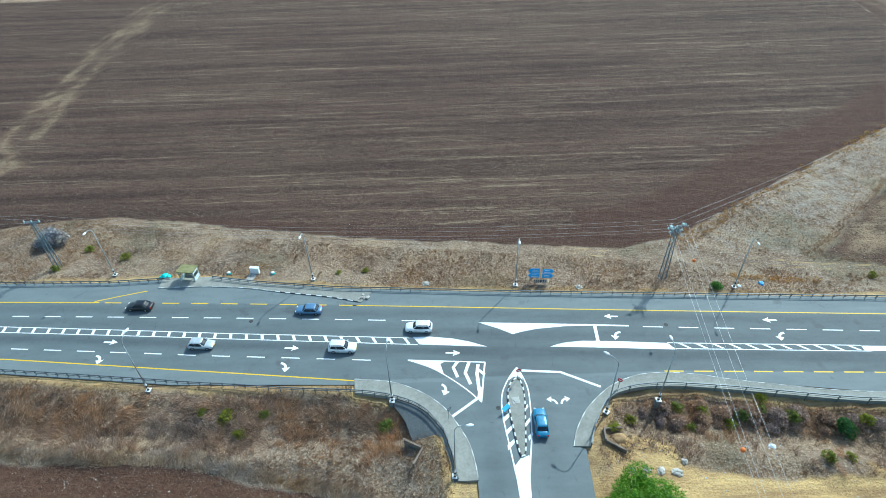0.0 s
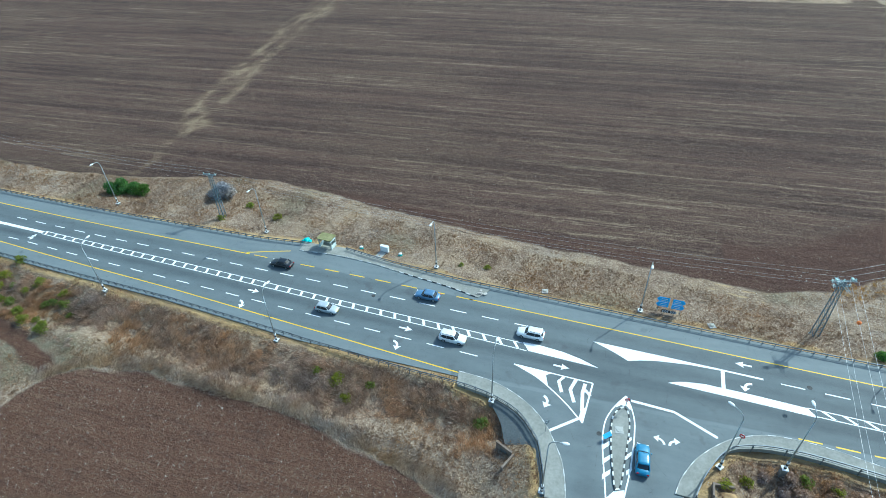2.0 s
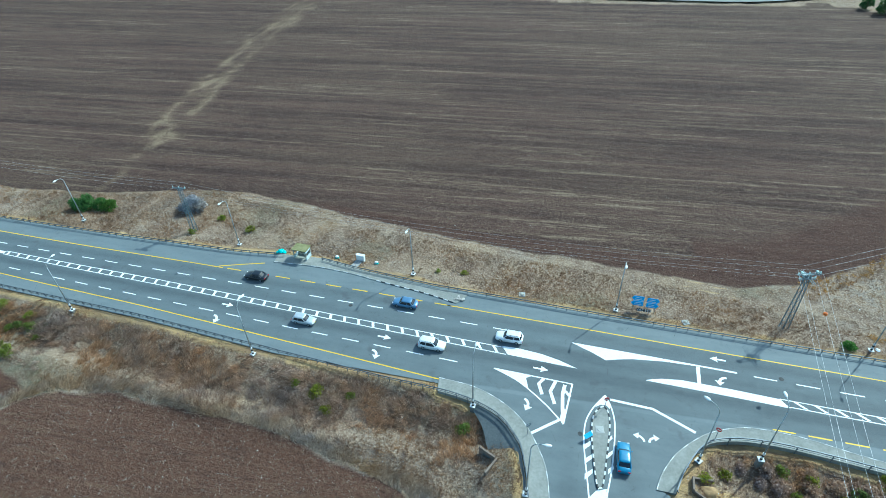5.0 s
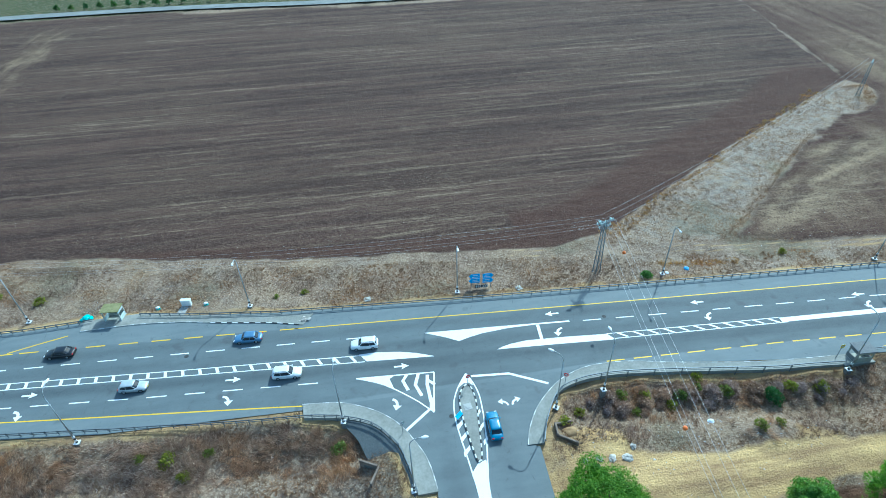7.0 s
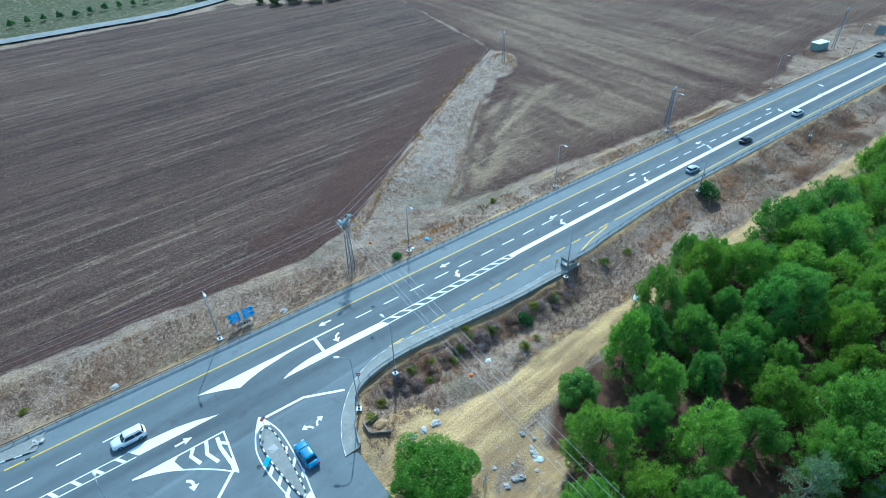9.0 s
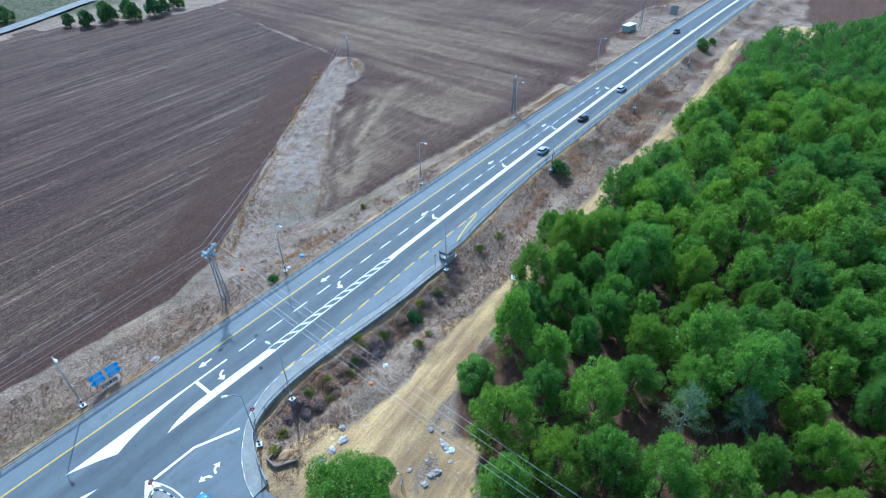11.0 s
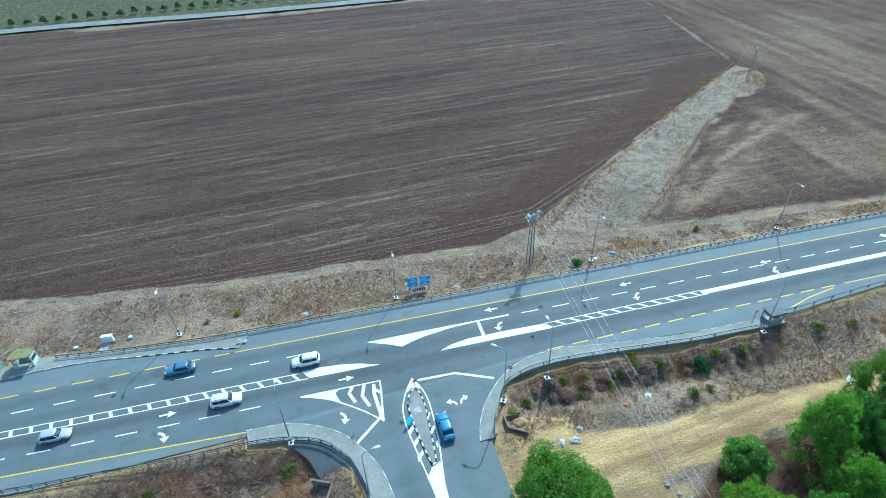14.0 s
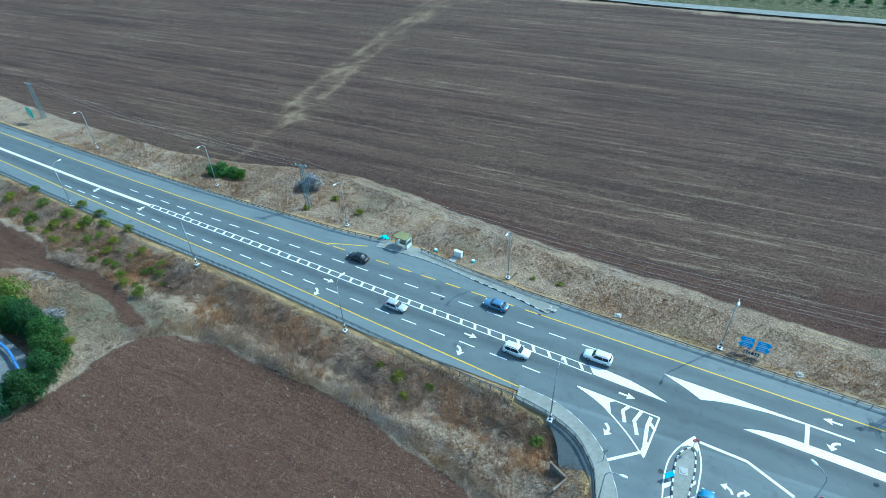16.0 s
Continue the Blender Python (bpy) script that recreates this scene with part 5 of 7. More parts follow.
for k in (-1, 1):
    bm = bmesh.new()
    box(bm, 0, 0, 0, 5.2, 2.25, 0.1, 0, 0.02)
    bmesh.ops.transform(bm, matrix=pose(0, 1.02 * k, 2.72, -20 * k), verts=bm.verts)
    part("roof_sheet", bm, M_SHEDROOF, shed)
yard_wall = thing("low_wall", 277.0, 1.2, float(relief(277, 1.2)) - 0.3, -66.6, "low grey wall along an earth yard", "wall", kind="structure")
for nm, a in (("wall_body", (0, 0, 0, 6.6, 0.3, 1.3)), ("coping", (0, 0, 1.3, 6.8, 0.42, 0.1))):
    bm = bmesh.new()
    box(bm, *a, 0, 0.02)
    part(nm, bm, M_CONC, yard_wall)

M_OLDCONC = plain("earth_stained_concrete", (0.16, 0.12, 0.095), (0.27, 0.215, 0.17), 0.9, 0.95, bump=0.4)


def head_wall(x, y, turn, label, z=-1.0, wings=(-1, 1)):
    x, y, _ = ground_xy(x, y, z + 0.6)
    r = thing("culvert", x, y, z, turn, label, "culvert")
    M = M_OLDCONC
    # floor and flat mouth panel are coloured dark for the opening's shade
    for nm, a, mat in (("back_wall", (0, 0.7, -1.2, 2.6, 0.28, 2.4), M), *(("wing_wall", (1.45 * k, -0.5, -1.2, 0.28, 2.6, 2.05), M) for k in wings), ("floor_slab", (0, -0.3, -1.2, 2.7, 2.2, 0.4), M_DIM), ("mouth_shade_panel", (0, 0.54, -0.3, 1.2, 0.1, 0.9), M_DIM)):
        bm = bmesh.new()
        box(bm, *a, 0, 0.03)
        part(nm, bm, mat, r)


head_wall(-5.0, 41.4, -28, "concrete culvert mouth in the grassy bank", -1.15, (1,))


def basin(corners, z, label):
    """An open basin: a head wall and two splayed wing walls on a slab, half filled with slipped earth."""
    a, b, c, d = (Vector((*p, 0)) for p in corners)
    mid_ = (a + b + c + d) / 4
    r = thing("culvert", mid_.x, mid_.y, z, 0, label, "culvert")
    for nm, p, q, h1 in (("wing_wall", a, b, 1.3), ("head_wall", b, c, 1.5), ("wing_wall", c, d, 1.3)):
        e = q - p
        bm = bmesh.new()
        box(bm, 0, 0, -0.8, e.length + 0.2, 0.26, 0.8 + h1, math.degrees(math.atan2(e.y, e.x)), 0.03)
        bmesh.ops.translate(bm, vec=(p + q) / 2 - mid_, verts=bm.verts)
        part(nm, bm, M_OLDCONC, r)
    bm = bmesh.new()
    vs = [bm.verts.new((p - mid_) * 0.97 + Vector((0, 0, 0.02))) for p in (a, b, c, d)]
    bmesh.ops.recalc_face_normals(bm, faces=[bm.faces.new(vs)])
    part("floor_slab", bm, M_OLDCONC, r)
    bm = bmesh.new()
    bmesh.ops.create_icosphere(bm, subdivisions=3, radius=1.0)
    for v in bm.verts:
        k = 1 + 0.35 * noise.noise(v.co * 1.6 + Vector((3, 8, 1)))
        v.co = Vector((v.co.x * 1.25 * k + 0.75, v.co.y * 0.95 * k + 0.1, max(v.co.z * 1.05 * k, -0.2)))
    part("earth_heap", bm, M_EARTH, r, "orange tan slipped earth", True)


M_EARTH = plain("slipped_earth", (0.30, 0.185, 0.09), (0.50, 0.34, 0.17), 1.5, 0.95, bump=0.6)
basin(((24.0, 43.3), (21.7, 43.2), (21.5, 41.5), (23.8, 39.8)), -0.75, "open concrete culvert basin in bare earth")

# ---- boulders, slabs and debris ----
M_ROCK = plain("white_limestone", (0.26, 0.235, 0.20), (0.56, 0.53, 0.49), 2.2, 0.9, bump=0.8, vary=0.2)
for i, (x, y, s) in enumerate(((23.8, 37.2, 0.55), (25.7, 37.2, 0.75), (27.5, 36.9, 0.8), (29.5, 36.6, 0.95), (31.0, 38.1, 0.7), (31.6, 23.3, 0.7), (32.4, 22.9, 0.75), (30.1, 23.4, 0.65), (30.7, 26.2, 0.5), (36.2, 24.0, 0.9), (36.6, 24.9, 0.6), (37.3, 27.2, 0.6), (34.6, 22.2, 0.4), (38.0, 25.6, 0.4), (33.0, 25.0, 0.35))):
    px, py, pz = ground_xy(x, y)
    lump("boulder", px, py, pz, s * 0.72, s * 0.6, s * 0.42, M_ROCK, "pale limestone boulder lying on bare earth", "boulder", 40 + i, 0.45, 3, "pale boulders on the clearing")
M_TARP = plain("white_blue_sheet", (0.55, 0.62, 0.70), (0.75, 0.78, 0.82), 2, 0.5)
for i, (x, y, s) in enumerate(((59.5, 12.0, 0.7), (36.0, 23.2, 0.7), (43.5, 39.8, 0.5), (53.5, 67.9 + 3.5, 0.4))):
    px, py, pz = ground_xy(x, y)
    lump("discarded_sheet", px, py, pz, s, s * 0.75, s * 0.3, M_TARP, "crumpled white plastic sheet dumped on the ground", "litter", 80 + i, 0.5, 3, "dumped sheets")

px, py, pz = ground_xy(57.6, 71.7)
lump("plastic_sack", px, py, pz, 0.55, 0.45, 0.35, M_BLUE, "blue plastic sack lying on the gravel verge", "bag", 91, 0.4, 3)
for i in range(9):
    rnd = random.Random(300 + i)
    bm = bmesh.new()
    box(bm, 0, 0, 0, rnd.uniform(0.3, 0.75), rnd.uniform(0.25, 0.5), rnd.uniform(0.1, 0.22), 0, 0.03)
    for v in bm.verts:
        v.co += Vector((rnd.uniform(-0.06, 0.06), rnd.uniform(-0.06, 0.06), rnd.uniform(-0.02, 0.03)))
    ob = part("broken_slab", bm, M_ROCK)
    ob.matrix_basis = pose(-13.9 + rnd.uniform(-0.9, 0.9), 71.9 + rnd.uniform(-0.55, 0.55), 0.12, rnd.uniform(-6, 6), rnd.uniform(-6, 6), rnd.uniform(0, 180))
    tagged(ob, "broken pale concrete piece on the bus bay's end", "rubble", "broken concrete at the bus bay")

# ---- concrete lining of the bank below the junction corner ----
def bank_lining():
    inner = even(finer(LEFT_RAIL[2:]), 24)
    rows = []
    for k in range(7):
        row = []
        for i, (x, y) in enumerate(inner):
            a, b = inner[max(i - 1, 0)], inner[min(i + 1, 23)]
            d = Vector((b[0] - a[0], b[1] - a[1])).normalized()
            wide = (0.2 + 3.6 * math.sin(math.pi * (i + 1.5) / 26)) * k / 6
            px, py = x + d.y * (0.12 + wide), y - d.x * (0.12 + wide)
            row.append((px, py, -0.05 - 1.35 * wide / 3.8 + 0.12))
        rows.append(row)
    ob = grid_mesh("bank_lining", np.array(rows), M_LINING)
    tagged(ob, "grey concrete lining below the corner, toned dark for shade", "slab", kind="structure")


# grey concrete with the slope's shade put into its dark, bluish colour
M_LINING = plain("shaded_lining_concrete", (0.085, 0.095, 0.10), (0.14, 0.15, 0.15), 0.5, 0.9, bump=0.3, local=False)
bank_lining()


# ---- manhole covers ----
for x, y, r in ((37.2, 62.6, 0.36), (-33.0, 67.0, 0.36), (7.6, 47.5, 0.34)):
    bm = bmesh.new()
    bmesh.ops.create_cone(bm, cap_ends=True, segments=20, radius1=r, radius2=r, depth=0.03, matrix=pose(x, y, 0.004))
    part("manhole_cover", bm, M_KERBB, ROAD, "dark round manhole cover")


# ---- a flat board on a stake, a small gate, a bare metal frame ----
px, py, pz = ground_xy(72.8, 32.2)
r = thing("leaning_board", px, py, pz, 20, "flat white blue board leaning on a thin stake", "board")
bm = bmesh.new()
rod(bm, (0, 0.25, -0.3), (0, 0.3, 1.6), 0.04, 0.035, 6)
part("stake", bm, M_DARKSTEEL, r)
bm = bmesh.new()
box(bm, 0, 0, 0, 1.3, 1.05, 0.05, 0, 0.01, 1.0, pose(0, -0.3, 0.55, 24))
part("panel", bm, M_TARP, r, "pale blue white panel")

px, py, pz = ground_xy(28.3, 25.6)
r = thing("small_gate", px, py, pz, 35, "small grey steel gate standing on bare earth", "gate")
for x in (-0.75, 0.75):
    bm = bmesh.new()
    rod(bm, (x, 0, -0.3), (x, 0, 2.1), 0.05, 0.05, 8)
    part("post", bm, M_STEEL, r)
for z in (0.3, 1.0, 1.7):
    bm = bmesh.new()
    rod(bm, (-0.75, 0, z), (0.75, 0, z), 0.03, 0.03, 6)
    part("bar", bm, M_STEEL, r)
for i in range(6):
    bm = bmesh.new()
    rod(bm, (-0.6 + 0.24 * i, 0, 0.3), (-0.6 + 0.24 * i, 0, 1.7), 0.012, 0.012, 4)
    part("wire", bm, M_STEEL, r)

px, py, pz = ground_xy(-107.3, 41.2)
r = thing("metal_frame", px, py, pz, 12, "bare pale metal cage frame lying in dry grass", "frame")
for a, b in (((-1.9, -1.1, 0), (1.9, -1.1, 0)), ((-1.9, 1.1, 0), (1.9, 1.1, 0)), ((-1.9, -1.1, 0), (-1.9, 1.1, 0)), ((1.9, -1.1, 0), (1.9, 1.1, 0)), ((-1.9, -1.1, 1.5), (1.9, -1.1, 1.5)), ((-1.9, 1.1, 1.5), (1.9, 1.1, 1.5)), ((-1.9, -1.1, 1.5), (-1.9, 1.1, 1.5)), ((1.9, -1.1, 1.5), (1.9, 1.1, 1.5)), ((-1.9, -1.1, 0), (-1.9, -1.1, 1.5)), ((1.9, -1.1, 0), (1.9, -1.1, 1.5)), ((-1.9, 1.1, 0), (-1.9, 1.1, 1.5)), ((1.9, 1.1, 0), (1.9, 1.1, 1.5)), ((-1.9, -1.1, 1.5), (1.9, 1.1, 1.5)), ((-0.4, -1.1, 0), (0.6, -1.1, 1.5))):
    bm = bmesh.new()
    rod(bm, a, b, 0.055, 0.055, 6)
    part("bar", bm, M_STEEL, r)

# ---- paved yard behind the hedge, with a curved blue pipe rail ----
yard = [(-112, 29.5), (-99, 28), (-92, 27), (-87.6, 25), (-87.6, 22), (-92, 20), (-112, 20)]
bm = bmesh.new()
top = [bm.verts.new((x, y, 0.15)) for x, y in yard]
low = [bm.verts.new((v.co.x, v.co.y, -2.5)) for v in top]
bm.faces.new(top)
for i in range(len(top)):
    bm.faces.new((top[i], low[i], low[(i + 1) % len(top)], top[(i + 1) % len(top)]))
bmesh.ops.recalc_face_normals(bm, faces=bm.faces)
M_YARD = plain("yard_concrete", (0.10, 0.11, 0.115), (0.21, 0.215, 0.215), 0.3, 0.9, bump=0.3, local=False)
tagged(part("yard_paving", bm, M_YARD), "grey concrete yard enclosed by a dark hedge", "paving", kind="structure")
M_BLUEPIPE = plain("blue_painted_pipe", (0.06, 0.16, 0.42), (0.12, 0.26, 0.58), 1.5, 0.45)
r = thing("curved_pipe_rail", 0, 0, 0, 0, "curved blue pipe rail on short legs in a yard", "rail")
arc = finer([(-102, 27.0, 1.0), (-96.9, 26.4, 1.0), (-93.5, 25.8, 1.0), (-90.8, 24.9, 1.0), (-88.2, 24.0, 1.0)], 5)
bm = bmesh.new()
tube(bm, arc, 0.24, 10)
part("pipe", bm, M_BLUEPIPE, r, "", True)
for p in arc[::5]:
    bm = bmesh.new()
    rod(bm, (p.x, p.y, 0.1), p, 0.07, 0.07, 6)
    part("leg", bm, M_STEEL, r)
for i, (x, y, s) in enumerate(((-84.0, 22.8, 0.45), (-85.0, 18.9, 0.9))):
    px, py, pz = ground_xy(x, y)
    lump("waste_sack", px, py, pz, s, s * 0.6, s * 0.4, M_TARP, "white plastic sack dumped at the hedge foot", "bag", 95 + i, 0.35, 3, "sacks by the hedge")


# ---- vehicles ----
M_TYRE = plain("black_rubber", (0.018, 0.018, 0.018), (0.035, 0.035, 0.035), 6, 0.85)
M_RIM = plain("alloy_rim", (0.45, 0.46, 0.47), (0.60, 0.61, 0.62), 6, 0.3, 0.8)
M_GLASS = nodes_of("dark_car_glass", 0.05, 0.0, 0.6)[0]
M_GLASS.node_tree.nodes["Principled BSDF"].inputs["Base Color"].default_value = (0.012, 0.02, 0.03, 1)
M_RLIGHT = plain("red_tail_lamp", (0.35, 0.01, 0.01), (0.5, 0.02, 0.02), 4, 0.2)
M_FLIGHT = plain("clear_head_lamp", (0.6, 0.62, 0.65), (0.75, 0.77, 0.8), 4, 0.12)


def car_paint(name, c):
    m, t, b = nodes_of(name, 0.35, 0.1, 0.45)
    b.inputs["Coat Weight"].default_value = 0.5
    b.inputs["Coat Roughness"].default_value = 0.08
    v = place_of(t, True)
    t.links.new(mixc(t, ramp(t, noise_of(t, v, 1.5, 4), 0.4, 0.7), c, tuple(k * 0.85 for k in c)), b.inputs["Base Color"])
    return m


def loft(bm, rings):
    vs = [[bm.verts.new(p) for p in r] for r in rings]
    n = len(rings[0])
    for a, b in zip(vs, vs[1:]):
        for i in range(n):
            bm.faces.new((a[i], b[i], b[(i + 1) % n], a[(i + 1) % n]))
    bm.faces.new(vs[0])
    bm.faces.new(vs[-1][::-1])
    bmesh.ops.recalc_face_normals(bm, faces=bm.faces)


def vehicle(name, x, y, turn, paint, label, style="sedan", roof_paint=None):
    """A car whose nose points along its local x."""
    L, W, H = {"sedan": (4.65, 1.84, 1.44), "suv": (4.5, 1.9, 1.62), "hatch": (4.2, 1.8, 1.47)}[style]
    root = thing(name, x, y, 0.0, turn, label, "car", "cars on the road")
    h = L / 2
    belt = 0.92 if style != "suv" else 1.02
    hood = belt - 0.10
    tail = belt - 0.04 if style == "sedan" else belt

    def ring(px, half, zb, zt):
        k = 0.1
        return [(px, -half + 0.06, zb), (px, half - 0.06, zb), (px, half, zb + 0.2), (px, half, zt - 0.22), (px, half - k, zt - 0.03), (px, half * 0.5, zt + 0.025), (px, 0, zt + 0.035), (px, -half * 0.5, zt + 0.025), (px, -half + k, zt - 0.03), (px, -half, zt - 0.22), (px, -half, zb + 0.2)]
    bm = bmesh.new()
    w = W / 2
    loft(bm, [ring(-h, w * 0.80, 0.34, tail - 0.16), ring(-h + 0.12, w * 0.92, 0.25, tail - 0.04), ring(-h + 0.6, w, 0.2, tail), ring(-0.3, w, 0.19, belt), ring(h * 0.38, w, 0.19, belt - 0.02), ring(h - 0.75, w * 0.98, 0.2, hood), ring(h - 0.2, w * 0.9, 0.24, hood - 0.12), ring(h, w * 0.72, 0.32, hood - 0.26)])
    body = part("body", bm, paint, root, "", True)
    # glass house and roof, rounded in plan
    b0, r0 = {"sedan": (-h + 0.52, -h + 1.2), "suv": (-h + 0.14, -h + 0.5), "hatch": (-h + 0.15, -h + 0.6)}[style]
    b1, r1 = h - 1.15, h - 1.95
    wb, wr = w * 0.93, w * 0.76
    zt = H - 0.06

    def outline(x0, x1, half, z, e=0.42, n=28):
        out = []
        for i in range(n):
            c, q = math.cos(math.tau * i / n), math.sin(math.tau * i / n)
            out.append(((x0 + x1) / 2 + (x1 - x0) / 2 * math.copysign(abs(c) ** e, c), half * math.copysign(abs(q) ** e, q), z))
        return out

    def between(k, z, grow=0.0):
        return outline(b0 + (r0 - b0) * k - grow, b1 + (r1 - b1) * k + grow, wb + (wr - wb) * k ** 1.3 + grow * 0.5, z)
    bm = bmesh.new()
    loft(bm, [between(k, belt - 0.1 + (zt - belt + 0.1) * k) for k in (0.0, 0.3, 0.6, 0.85, 1.0)])
    part("window_glass", bm, M_GLASS, root, "dark tinted windows", True)
    bm = bmesh.new()
    loft(bm, [outline(r0 - 0.16, r1 + 0.2, wr + 0.045, zt - 0.075), outline(r0 - 0.15, r1 + 0.18, wr + 0.03, zt - 0.01), outline(r0 - 0.04, r1 + 0.04, wr - 0.06, zt + 0.045), outline(r0 + 0.25, r1 - 0.25, wr - 0.3, zt + 0.075)])
    roof = part("roof", bm, roof_paint or paint, root, "", True)
    for s in (-1, 1):
        for (xa, xb, thick) in ((b0 + 0.16, r0 + 0.06, 0.085), ((r0 + r1) / 2 - 0.1, (r0 + r1) / 2 - 0.1, 0.04), (b1 - 0.2, r1 - 0.02, 0.055)):
            bm = bmesh.new()
            rod(bm, (xa, s * (wb - 0.03), belt - 0.06), (xb, s * (wr - 0.01), zt - 0.02), thick, thick * 0.8, 8)
            part("pillar", bm, paint, root)
        bm = bmesh.new()
        box(bm, b1 - 0.35, s * (w + 0.09), belt - 0.02, 0.16, 0.2, 0.14, 0, 0.03)
        part("mirror", bm, paint, root)
        bm = bmesh.new()
        box(bm, h - 0.12, s * w * 0.62, 0.55, 0.16, 0.38, 0.15, -s * 14, 0.02)
        part("headlight", bm, M_FLIGHT, root)
        bm = bmesh.new()
        box(bm, -h + 0.06, s * w * 0.66, 0.66, 0.14, 0.34, 0.16, s * 12, 0.02)
        part("tail_light", bm, M_RLIGHT, root)
        if style == "suv":
            bm = bmesh.new()
            rod(bm, (r0 + 0.2, s * wr * 0.9, zt + 0.11), (r1 - 0.2, s * wr * 0.9, zt + 0.11), 0.025)
            part("roof_rail", bm, M_TYRE, roof)
    for sx in (-1, 1):
        for s in (-1, 1):
            cx = sx * L * 0.295
            bm = bmesh.new()
            bmesh.ops.create_cone(bm, cap_ends=True, segments=20, radius1=0.32, radius2=0.32, depth=0.22, matrix=pose(cx, s * (w - 0.1), 0.32, 90))
            wheel = part("wheel", bm, M_TYRE, root, "", False)
            bm = bmesh.new()
            bmesh.ops.create_cone(bm, cap_ends=True, segments=14, radius1=0.2, radius2=0.2, depth=0.02, matrix=pose(cx, s * (w + 0.015), 0.32, 90))
            part("rim", bm, M_RIM, wheel)
    bm = bmesh.new()
    box(bm, h - 0.01, 0, 0.42, 0.06, 0.52, 0.12)
    part("number_plate", bm, M_SIGNY, body)
    return root


P_BLACK = car_paint("black_car_paint", (0.012, 0.014, 0.018))
P_BLUE = car_paint("blue_grey_car_paint", (0.10, 0.20, 0.34))
P_WHITE = car_paint("white_car_paint", (0.80, 0.82, 0.84))
P_SILVER = car_paint("silver_car_paint", (0.46, 0.50, 0.53))
P_TEAL = car_paint("blue_car_paint", (0.03, 0.19, 0.34))
vehicle("sedan_car", -53.7, 71.3, 176, P_BLACK, "black sedan driving on the grey road")
vehicle("sedan_car", -23.2, 68.8, 176, P_BLUE, "blue grey sedan driving on the grey road")
vehicle("suv_car", -4.0, 63.6, 176, P_WHITE, "white SUV with roof rails driving on the road", "suv")
vehicle("hatchback_car", -39.6, 61.6, -4, P_SILVER, "silver hatchback driving beside the hatched median", "hatch")
vehicle("suv_car", -16.3, 59.8, -4, P_WHITE, "white SUV with dark windows beside the median", "suv")
vehicle("sedan_car", 13.2, 44.5, 88, P_TEAL, "blue sedan waiting on the side road", "sedan")
vehicle("hatchback_car", 124.4, 48.8, -5, P_SILVER, "silver hatchback driving beside the white median line", "hatch")
vehicle("sedan_car", 149.7, 47.2, -5, P_BLACK, "dark sedan driving beside the white median line")
vehicle("suv_car", 178.2, 44.9, -6, P_WHITE, "white SUV driving beside the white median line", "suv")
vehicle("hatchback_car", 254.4, 45.6, 172, P_BLACK, "dark hatchback on the far stretch of road", "hatch")


# ---- plants ----
def tri_mesh(name, V, mat):
    """A mesh of loose triangles from an array (n, 3, 3)."""
    n = len(V)
    me = bpy.data.meshes.new(name)
    me.vertices.add(n * 3)
    me.vertices.foreach_set("co", V.reshape(-1).astype(np.float32))
    me.loops.add(n * 3)
    me.loops.foreach_set("vertex_index", np.arange(n * 3, dtype=np.int32))
    me.polygons.add(n)
    me.polygons.foreach_set("loop_start", np.arange(0, n * 3, 3, dtype=np.int32))
    me.update(calc_edges=True)
    me.materials.append(mat)
    return me


def unit(a):
    return a / (np.linalg.norm(a, axis=-1, keepdims=True) + 1e-9)


def sprays(rng, C, out, length, width, blades):
    """Blades fanning out of places C along directions out."""
    n = len(C)
    C, out = np.repeat(C, blades, 0), np.repeat(out, blades, 0)
    d = unit(out + rng.normal(0, 0.55, (n * blades, 3)))
    s = unit(np.cross(d, rng.normal(0, 1, (n * blades, 3))))
    L = length * rng.uniform(0.6, 1.3, (n * blades, 1))
    w = width * rng.uniform(0.6, 1.3, (n * blades, 1))
    a = C - s * w / 2
    b = C + s * w / 2
    return np.stack([a, b, C + d * L + s * w * rng.uniform(-0.5, 0.5, (n * blades, 1))], 1)


def shingles(rng, C, out, size):
    """Flat leaf clusters lying on a clump and facing outwards."""
    n = len(C)
    o = unit(out + rng.normal(0, 0.38, (n, 3)))
    a = unit(np.cross(o, rng.normal(0, 1, (n, 3))))
    b = np.cross(o, a)
    L = size * rng.uniform(0.6, 1.4, (n, 1))
    return np.stack([C - a * L * 0.5 - b * L * 0.35, C + a * L * 0.5 - b * L * 0.35, C + b * L * 0.75 + o * L * 0.4], 1)


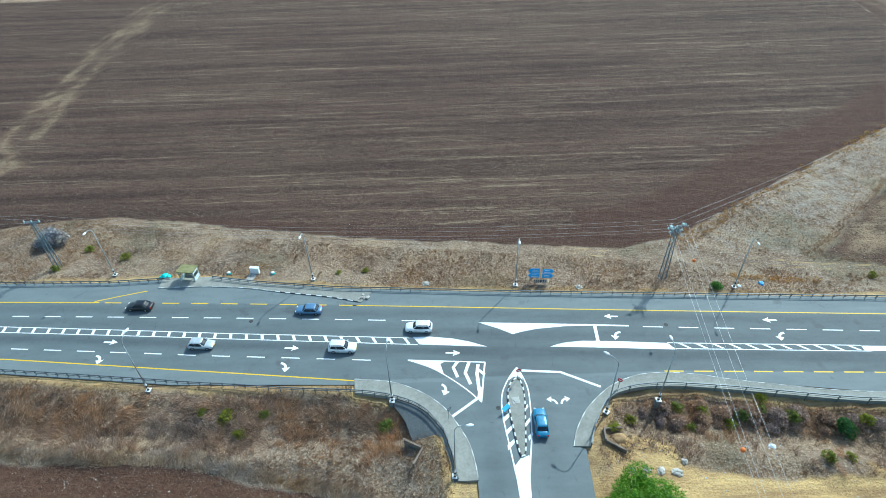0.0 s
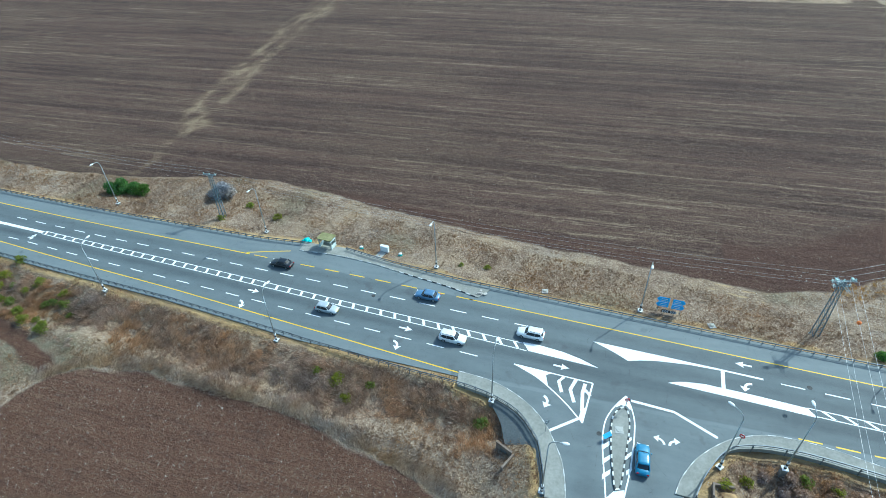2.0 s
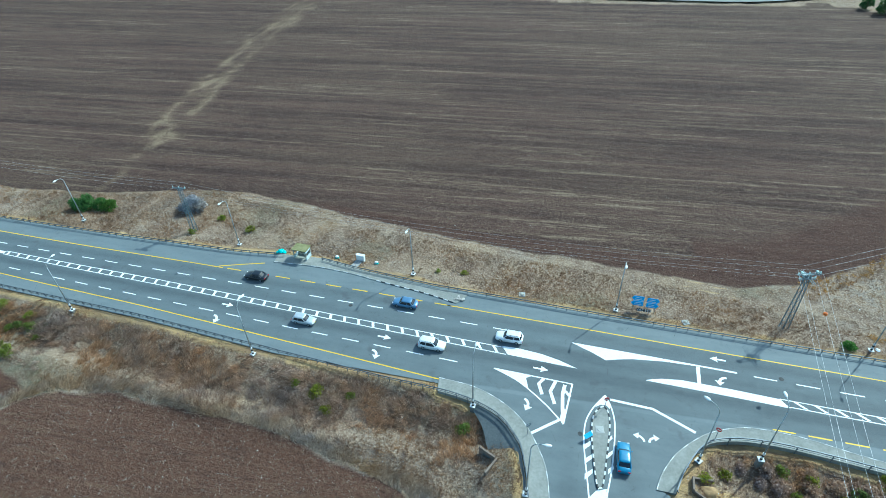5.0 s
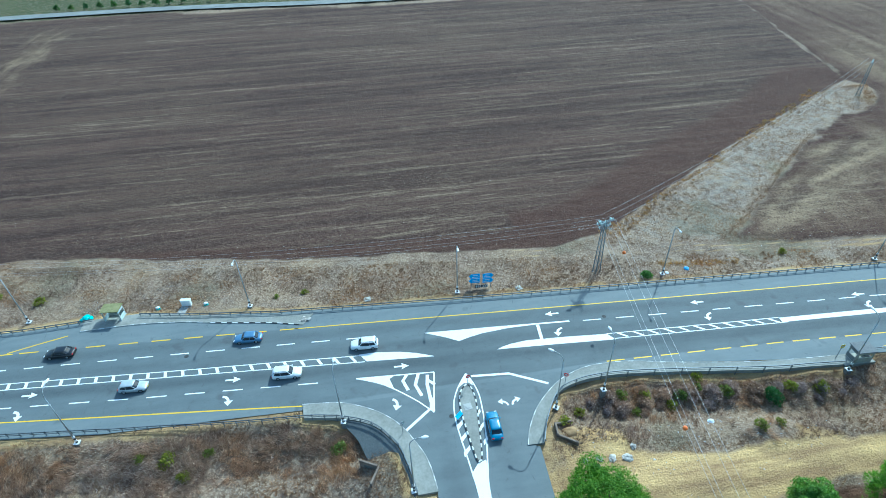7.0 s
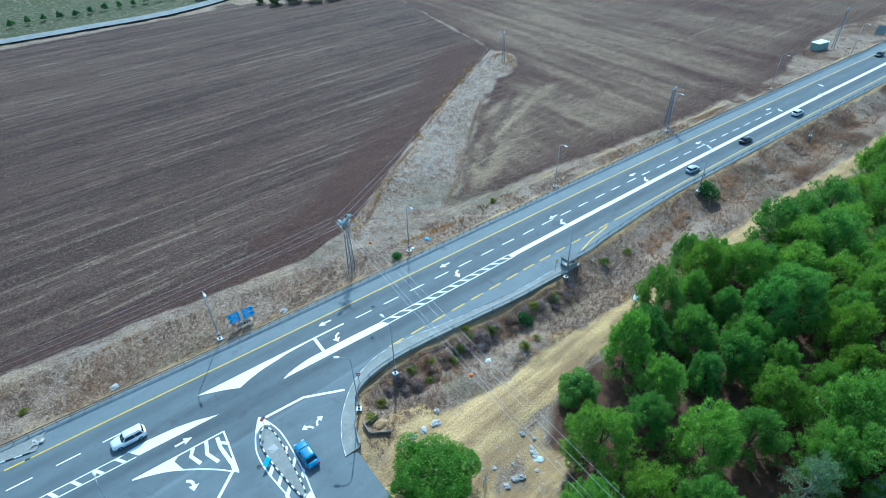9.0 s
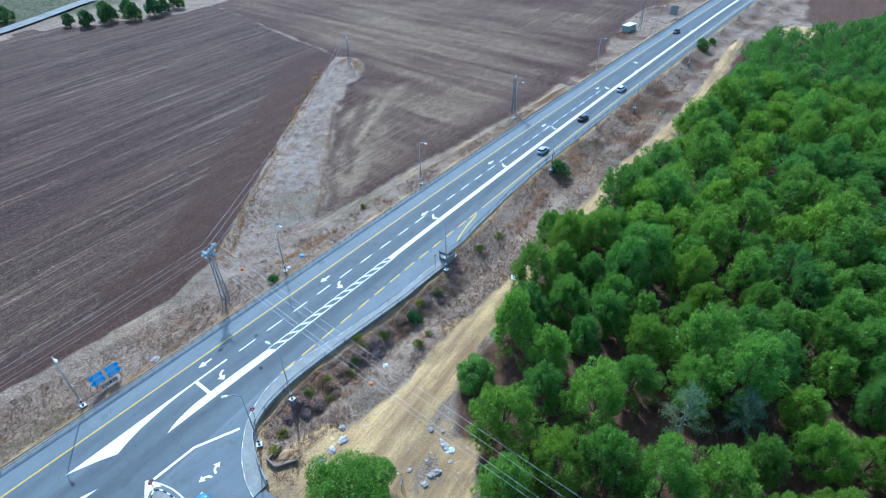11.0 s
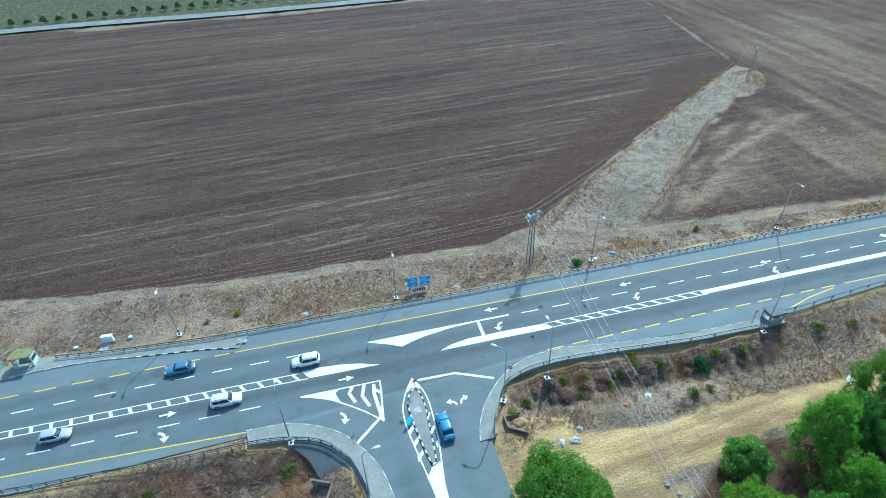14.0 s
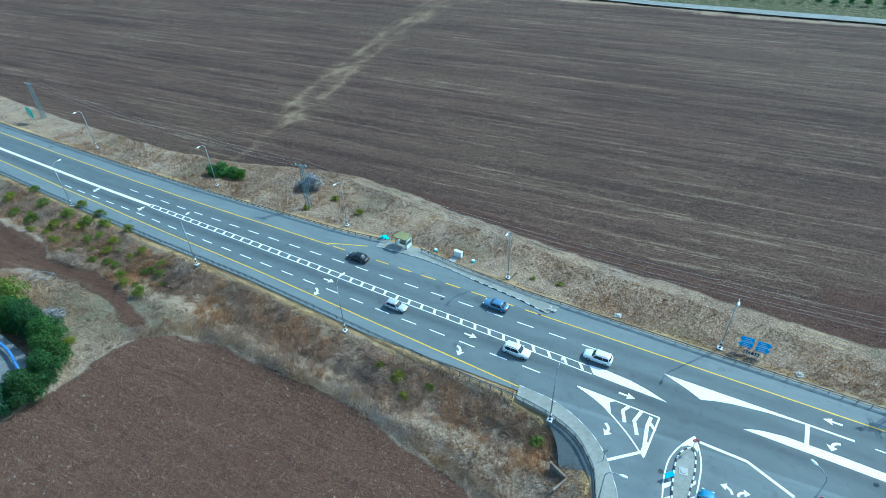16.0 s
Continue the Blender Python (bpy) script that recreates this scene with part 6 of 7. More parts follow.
def crown_mesh(seed, radius, height, base, lobes, tufts, blades, length, width, mat, flat=0.75, lobe=0.5, cone=0.0):
    """Clumps of leaf blades on an egg-shaped outline; cone draws the top in."""
    rng = np.random.default_rng(seed)
    cs = []
    lean = rng.normal(0, 0.10, 2) * radius
    for i in range(lobes):
        zz = (i + rng.uniform(0, 1)) / lobes
        a = i * 2.4 + rng.normal(0, 0.5)
        env = np.sqrt(max(0.0, 1 - (2 * max(zz, 0.28) - 1) ** 2)) * (1 - cone * zz) if cone else 1.0 - 0.75 * max(0, zz - 0.35) / 0.65
        q = np.sqrt(rng.uniform(0.25, 1)) if cone else np.sqrt(rng.uniform(0, 1))
        r = radius * lobe * rng.uniform(0.6, 1.45) * (1 - 0.3 * zz)
        rr = (radius - radius * lobe * 0.55) * q * env * rng.uniform(0.85, 1.1)
        cs.append((rr * np.cos(a) + lean[0] * zz, rr * np.sin(a) + lean[1] * zz, base + height * (0.08 + 0.84 * zz), r))
    cs = np.array(cs)
    per = tufts // lobes
    pts, nrm, core = [], [], []
    for cx, cy, cz, r in cs:
        d = unit(rng.normal(0, 1, (per, 3)) + np.array([cx, cy, 0.9]) * 0.25)
        d[:, 2] = np.where(d[:, 2] < -0.5, -d[:, 2] * 0.5, d[:, 2])
        k = rng.uniform(0.74, 1.08, (per, 1))
        pts.append(np.array([cx, cy, cz]) + d * k * r * np.array([1, 1, flat]))
        nrm.append(d)
        n = max(5, min(16, per // 10))
        e = unit(rng.normal(0, 1, (n, 1, 3)))
        core.append(np.array([cx, cy, cz]) + e * r * 0.36 + np.clip(rng.normal(0, 1, (n, 3, 3)), -1.6, 1.6) * r * 0.27 * np.array([1, 1, flat]))
    P, N = np.concatenate(pts), np.concatenate(nrm)
    # leave out what lies deep inside other clumps
    keep = np.ones(len(P), bool)
    for cx, cy, cz, r in cs:
        keep &= np.linalg.norm((P - np.array([cx, cy, cz])) / np.array([1, 1, flat]), axis=1) > r * 0.66
    P, N = P[keep], N[keep]
    V = sprays(rng, P, N + np.array([0, 0, 0.9]), length, width, max(1, blades // 2))
    W = shingles(rng, np.repeat(P, max(1, blades // 2), 0) + rng.normal(0, length * 0.3, (len(P) * max(1, blades // 2), 3)), np.repeat(N, max(1, blades // 2), 0) + np.array([0, 0, 0.25]), (length + width) * 0.5)
    return tri_mesh("crown", np.concatenate([V, W] + core), mat), cs


def pine_mesh(seed, radius, height, base, plumes, needles, length, width, mat):
    """A pine's crown: boughs ending in upturned plumes of needles on an uneven dome."""
    rng = np.random.default_rng(seed)
    zz = (np.arange(plumes) + rng.uniform(0, 1, plumes)) / plumes
    ang = np.arange(plumes) * 2.4 + rng.normal(0, 0.35, plumes)
    lump = 1 + 0.22 * np.sin(2 * ang + rng.uniform(0, 6)) + 0.16 * np.sin(3 * ang + 5 * zz + rng.uniform(0, 6))
    env = np.where(zz < 0.35, 0.72 + 0.28 * zz / 0.35, np.sqrt(np.clip(1 - ((zz - 0.35) / 0.68) ** 2, 0, 1)) ** 1.25) * lump
    rr = radius * env * rng.uniform(0.62, 0.92, plumes)
    side = np.stack([np.cos(ang), np.sin(ang), np.zeros(plumes)], -1)
    up = np.array([0, 0, 1.0])
    B = side * rr[:, None] * 0.8 + up * (base + height * (0.04 + 0.82 * zz))[:, None]
    d = unit(side * (0.95 - 0.75 * zz)[:, None] + up * (0.55 + 0.9 * zz)[:, None] + rng.normal(0, 0.18, (plumes, 3)))
    size = radius * rng.uniform(0.26, 0.46, plumes) * (1.1 - 0.35 * zz)
    t = rng.uniform(0, 1, (plumes, needles, 1)) ** 0.8
    q = unit(rng.normal(0, 1, (plumes, needles, 3)))
    q = unit(q - (q * d[:, None]).sum(-1, keepdims=True) * d[:, None])
    fat = size[:, None, None] * 0.62 * np.sin(np.pi * np.clip(0.16 + 0.80 * t, 0, 1)) ** 0.8
    P = B[:, None] + d[:, None] * t * size[:, None, None] * 1.9 + q * fat * rng.uniform(0.55, 1.0, (plumes, needles, 1))
    out = d[:, None] * 0.9 + q * 0.8 + up * 0.25
    P, out = P.reshape(-1, 3), out.reshape(-1, 3)
    V = sprays(rng, P, out * 1.6, length, width, 1)
    W = shingles(rng, P[::2], q.reshape(-1, 3)[::2] + up * 0.5, length * 0.42)
    m = 7
    core = B[:, None, None] + (d * size[:, None] * 0.5)[:, None, None] + np.clip(rng.normal(0, 1, (plumes, m, 3, 3)), -1.5, 1.5) * size[:, None, None, None] * 0.26
    return tri_mesh("crown", np.concatenate([V, W, core.reshape(-1, 3, 3)]), mat), np.concatenate([B + d * size[:, None], size[:, None]], 1)


def tree(name, seed, radius, height, base, mat, label, category, lobes=16, tufts=1700, blades=4, length=0.42, width=0.16, group="", flat=0.8, lobe=0.45, trunk_r=0.16, cone=0.0, plumes=0):
    root = thing(name, 0, 0, 0, 0, label, category, group)
    me, cs = pine_mesh(seed, radius, height, base, plumes, tufts // plumes, length, width, mat) if plumes else crown_mesh(seed, radius, height, base, lobes, tufts, blades, length, width, mat, flat, lobe, cone)
    rng = random.Random(seed)
    bm = bmesh.new()
    p = Vector((0, 0, -0.4))
    topz = base + height * 0.7
    n = 5
    for i in range(n):
        q = Vector((rng.uniform(-0.12, 0.12), rng.uniform(-0.12, 0.12), -0.4 + (topz + 0.4) * (i + 1) / n))
        rod(bm, p, q, trunk_r * (1.15 - 0.75 * i / n), trunk_r * (1.15 - 0.75 * (i + 1) / n), 7)
        p = q
    part("trunk", bm, M_BARK, root, "", True)
    bm = bmesh.new()
    for c in cs[:: max(1, len(cs) // 9)]:
        z0 = base + (c[2] - base) * 0.45
        rod(bm, (0, 0, z0), (c[0] * 0.9, c[1] * 0.9, c[2]), trunk_r * 0.4, trunk_r * 0.14, 5)
    part("bough", bm, M_BARK, root)
    link_mesh("crown", me, root)
    return root


G_PINE = "pine trees of the wood"
NEAR_PINES = [tree("pine_tree", 11 + i, 3.4, 8.4 - 0.5 * (i % 4), 0.3, M_PINE, "young green pine with a bushy irregular crown", "tree", tufts=15000, length=0.36, width=0.06, group=G_PINE, plumes=(64, 84, 74, 58, 92, 68)[i]) for i in range(6)]
FAR_PINES = [tree("pine_tree", 31 + i, 3.4, 8.0 - 0.5 * i, 0.3, M_PINE, "young green pine in a dense stand", "tree", tufts=7500, length=0.38, width=0.085, group=G_PINE, plumes=(52, 60, 66, 48)[i]) for i in range(4)]
WOOD = pine_mesh(41, 3.4, 7.6, 0.3, 44, 44, 0.5, 0.2, M_PINE)[0]
ROUND = tree("round_tree", 51, 4.3, 6.4, 0.4, M_ROUND, "round dense bright green tree beside the clearing", "tree", 52, 30000, 3, 0.17, 0.062, "", 0.9, 0.32, 0.22, 0.12)

spots = [(x, y, r / 4.0) for x, y, r in ((42.3, 18.3, 4.9), (65.7, 25.7, 4.0), (69.6, 20.3, 4.2), (70.7, 13.5, 4.2), (57.0, 18.2, 3.7), (50.5, 16.2, 3.6), (51.2, 8.5, 4.0), (68.1, 5.9, 4.2), (40.2, 9.8, 4.2), (43.8, 4.0, 4.1), (86.4, 3.4, 4.2), (92.8, -4.9, 5.0), (70.2, -2.1, 4.2), (76.9, -7.1, 4.5), (75.5, 2.2, 2.9), (59.2, 5.3, 3.6), (84.6, 26.5, 4.3), (88.6, 31.5, 3.6), (88.8, 12.7, 4.6), (97.0, 21.5, 4.5), (102.3, 9.6, 4.8), (113.6, -2.0, 5.4), (123.5, -8.3, 5.2), (99.7, -11.4, 4.4), (73.7, -11.9, 3.4), (66.5, -16.5, 3.4), (59.7, -19.0, 3.4), (93.5, 27.0, 3.4), (80.0, 19.5, 3.2))]
rs = random.Random(5)
fr = np.random.default_rng(15)
cx, cy = fr.uniform(22, 330, 26000), fr.uniform(-75, 31, 26000)
ok = (inside(cx, cy, FOREST) > np.where(cx > 85, 3.4, 1.2)) & (np.hypot(cx, cy) > 27) & (np.arctan2(cy, cx) > -1.0) & (np.hypot(cx - 48.7, cy - 26.5) > 9) & (np.hypot(cx - 56, cy + 2.5) > 5.5) & (np.hypot(cx - 61, cy + 9.5) > 4.5) & ~((cx < 58) & (cy > 21)) & (np.hypot(cx - 60, cy - 11.5) > 5.5) & (np.hypot(cx - 80, cy - 9) > 5.0) & (np.hypot(cx - 84, cy + 4) > 4.2) & (np.hypot(cx - 50, cy - 1) > 4.2)
for x, y in zip(cx[ok], cy[ok]):
    gap = 6.0 + 0.001 * x + 2.0 * float(vnoise(x, y, 13))
    if all((x - p[0]) ** 2 + (y - p[1]) ** 2 > gap * gap for p in spots):
        spots.append((float(x), float(y), rs.uniform(0.78, 1.15)))
spots = spots[:29] + sorted(spots[29:], key=lambda p: math.hypot(p[0], p[1]))
used = {}
for i, (x, y, s) in enumerate(spots[:290]):
    near = math.hypot(x, y) < 96
    proto = NEAR_PINES[i % 6] if near else FAR_PINES[i % 4]
    m = pose(x, y, float(relief(x, y)), 0, 0, rs.uniform(0, 360)) @ Matrix.Diagonal((s, s, (0.35 + 0.7 * s) * rs.uniform(0.88, 1.15), 1))
    if proto not in used:
        used[proto] = True
        proto.matrix_basis = m
    else:
        copy_thing(proto, m)
rest = []
base_v = np.zeros(len(WOOD.vertices) * 3)
WOOD.vertices.foreach_get("co", base_v)
base_v = base_v.reshape(-1, 3, 3)
for x, y, s in spots[290:]:
    a = rs.uniform(0, 6.28)
    c, d = math.cos(a), math.sin(a)
    v = base_v @ np.array([[c, d, 0], [-d, c, 0], [0, 0, 1]]) * s
    rest.append(v + np.array([x, y, float(relief(x, y))]))
if rest:
    ob = new("far_wood", tri_mesh("far_wood", np.concatenate(rest), M_PINE))
    tagged(ob, "green pine wood stretching away behind the nearer trees", "wood", kind="stuff")
ROUND.matrix_basis = pose(23.4, 29.9, float(relief(23.4, 29.9)), 0, 0, 40) @ Matrix.Diagonal((1.42, 1.42, 0.92, 1))
SMALL_ROUND = tree("round_tree", 53, 3.3, 5.0, 0.3, M_PINE, "small round dense green tree beside the dirt track", "tree", 40, 12000, 3, 0.26, 0.085, "", 0.9, 0.33, 0.2, 0.12)
SMALL_ROUND.matrix_basis = pose(48.7, 26.5, float(relief(48.7, 26.5)), 0, 0, 120)

# a half bare conifer with pale boughs
M_PALEBARK = plain("pale_dead_bough", (0.20, 0.22, 0.19), (0.32, 0.34, 0.29), 4.0, 0.9)
M_GREYGREEN = leaf_material("grey_green_needles", (0.10, 0.17, 0.10), (0.19, 0.28, 0.17), (0.30, 0.40, 0.28))


def bare_pine(x, y, h, seed):
    rnd = random.Random(seed)
    root = thing("half_bare_pine", x, y, float(relief(x, y)), 0, "tall pine with pale half bare boughs", "tree", "half bare pines")
    bm = bmesh.new()
    rod(bm, (0, 0, -0.4), (0.1, 0.05, h), 0.2, 0.03, 8)
    part("trunk", bm, M_PALEBARK, root, "", True)
    tips = []
    for i in range(30):
        z = h * (0.25 + 0.74 * i / 30)
        a = i * 2.4 + rnd.uniform(-0.3, 0.3)
        L = 0.6 + 3.2 * (1 - i / 31) * rnd.uniform(0.7, 1.1)
        d = Vector((math.cos(a), math.sin(a), 0.18))
        bm = bmesh.new()
        rod(bm, (0, 0, z), Vector((0, 0, z)) + d * L, 0.045, 0.012, 5)
        for k in range(5):
            p = Vector((0, 0, z)) + d * L * (0.35 + 0.13 * k)
            q = p + (d + Vector((rnd.uniform(-0.7, 0.7), rnd.uniform(-0.7, 0.7), rnd.uniform(0, 0.4)))).normalized() * 0.6
            rod(bm, p, q, 0.02, 0.008, 4)
            tips += [p, q]
        part("bough", bm, M_PALEBARK, root)
    rng = np.random.default_rng(seed)
    C = np.repeat(np.array([t[:] for t in tips]), 9, 0) + rng.normal(0, 0.22, (len(tips) * 9, 3))
    link_mesh("crown", tri_mesh("crown", sprays(rng, C, np.tile([0, 0, 0.6], (len(C), 1)), 0.38, 0.08, 2), M_GREYGREEN), root)


bare_pine(56.0, -2.5, 10.5, 3)
bare_pine(61.0, -9.5, 8.4, 4)

# shrubs, each its own plant
SHRUB = tree("shrub", 61, 0.85, 1.1, 0.05, M_SHRUB, "small yellow green shrub in dry grass", "shrub", 7, 480, 3, 0.2, 0.07, "green shrubs of the verge", 0.8, 0.5, 0.04)
DARK_SHRUB = tree("shrub", 62, 1.7, 1.9, 0.05, M_BUSH, "dense green bush standing in dry grass", "shrub", 10, 1300, 3, 0.3, 0.1, "green bushes of the verge", 0.8, 0.5, 0.07)
greens = [(-31.6, 47.6, 1.35), (-35.3, 48.4, 0.9), (-26.1, 47.7, 0.9), (-8.4, 45.1, 1.2), (25.8, 44.5, 1.0), (32.8, 46.3, 1.0), (45.3, 47.2, 1.0), (44.6, 45.3, 0.9), (49.9, 37.7, 1.1), (52.6, 37.8, 0.8), (23.1, 43.3, 1.0), (41.4, 44.5, 1.2), (58.1, 43, 1.2), (-91.8, 46.7, 1.3), (-86.4, 45.3, 1.3), (-87.2, 46.7, 1.0), (-94.5, 48.3, 1.2), (-86.9, 31.8, 1.3), (-75.1, 83.0, 1.0), (36.1, 45.6, 1.0), (48.3, 43.8, 1.3), (39.1, 43.4, 1.0), (62.5, 42.3, 1.2), (77.8, 41.9, 1.2), (-98, 50, 1.2), (-104, 53, 1.3), (-110, 56, 1.4), (-118, 57, 1.3), (-71, 89, 1.1), (78.3, 72.8, 0.9), (-62.5, 86, 1.2), (-19.4, 79, 0.6), (-14.3, 79, 0.8), (83.9, 40.9, 1.0), (33.6, 42.9, 0.9)] + [(-138, 55, 1.5), (-131, 54.6, 1.7), (-124, 55, 1.6), (-119, 51, 1.2), (-125, 59.4, 1.8), (-117.6, 58.8, 1.9), (-113.5, 59.6, 1.6), (-105.6, 55.6, 1.4), (-107, 60.6, 1.3), (-97, 55.8, 1.3), (-89.4, 53.9, 1.2), (-146, 59, 1.7), (-144, 64, 1.4), (-135, 60, 1.8), (-126, 63.6, 1.5), (-118.4, 62.2, 1.4)] + [(-84 - 2.1 * i + 1.5 * math.sin(i * 5.1), 49.5 + 0.22 * i + 2.6 * math.sin(i * 2.3), 0.8 + 0.35 * math.sin(i * 1.7) ** 2) for i in range(24)]
SHRUB.matrix_basis = pose(-30.0, 45.9, float(relief(-30.0, 45.9)), 0, 0, 10)
for x, y, s in greens:
    px, py, pz = ground_xy(x, y)
    copy_thing(SHRUB, pose(px, py, pz, 0, 0, rs.uniform(0, 360)) @ Matrix.Diagonal((s, s, s * 0.9, 1)))
DARK_SHRUB.matrix_basis = pose(-108.6, 88.6, float(relief(-108.6, 88.6)), 0, 0, 0) @ Matrix.Diagonal((1.25, 1.15, 1.25, 1))
for x, y, s in ((-105.6, 88.9, 1.1), (-102.4, 88.8, 0.95), (-99.6, 88.6, 0.9), (48.9, 71, 0.55), (54.2, 41.8, 0.7), (115.8, 40.9, 1.25), (236.8, 31.6, 1.35), (246.3, 30, 0.75)):
    px, py, pz = ground_xy(x, y)
    copy_thing(DARK_SHRUB, pose(px, py, pz, 0, 0, rs.uniform(0, 360)) @ Matrix.Diagonal((s, s, s, 1)))
M_GREYTWIG = leaf_material("grey_twigs", (0.28, 0.27, 0.28), (0.43, 0.42, 0.43), (0.60, 0.58, 0.57), 0.1, True)
GREY_SHRUB = tree("dry_bush", 63, 1.8, 2.2, 0.05, M_GREYTWIG, "large grey leafless bush beside a pylon", "shrub", 11, 1500, 3, 0.5, 0.06, "", 0.8, 0.5, 0.06)
GREY_SHRUB.matrix_basis = pose(-80.5, 92.0, float(relief(-80.5, 92.0)), 0, 0, 0) @ Matrix.Diagonal((1.75, 1.6, 1.35, 1))

M_BROWNTWIG = leaf_material("brown_twigs", (0.27, 0.200, 0.170), (0.43, 0.335, 0.295), (0.58, 0.48, 0.43), 0.1, True)
BROWN_BUSH = tree("dry_bush", 64, 1.5, 1.5, 0.05, M_BROWNTWIG, "grey brown leafless bush on the bank", "shrub", 12, 1150, 3, 0.40, 0.05, "brown bushes of the bank", 0.85, 0.5, 0.05)
BROWN_BUSH.matrix_basis = pose(33.0, 45.2, float(relief(33.0, 45.2)), 0, 0, 0) @ Matrix.Diagonal((0.85, 0.85, 0.75, 1))
for x, y, s in ((27.6, 46.8, 0.8), (30.6, 47.2, 1.15), (29.8, 45.2, 0.9), (32.2, 44.9, 1.2), (35.5, 45.6, 1.25), (34.6, 43.8, 0.8), (35.9, 47.6, 0.9), (37.6, 44.6, 0.75), (38.7, 46.1, 1.25), (41.0, 46.5, 0.95), (42.7, 45.7, 1.3), (45.9, 45.1, 1.25), (44.4, 43.4, 0.85), (49.0, 45.3, 1.2), (47.6, 43.6, 0.8), (52.2, 44.8, 1.2), (51.1, 43.0, 0.8), (55.6, 44.2, 1.15), (58.9, 43.6, 1.1), (62.3, 43.4, 1.1), (60.4, 41.6, 0.7), (67.5, 43.3, 0.9), (64.6, 41.8, 0.7)):
    px, py, pz = ground_xy(x + 0.3, y - 1.0)
    s *= 0.85
    copy_thing(BROWN_BUSH, pose(px, py, pz - 0.1, 0, 0, rs.uniform(0, 360)) @ Matrix.Diagonal((s * rs.uniform(0.9, 1.25), s, s * rs.uniform(0.75, 1.0), 1)))

x, y, z = ground_xy(-95, 33.4)
copy_thing(GREY_SHRUB, pose(x, y, z, 0, 0, 70) @ Matrix.Diagonal((0.95, 0.95, 0.7, 1)))
for x, y, s in ((-107.5, 35.3, 2.9), (-111.5, 36.0, 2.6)):
    x, y, z = ground_xy(x, y)
    tagged(copy_thing(SHRUB, pose(x, y, z, 0, 0, 30) @ Matrix.Diagonal((s, s, s * 1.1, 1))), "large bright yellow green bush beside the dark hedge", "shrub", "bright bushes by the hedge")

# dark hedge trees in the near western corner, orchard row and far clump
CYP = tree("hedge_tree", 71, 2.8, 6.0, 0.3, M_PINE_DK, "dark dense evergreen tree of a hedge", "tree", 26, 6500, 3, 0.27, 0.10, "hedge trees by the near field", 0.9, 0.5, 0.15)
first = True
for x, y, s in ((-106, 33, 1.0), (-102, 33.2, 1.05), (-98, 32.8, 1.1), (-94, 31.6, 1.05), (-90, 29.6, 1.0), (-87.4, 26.6, 0.95), (-86.6, 22.8, 0.95), (-88, 19.4, 0.9), (-91, 17.0, 0.95), (-111, 30, 1.1), (-96, 17, 1.0), (-101, 16.5, 1.0)):
    k = (66.5 - 2.0) / 66.5
    x, y = x * k, y * k
    m = pose(x, y, float(relief(x, y)), 0, 0, rs.uniform(0, 360)) @ Matrix.Diagonal((s, s, s, 1))
    if first:
        CYP.matrix_basis, first = m, False
    else:
        copy_thing(CYP, m)
ORCH = tree("orchard_tree", 81, 1.7, 2.6, 0.8, M_PINE_DK, "small round orchard tree in a straight row", "tree", 7, 130, 3, 0.7, 0.45, "row of orchard trees", 0.9, 0.5, 0.1)
first = True
for i in range(38):
    x = -150 + i * 7.0
    y = 337 + 0.03 * x + rs.uniform(-0.6, 0.6)
    m = pose(x, y, float(relief(x, y)), 0, 0, rs.uniform(0, 360)) @ Matrix.Diagonal((1, 1, rs.uniform(0.85, 1.15), 1))
    if first:
        ORCH.matrix_basis, first = m, False
    else:
        copy_thing(ORCH, m)
CLUMP = tree("broad_tree", 91, 4.0, 6.5, 0.2, M_PINE_DK, "dark broad tree beside the farm road", "tree", 14, 900, 3, 0.8, 0.45, "dark trees beyond the field", 0.85, 0.5, 0.25)
first = True
for x, y, s in ((137, 287, 1.0), (147, 285, 1.15), (156, 279, 1.1), (165, 277, 1.15), (172, 278, 0.9), (150, 293, 1.1), (116, 330, 1.2), (181, 280, 1.0), (122, 334, 1.0), (160, 290, 1.0), (133, 296, 0.8)):
    m = pose(x, y, float(relief(x, y)), 0, 0, rs.uniform(0, 360)) @ Matrix.Diagonal((s, s, s, 1))
    if first:
        CLUMP.matrix_basis, first = m, False
    else:
        copy_thing(CLUMP, m)


# ---- loose cover, too much to count ----
def scattered(n, x0, x1, y0, y1, keep, seed):
    rng = np.random.default_rng(seed)
    x, y = rng.uniform(x0, x1, n), rng.uniform(y0, y1, n)
    k = keep(x, y, rng)
    return x[k], y[k], rng


def verge(x, y):
    """Positive on dry grass: off the roads, fields, clearing and wood."""
    v = np.minimum(-in_roads(x, y) - 0.5 - vnoise(x, y, 2), np.abs(np.abs(near_line(x, y, FIELD_TRACK) - 0.85)) - np.where(x < 0, 0.4, 0.6))
    for p in (FIELD_FAR, FIELD_EAST, FIELD_NEAR, FIELD_WEST, CLEARING, FOREST, DUMP):
        v = np.minimum(v, -inside(x, y, p))
    return v


def stuff(name, V, mat, label, category):
    ob = new(name, tri_mesh(name, V, mat))
    return tagged(ob, label, category, kind="stuff")


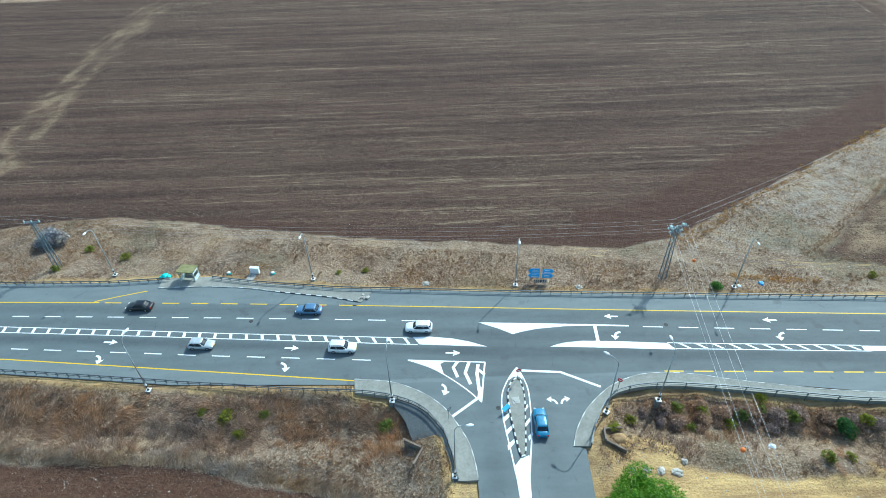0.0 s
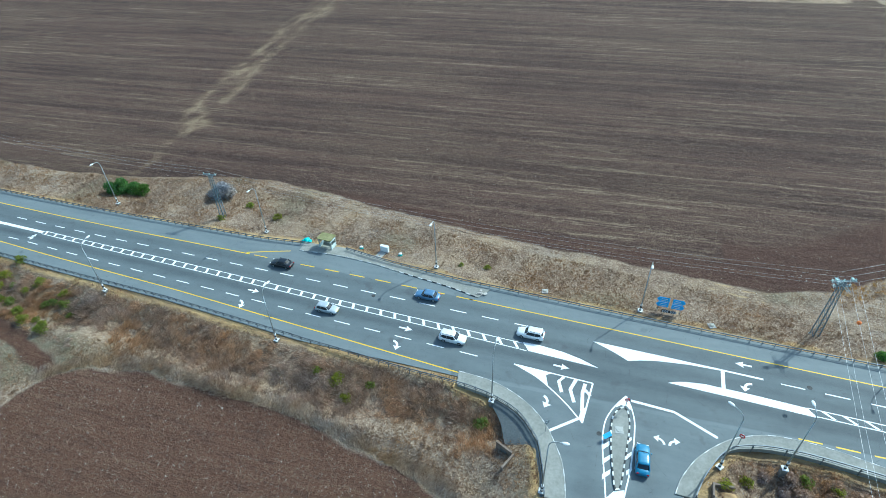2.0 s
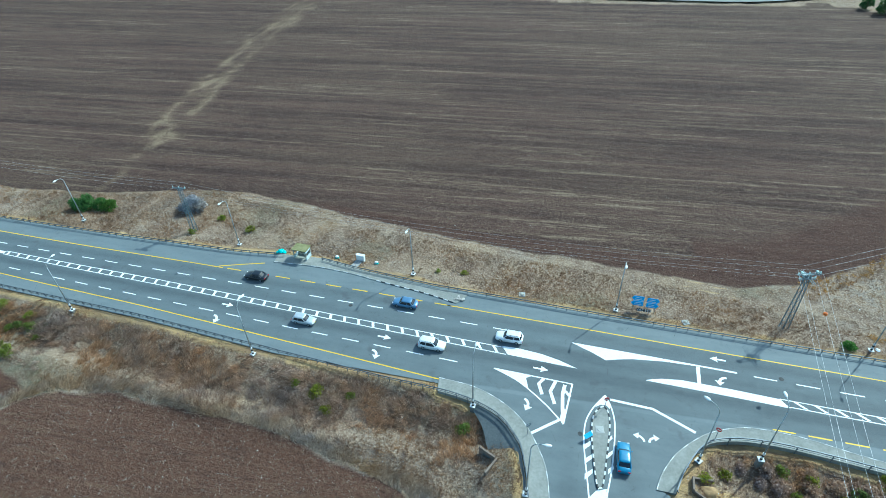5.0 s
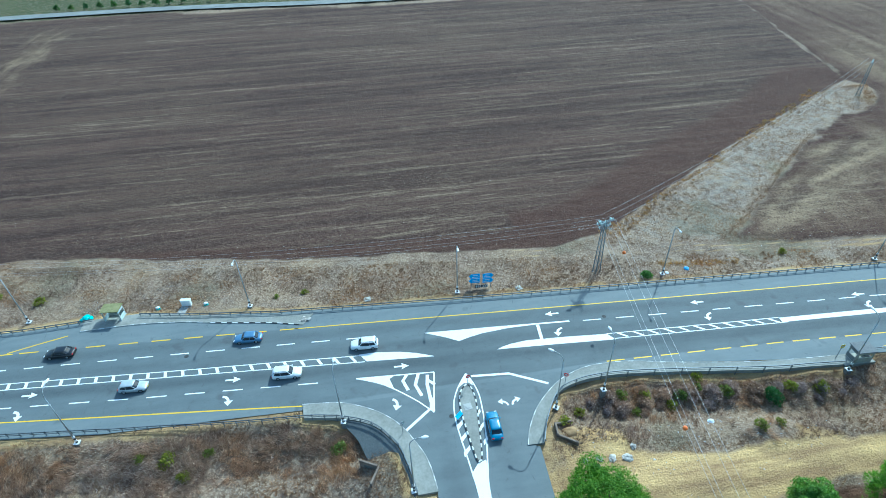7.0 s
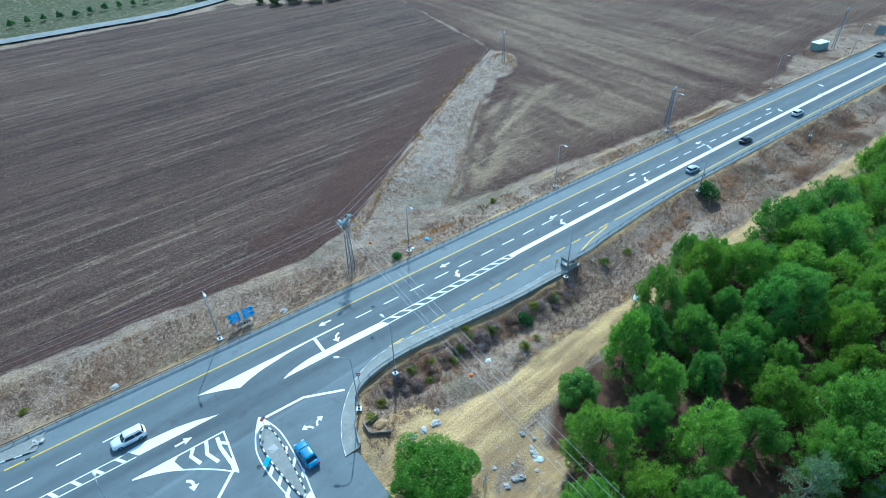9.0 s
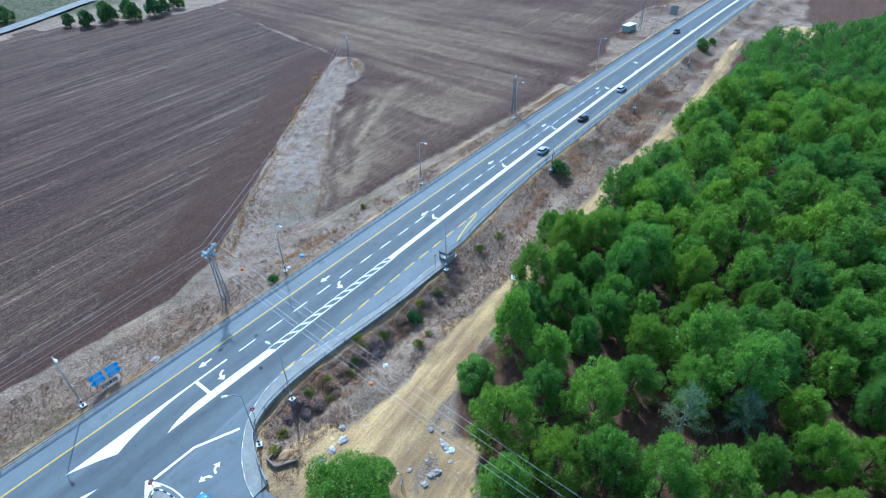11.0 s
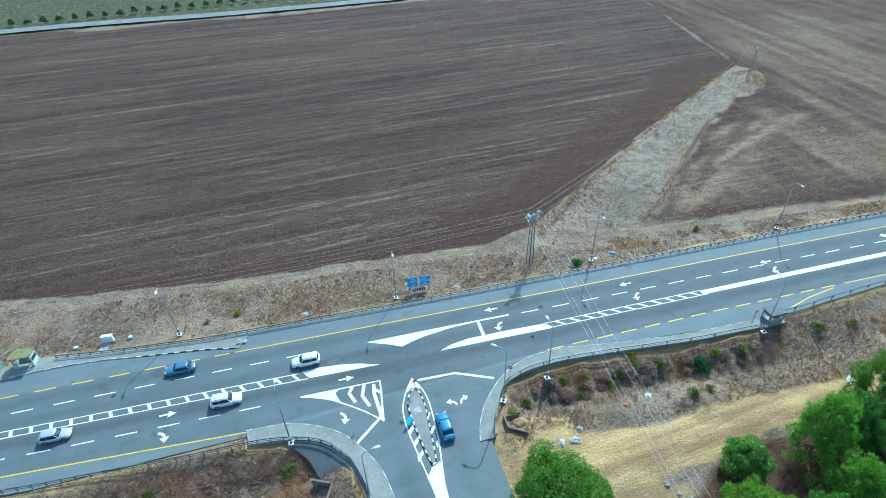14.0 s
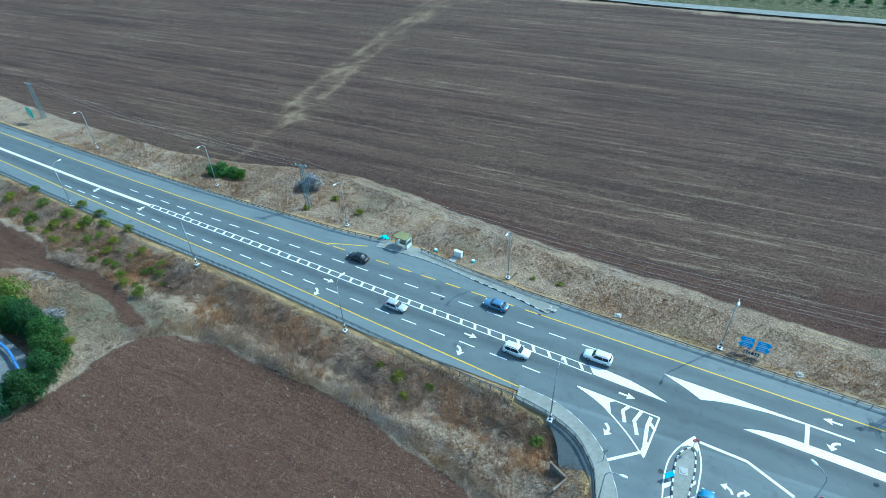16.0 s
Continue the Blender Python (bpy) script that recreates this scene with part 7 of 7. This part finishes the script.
def grass_cover():
    x, y, rng = scattered(560000, -170, 200, 28, 148, lambda x, y, r: (verge(x, y) > 0.25) & ((inside(x, y, GREY_STRIP) < 0) | (r.uniform(0, 1, len(x)) < 0.3)) & (vnoise(x, y, 3.5) + vnoise(x, y, 11) * 0.8 + r.uniform(-0.3, 0.3, len(x)) > -0.12), 3)
    z = relief(x, y)
    C = np.stack([x, y, z - 0.03], -1)
    V = sprays(rng, C, np.tile([0, 0, 0.75], (len(x), 1)), 0.5, 0.07, 3)
    return stuff("dry_grass", V, M_STRAW, "dry straw-coloured grass covering the verges", "grass")


def scrub_cover():
    def keep(x, y, r):
        u = far_edge(x) + OFF_NEAR_SIDE(x)
        d = u - y
        bankside = (d > 2.3) & (d < np.where(x > 66, 8.0, np.where(x < -62, 16.0, 13.5))) & ((x < -6) | (x > 24)) & ((x < 66) | (vnoise(x, y, 6) > 0.02)) & ((x < 20) | (r.uniform(0, 1, len(x)) < 0.4))
        return (verge(x, y) > 0.8) & bankside & (vnoise(x, y, 5) * 0.6 + vnoise(x, y, 1.6) * 0.5 + 0.3 - 0.075 * np.abs(d - 5.6) + r.uniform(-0.2, 0.2, len(x)) > 0.0)
    x, y, rng = scattered(36000, -150, 210, 24, 70, keep, 4)
    n, k = len(x), 46
    d0 = far_edge(x) + OFF_NEAR_SIDE(x) - y
    tall = 0.45 + 0.75 * np.exp(-((d0 - 5.6) / 2.6) ** 2)
    lean = np.stack([vnoise(x, y, 7) * 2.2 + vnoise(x, y, 2) * 1.2, vnoise(x + 70, y, 7) * 2.2 + vnoise(x + 70, y, 2) * 1.2, np.full(n, 0.75)], -1)
    P = np.stack([x, y, relief(x, y) - 0.05], -1)[:, None] + rng.normal(0, 1, (n, k, 3)) * np.array([0.34, 0.34, 0.0]) + np.array([0, 0, 1]) * (tall * rng.uniform(0.2, 1, n))[:, None, None] * rng.uniform(0, 0.5, (n, k, 1))
    out = np.repeat(lean[:, None], k, 1) + rng.normal(0, 0.35, (n, k, 3))
    V = sprays(rng, P.reshape(-1, 3), unit(out.reshape(-1, 3)) * 2.2, 0.85, 0.06, 1)
    return stuff("dry_scrub", V, M_DRY, "dark brown dry scrub thicket covering the bank", "scrub")


def thin_scrub():
    x, y, rng = scattered(62000, -165, 330, 4, 146, lambda x, y, r: (verge(x, y) > 0.6) & (inside(x, y, GREY_STRIP) < r.normal(0, 3, len(x))) & (vnoise(x, y, 7) + 0.8 * vnoise(x, y, 2.2) + r.uniform(-0.2, 0.2, len(x)) > 0.14), 9)
    z = relief(x, y)
    n, k = len(x), 16
    r = rng.uniform(0.2, 0.6, n)
    d = unit(rng.normal(0, 1, (n, k, 3)))
    d[..., 2] = np.abs(d[..., 2])
    P = np.stack([x, y, z], -1)[:, None] + d * (r[:, None, None] * rng.uniform(0.3, 1.0, (n, k, 1)))
    V = sprays(rng, P.reshape(-1, 3), d.reshape(-1, 3) + np.array([0, 0, 0.3]), 0.34, 0.07, 1)
    return stuff("dry_weeds", V, M_WEED, "grey brown dry weeds scattered on the verge", "weeds")


def lumps(n, keep, seed, x0, x1, y0, y1, size, mat, name, label, category, flat=0.6):
    x, y, rng = scattered(n, x0, x1, y0, y1, keep, seed)
    z = relief(x, y)
    m = len(x)
    s = size * rng.lognormal(0, 0.45, (m, 1, 1))
    a = rng.uniform(0, 2 * np.pi, m)
    base = np.stack([np.stack([np.cos(a + o), np.sin(a + o), np.full(m, -0.3)], -1) for o in (0, 2.09, 4.19)], 1) * rng.uniform(0.6, 1.2, (m, 3, 1))
    tip = np.stack([rng.uniform(-0.4, 0.4, m), rng.uniform(-0.4, 0.4, m), rng.uniform(0.5, 1.0, m)], -1)[:, None]
    T = np.stack([np.concatenate([base[:, [i]], base[:, [(i + 1) % 3]], tip], 1) for i in range(3)], 1)
    V = T * s[:, None] * np.array([1, 1, flat]) + np.stack([x, y, z], -1)[:, None, None]
    return stuff(name, V.reshape(-1, 3, 3), mat, label, category)


grass_cover()
scrub_cover()
thin_scrub()
M_CLOD = plain("soil_clods", (0.095, 0.052, 0.036), (0.165, 0.100, 0.068), 0.7, 0.95, local=False)
M_STONE = plain("pale_field_stones", (0.38, 0.34, 0.28), (0.58, 0.54, 0.48), 0.9, 0.9, local=False)
M_LITTER = plain("white_litter", (0.62, 0.66, 0.70), (0.82, 0.84, 0.86), 1.1, 0.6, local=False)
lumps(26000, lambda x, y, r: inside(x, y, FIELD_NEAR) > 0.2, 21, -85, -4, 8, 44, 0.11, M_CLOD, "soil_clods", "brown clods of ploughed soil in the field", "soil")
lumps(15000, lambda x, y, r: inside(x, y, FIELD_NEAR) > 0.2, 22, -85, -4, 8, 44, 0.055, M_STONE, "field_stones", "small pale stones strewn over ploughed soil", "stones")
lumps(26000, lambda x, y, r: (inside(x, y, FIELD_FAR) > 0.2) & (y < 92 + r.exponential(25, len(x))), 23, -150, 130, 84, 190, 0.12, M_CLOD, "soil_clods", "brown clods of ploughed soil beyond the road", "soil")
lumps(24000, lambda x, y, r: ((inside(x, y, FIELD_FAR) > 0.2) | (inside(x, y, FIELD_EAST) > 0.2)) & (y < 90 + r.exponential(30, len(x))), 24, -150, 200, 60, 190, 0.06, M_STONE, "field_stones", "small pale stones and straw on ploughed soil", "stones")
lumps(7000, lambda x, y, r: (verge(x, y) > -3) & (in_roads(x, y) < -0.5) & (inside(x, y, FIELD_NEAR) < 0) & (inside(x, y, FIELD_FAR) < 0) & (r.uniform(0, 1, len(x)) < 0.45), 25, -150, 200, 20, 146, 0.09, M_STONE, "verge_stones", "pale stones and gravel on the verges", "stones")
lumps(2600, lambda x, y, r: (verge(x, y) > -6) & (in_roads(x, y) < -0.4) & (inside(x, y, FIELD_NEAR) < 0) & (inside(x, y, FIELD_FAR) < 0) & (vnoise(x, y, 8) > 0.05) & (r.uniform(0, 1, len(x)) < 0.4), 26, -120, 140, 18, 110, 0.075, M_LITTER, "litter", "scattered white paper and plastic litter", "litter", 0.35)


def fallen_reeds():
    x, y, rng = scattered(26000, -100, 70, 78, 98, lambda x, y, r: (verge(x, y) > 1.0) & (vnoise(x + 30, y, 10) + 0.4 * vnoise(x, y, 3) + np.where(x < -15, 0.12, -0.03) > 0.1), 31)
    C = np.stack([x, y, relief(x, y) + 0.12], -1)
    a = vnoise(x, y, 4) * 9 + rng.normal(0, 0.4, len(x))
    out = np.stack([np.cos(a), np.sin(a), np.full(len(x), 0.12)], -1) * 3.0
    return stuff("fallen_reeds", sprays(rng, C, out, 1.2, 0.045, 1), M_REED, "pale grey fallen reeds matted on the verge", "reeds")


def berm_reeds():
    """Bleached reeds matted on the low bank that bounds the near field."""
    edge = [(-81.5, 38), (-78, 41), (-74, 43), (-63, 44), (-50, 42.4), (-43, 42.4), (-37, 41.8), (-30, 40.4), (-22, 38.5), (-16, 37), (-11, 35)]
    x, y, rng = scattered(60000, -84, -9, 33, 48, lambda x, y, r: (near_line(x, y, edge) < 1.0 + 1.4 * vnoise(x, y, 3) + 0.5 * r.normal(0, 1, len(x))) & (inside(x, y, FIELD_NEAR) < 0.25), 35)
    C = np.stack([x, y, relief(x, y) + 0.05], -1)
    a = 1.3 + vnoise(x, y, 2.5) * 3.5 + rng.normal(0, 0.35, len(x))
    out = np.stack([np.cos(a), np.sin(a), np.full(len(x), 0.35)], -1) * 2.6
    return stuff("berm_reeds", sprays(rng, C, out, 0.9, 0.06, 2), M_REED, "pale matted reeds on the edge of a field", "reeds")


M_REED = leaf_material("bleached_reeds", (0.30, 0.238, 0.188), (0.44, 0.365, 0.295), (0.60, 0.53, 0.45), 0.1, True)
fallen_reeds()
berm_reeds()


def edge_scrub():
    """Brown thistles along the edge between the ploughed field and the pale strip, and round the track."""
    edge = [(46.2, 84.9), (56.4, 90.6), (69.6, 99.9), (82.9, 107.6), (100.3, 119.2), (123.1, 133.2), (142.8, 145.9)]
    x, y, rng = scattered(30000, 40, 150, 68, 150, lambda x, y, r: ((near_line(x, y, edge) < 1.3 + vnoise(x, y, 5) * 2.5) | (near_line(x, y, [(53.5, 74.3), (61, 73.4), (68, 72.5)]) < 0.75 + vnoise(x, y, 1.6))) & (r.uniform(0, 1, len(x)) < np.where((y < 76) & (x < 70), 1.0, 0.3)), 33)
    n, k = len(x), 20
    r = rng.uniform(0.2, 0.6, n)
    d = unit(rng.normal(0, 1, (n, k, 3)))
    d[..., 2] = np.abs(d[..., 2])
    C = np.stack([x, y, relief(x, y)], -1)[:, None] + d * (r[:, None, None] * rng.uniform(0.3, 1.0, (n, k, 1)))
    V = sprays(rng, C.reshape(-1, 3), d.reshape(-1, 3) + np.array([0, 0, 0.3]), 0.35, 0.07, 1)
    return stuff("dry_thistles", V, M_THISTLE, "ochre brown dry thistles along the field edge", "weeds")


M_THISTLE = leaf_material("ochre_thistles", (0.30, 0.175, 0.06), (0.46, 0.285, 0.10), (0.56, 0.40, 0.17), 0.1, True)
edge_scrub()
M_BLUEBIT = plain("coloured_litter", (0.25, 0.42, 0.60), (0.75, 0.76, 0.78), 2.3, 0.6, local=False)
lumps(420, lambda x, y, r: (inside(x, y, DUMP) > -1.0) & (vnoise(x, y, 1.5) > 0.05), 41, 28, 41, 19, 31, 0.075, M_LITTER, "dumped_rubbish", "heap of white rubbish and stones dumped on earth", "litter", 0.5)
lumps(220, lambda x, y, r: (inside(x, y, DUMP) > -1.0) & (vnoise(x, y, 2.0) > 0.0), 42, 28, 41, 19, 31, 0.075, M_BLUEBIT, "dumped_rubbish", "blue and grey rubbish dumped on bare earth", "litter", 0.4)
lumps(500, lambda x, y, r: in_roads(x, y) < -0.5, 43, 21, 62, 34, 44, 0.065, M_BLUEBIT, "scattered_rubbish", "blue and white rubbish scattered below the bank", "litter", 0.4)
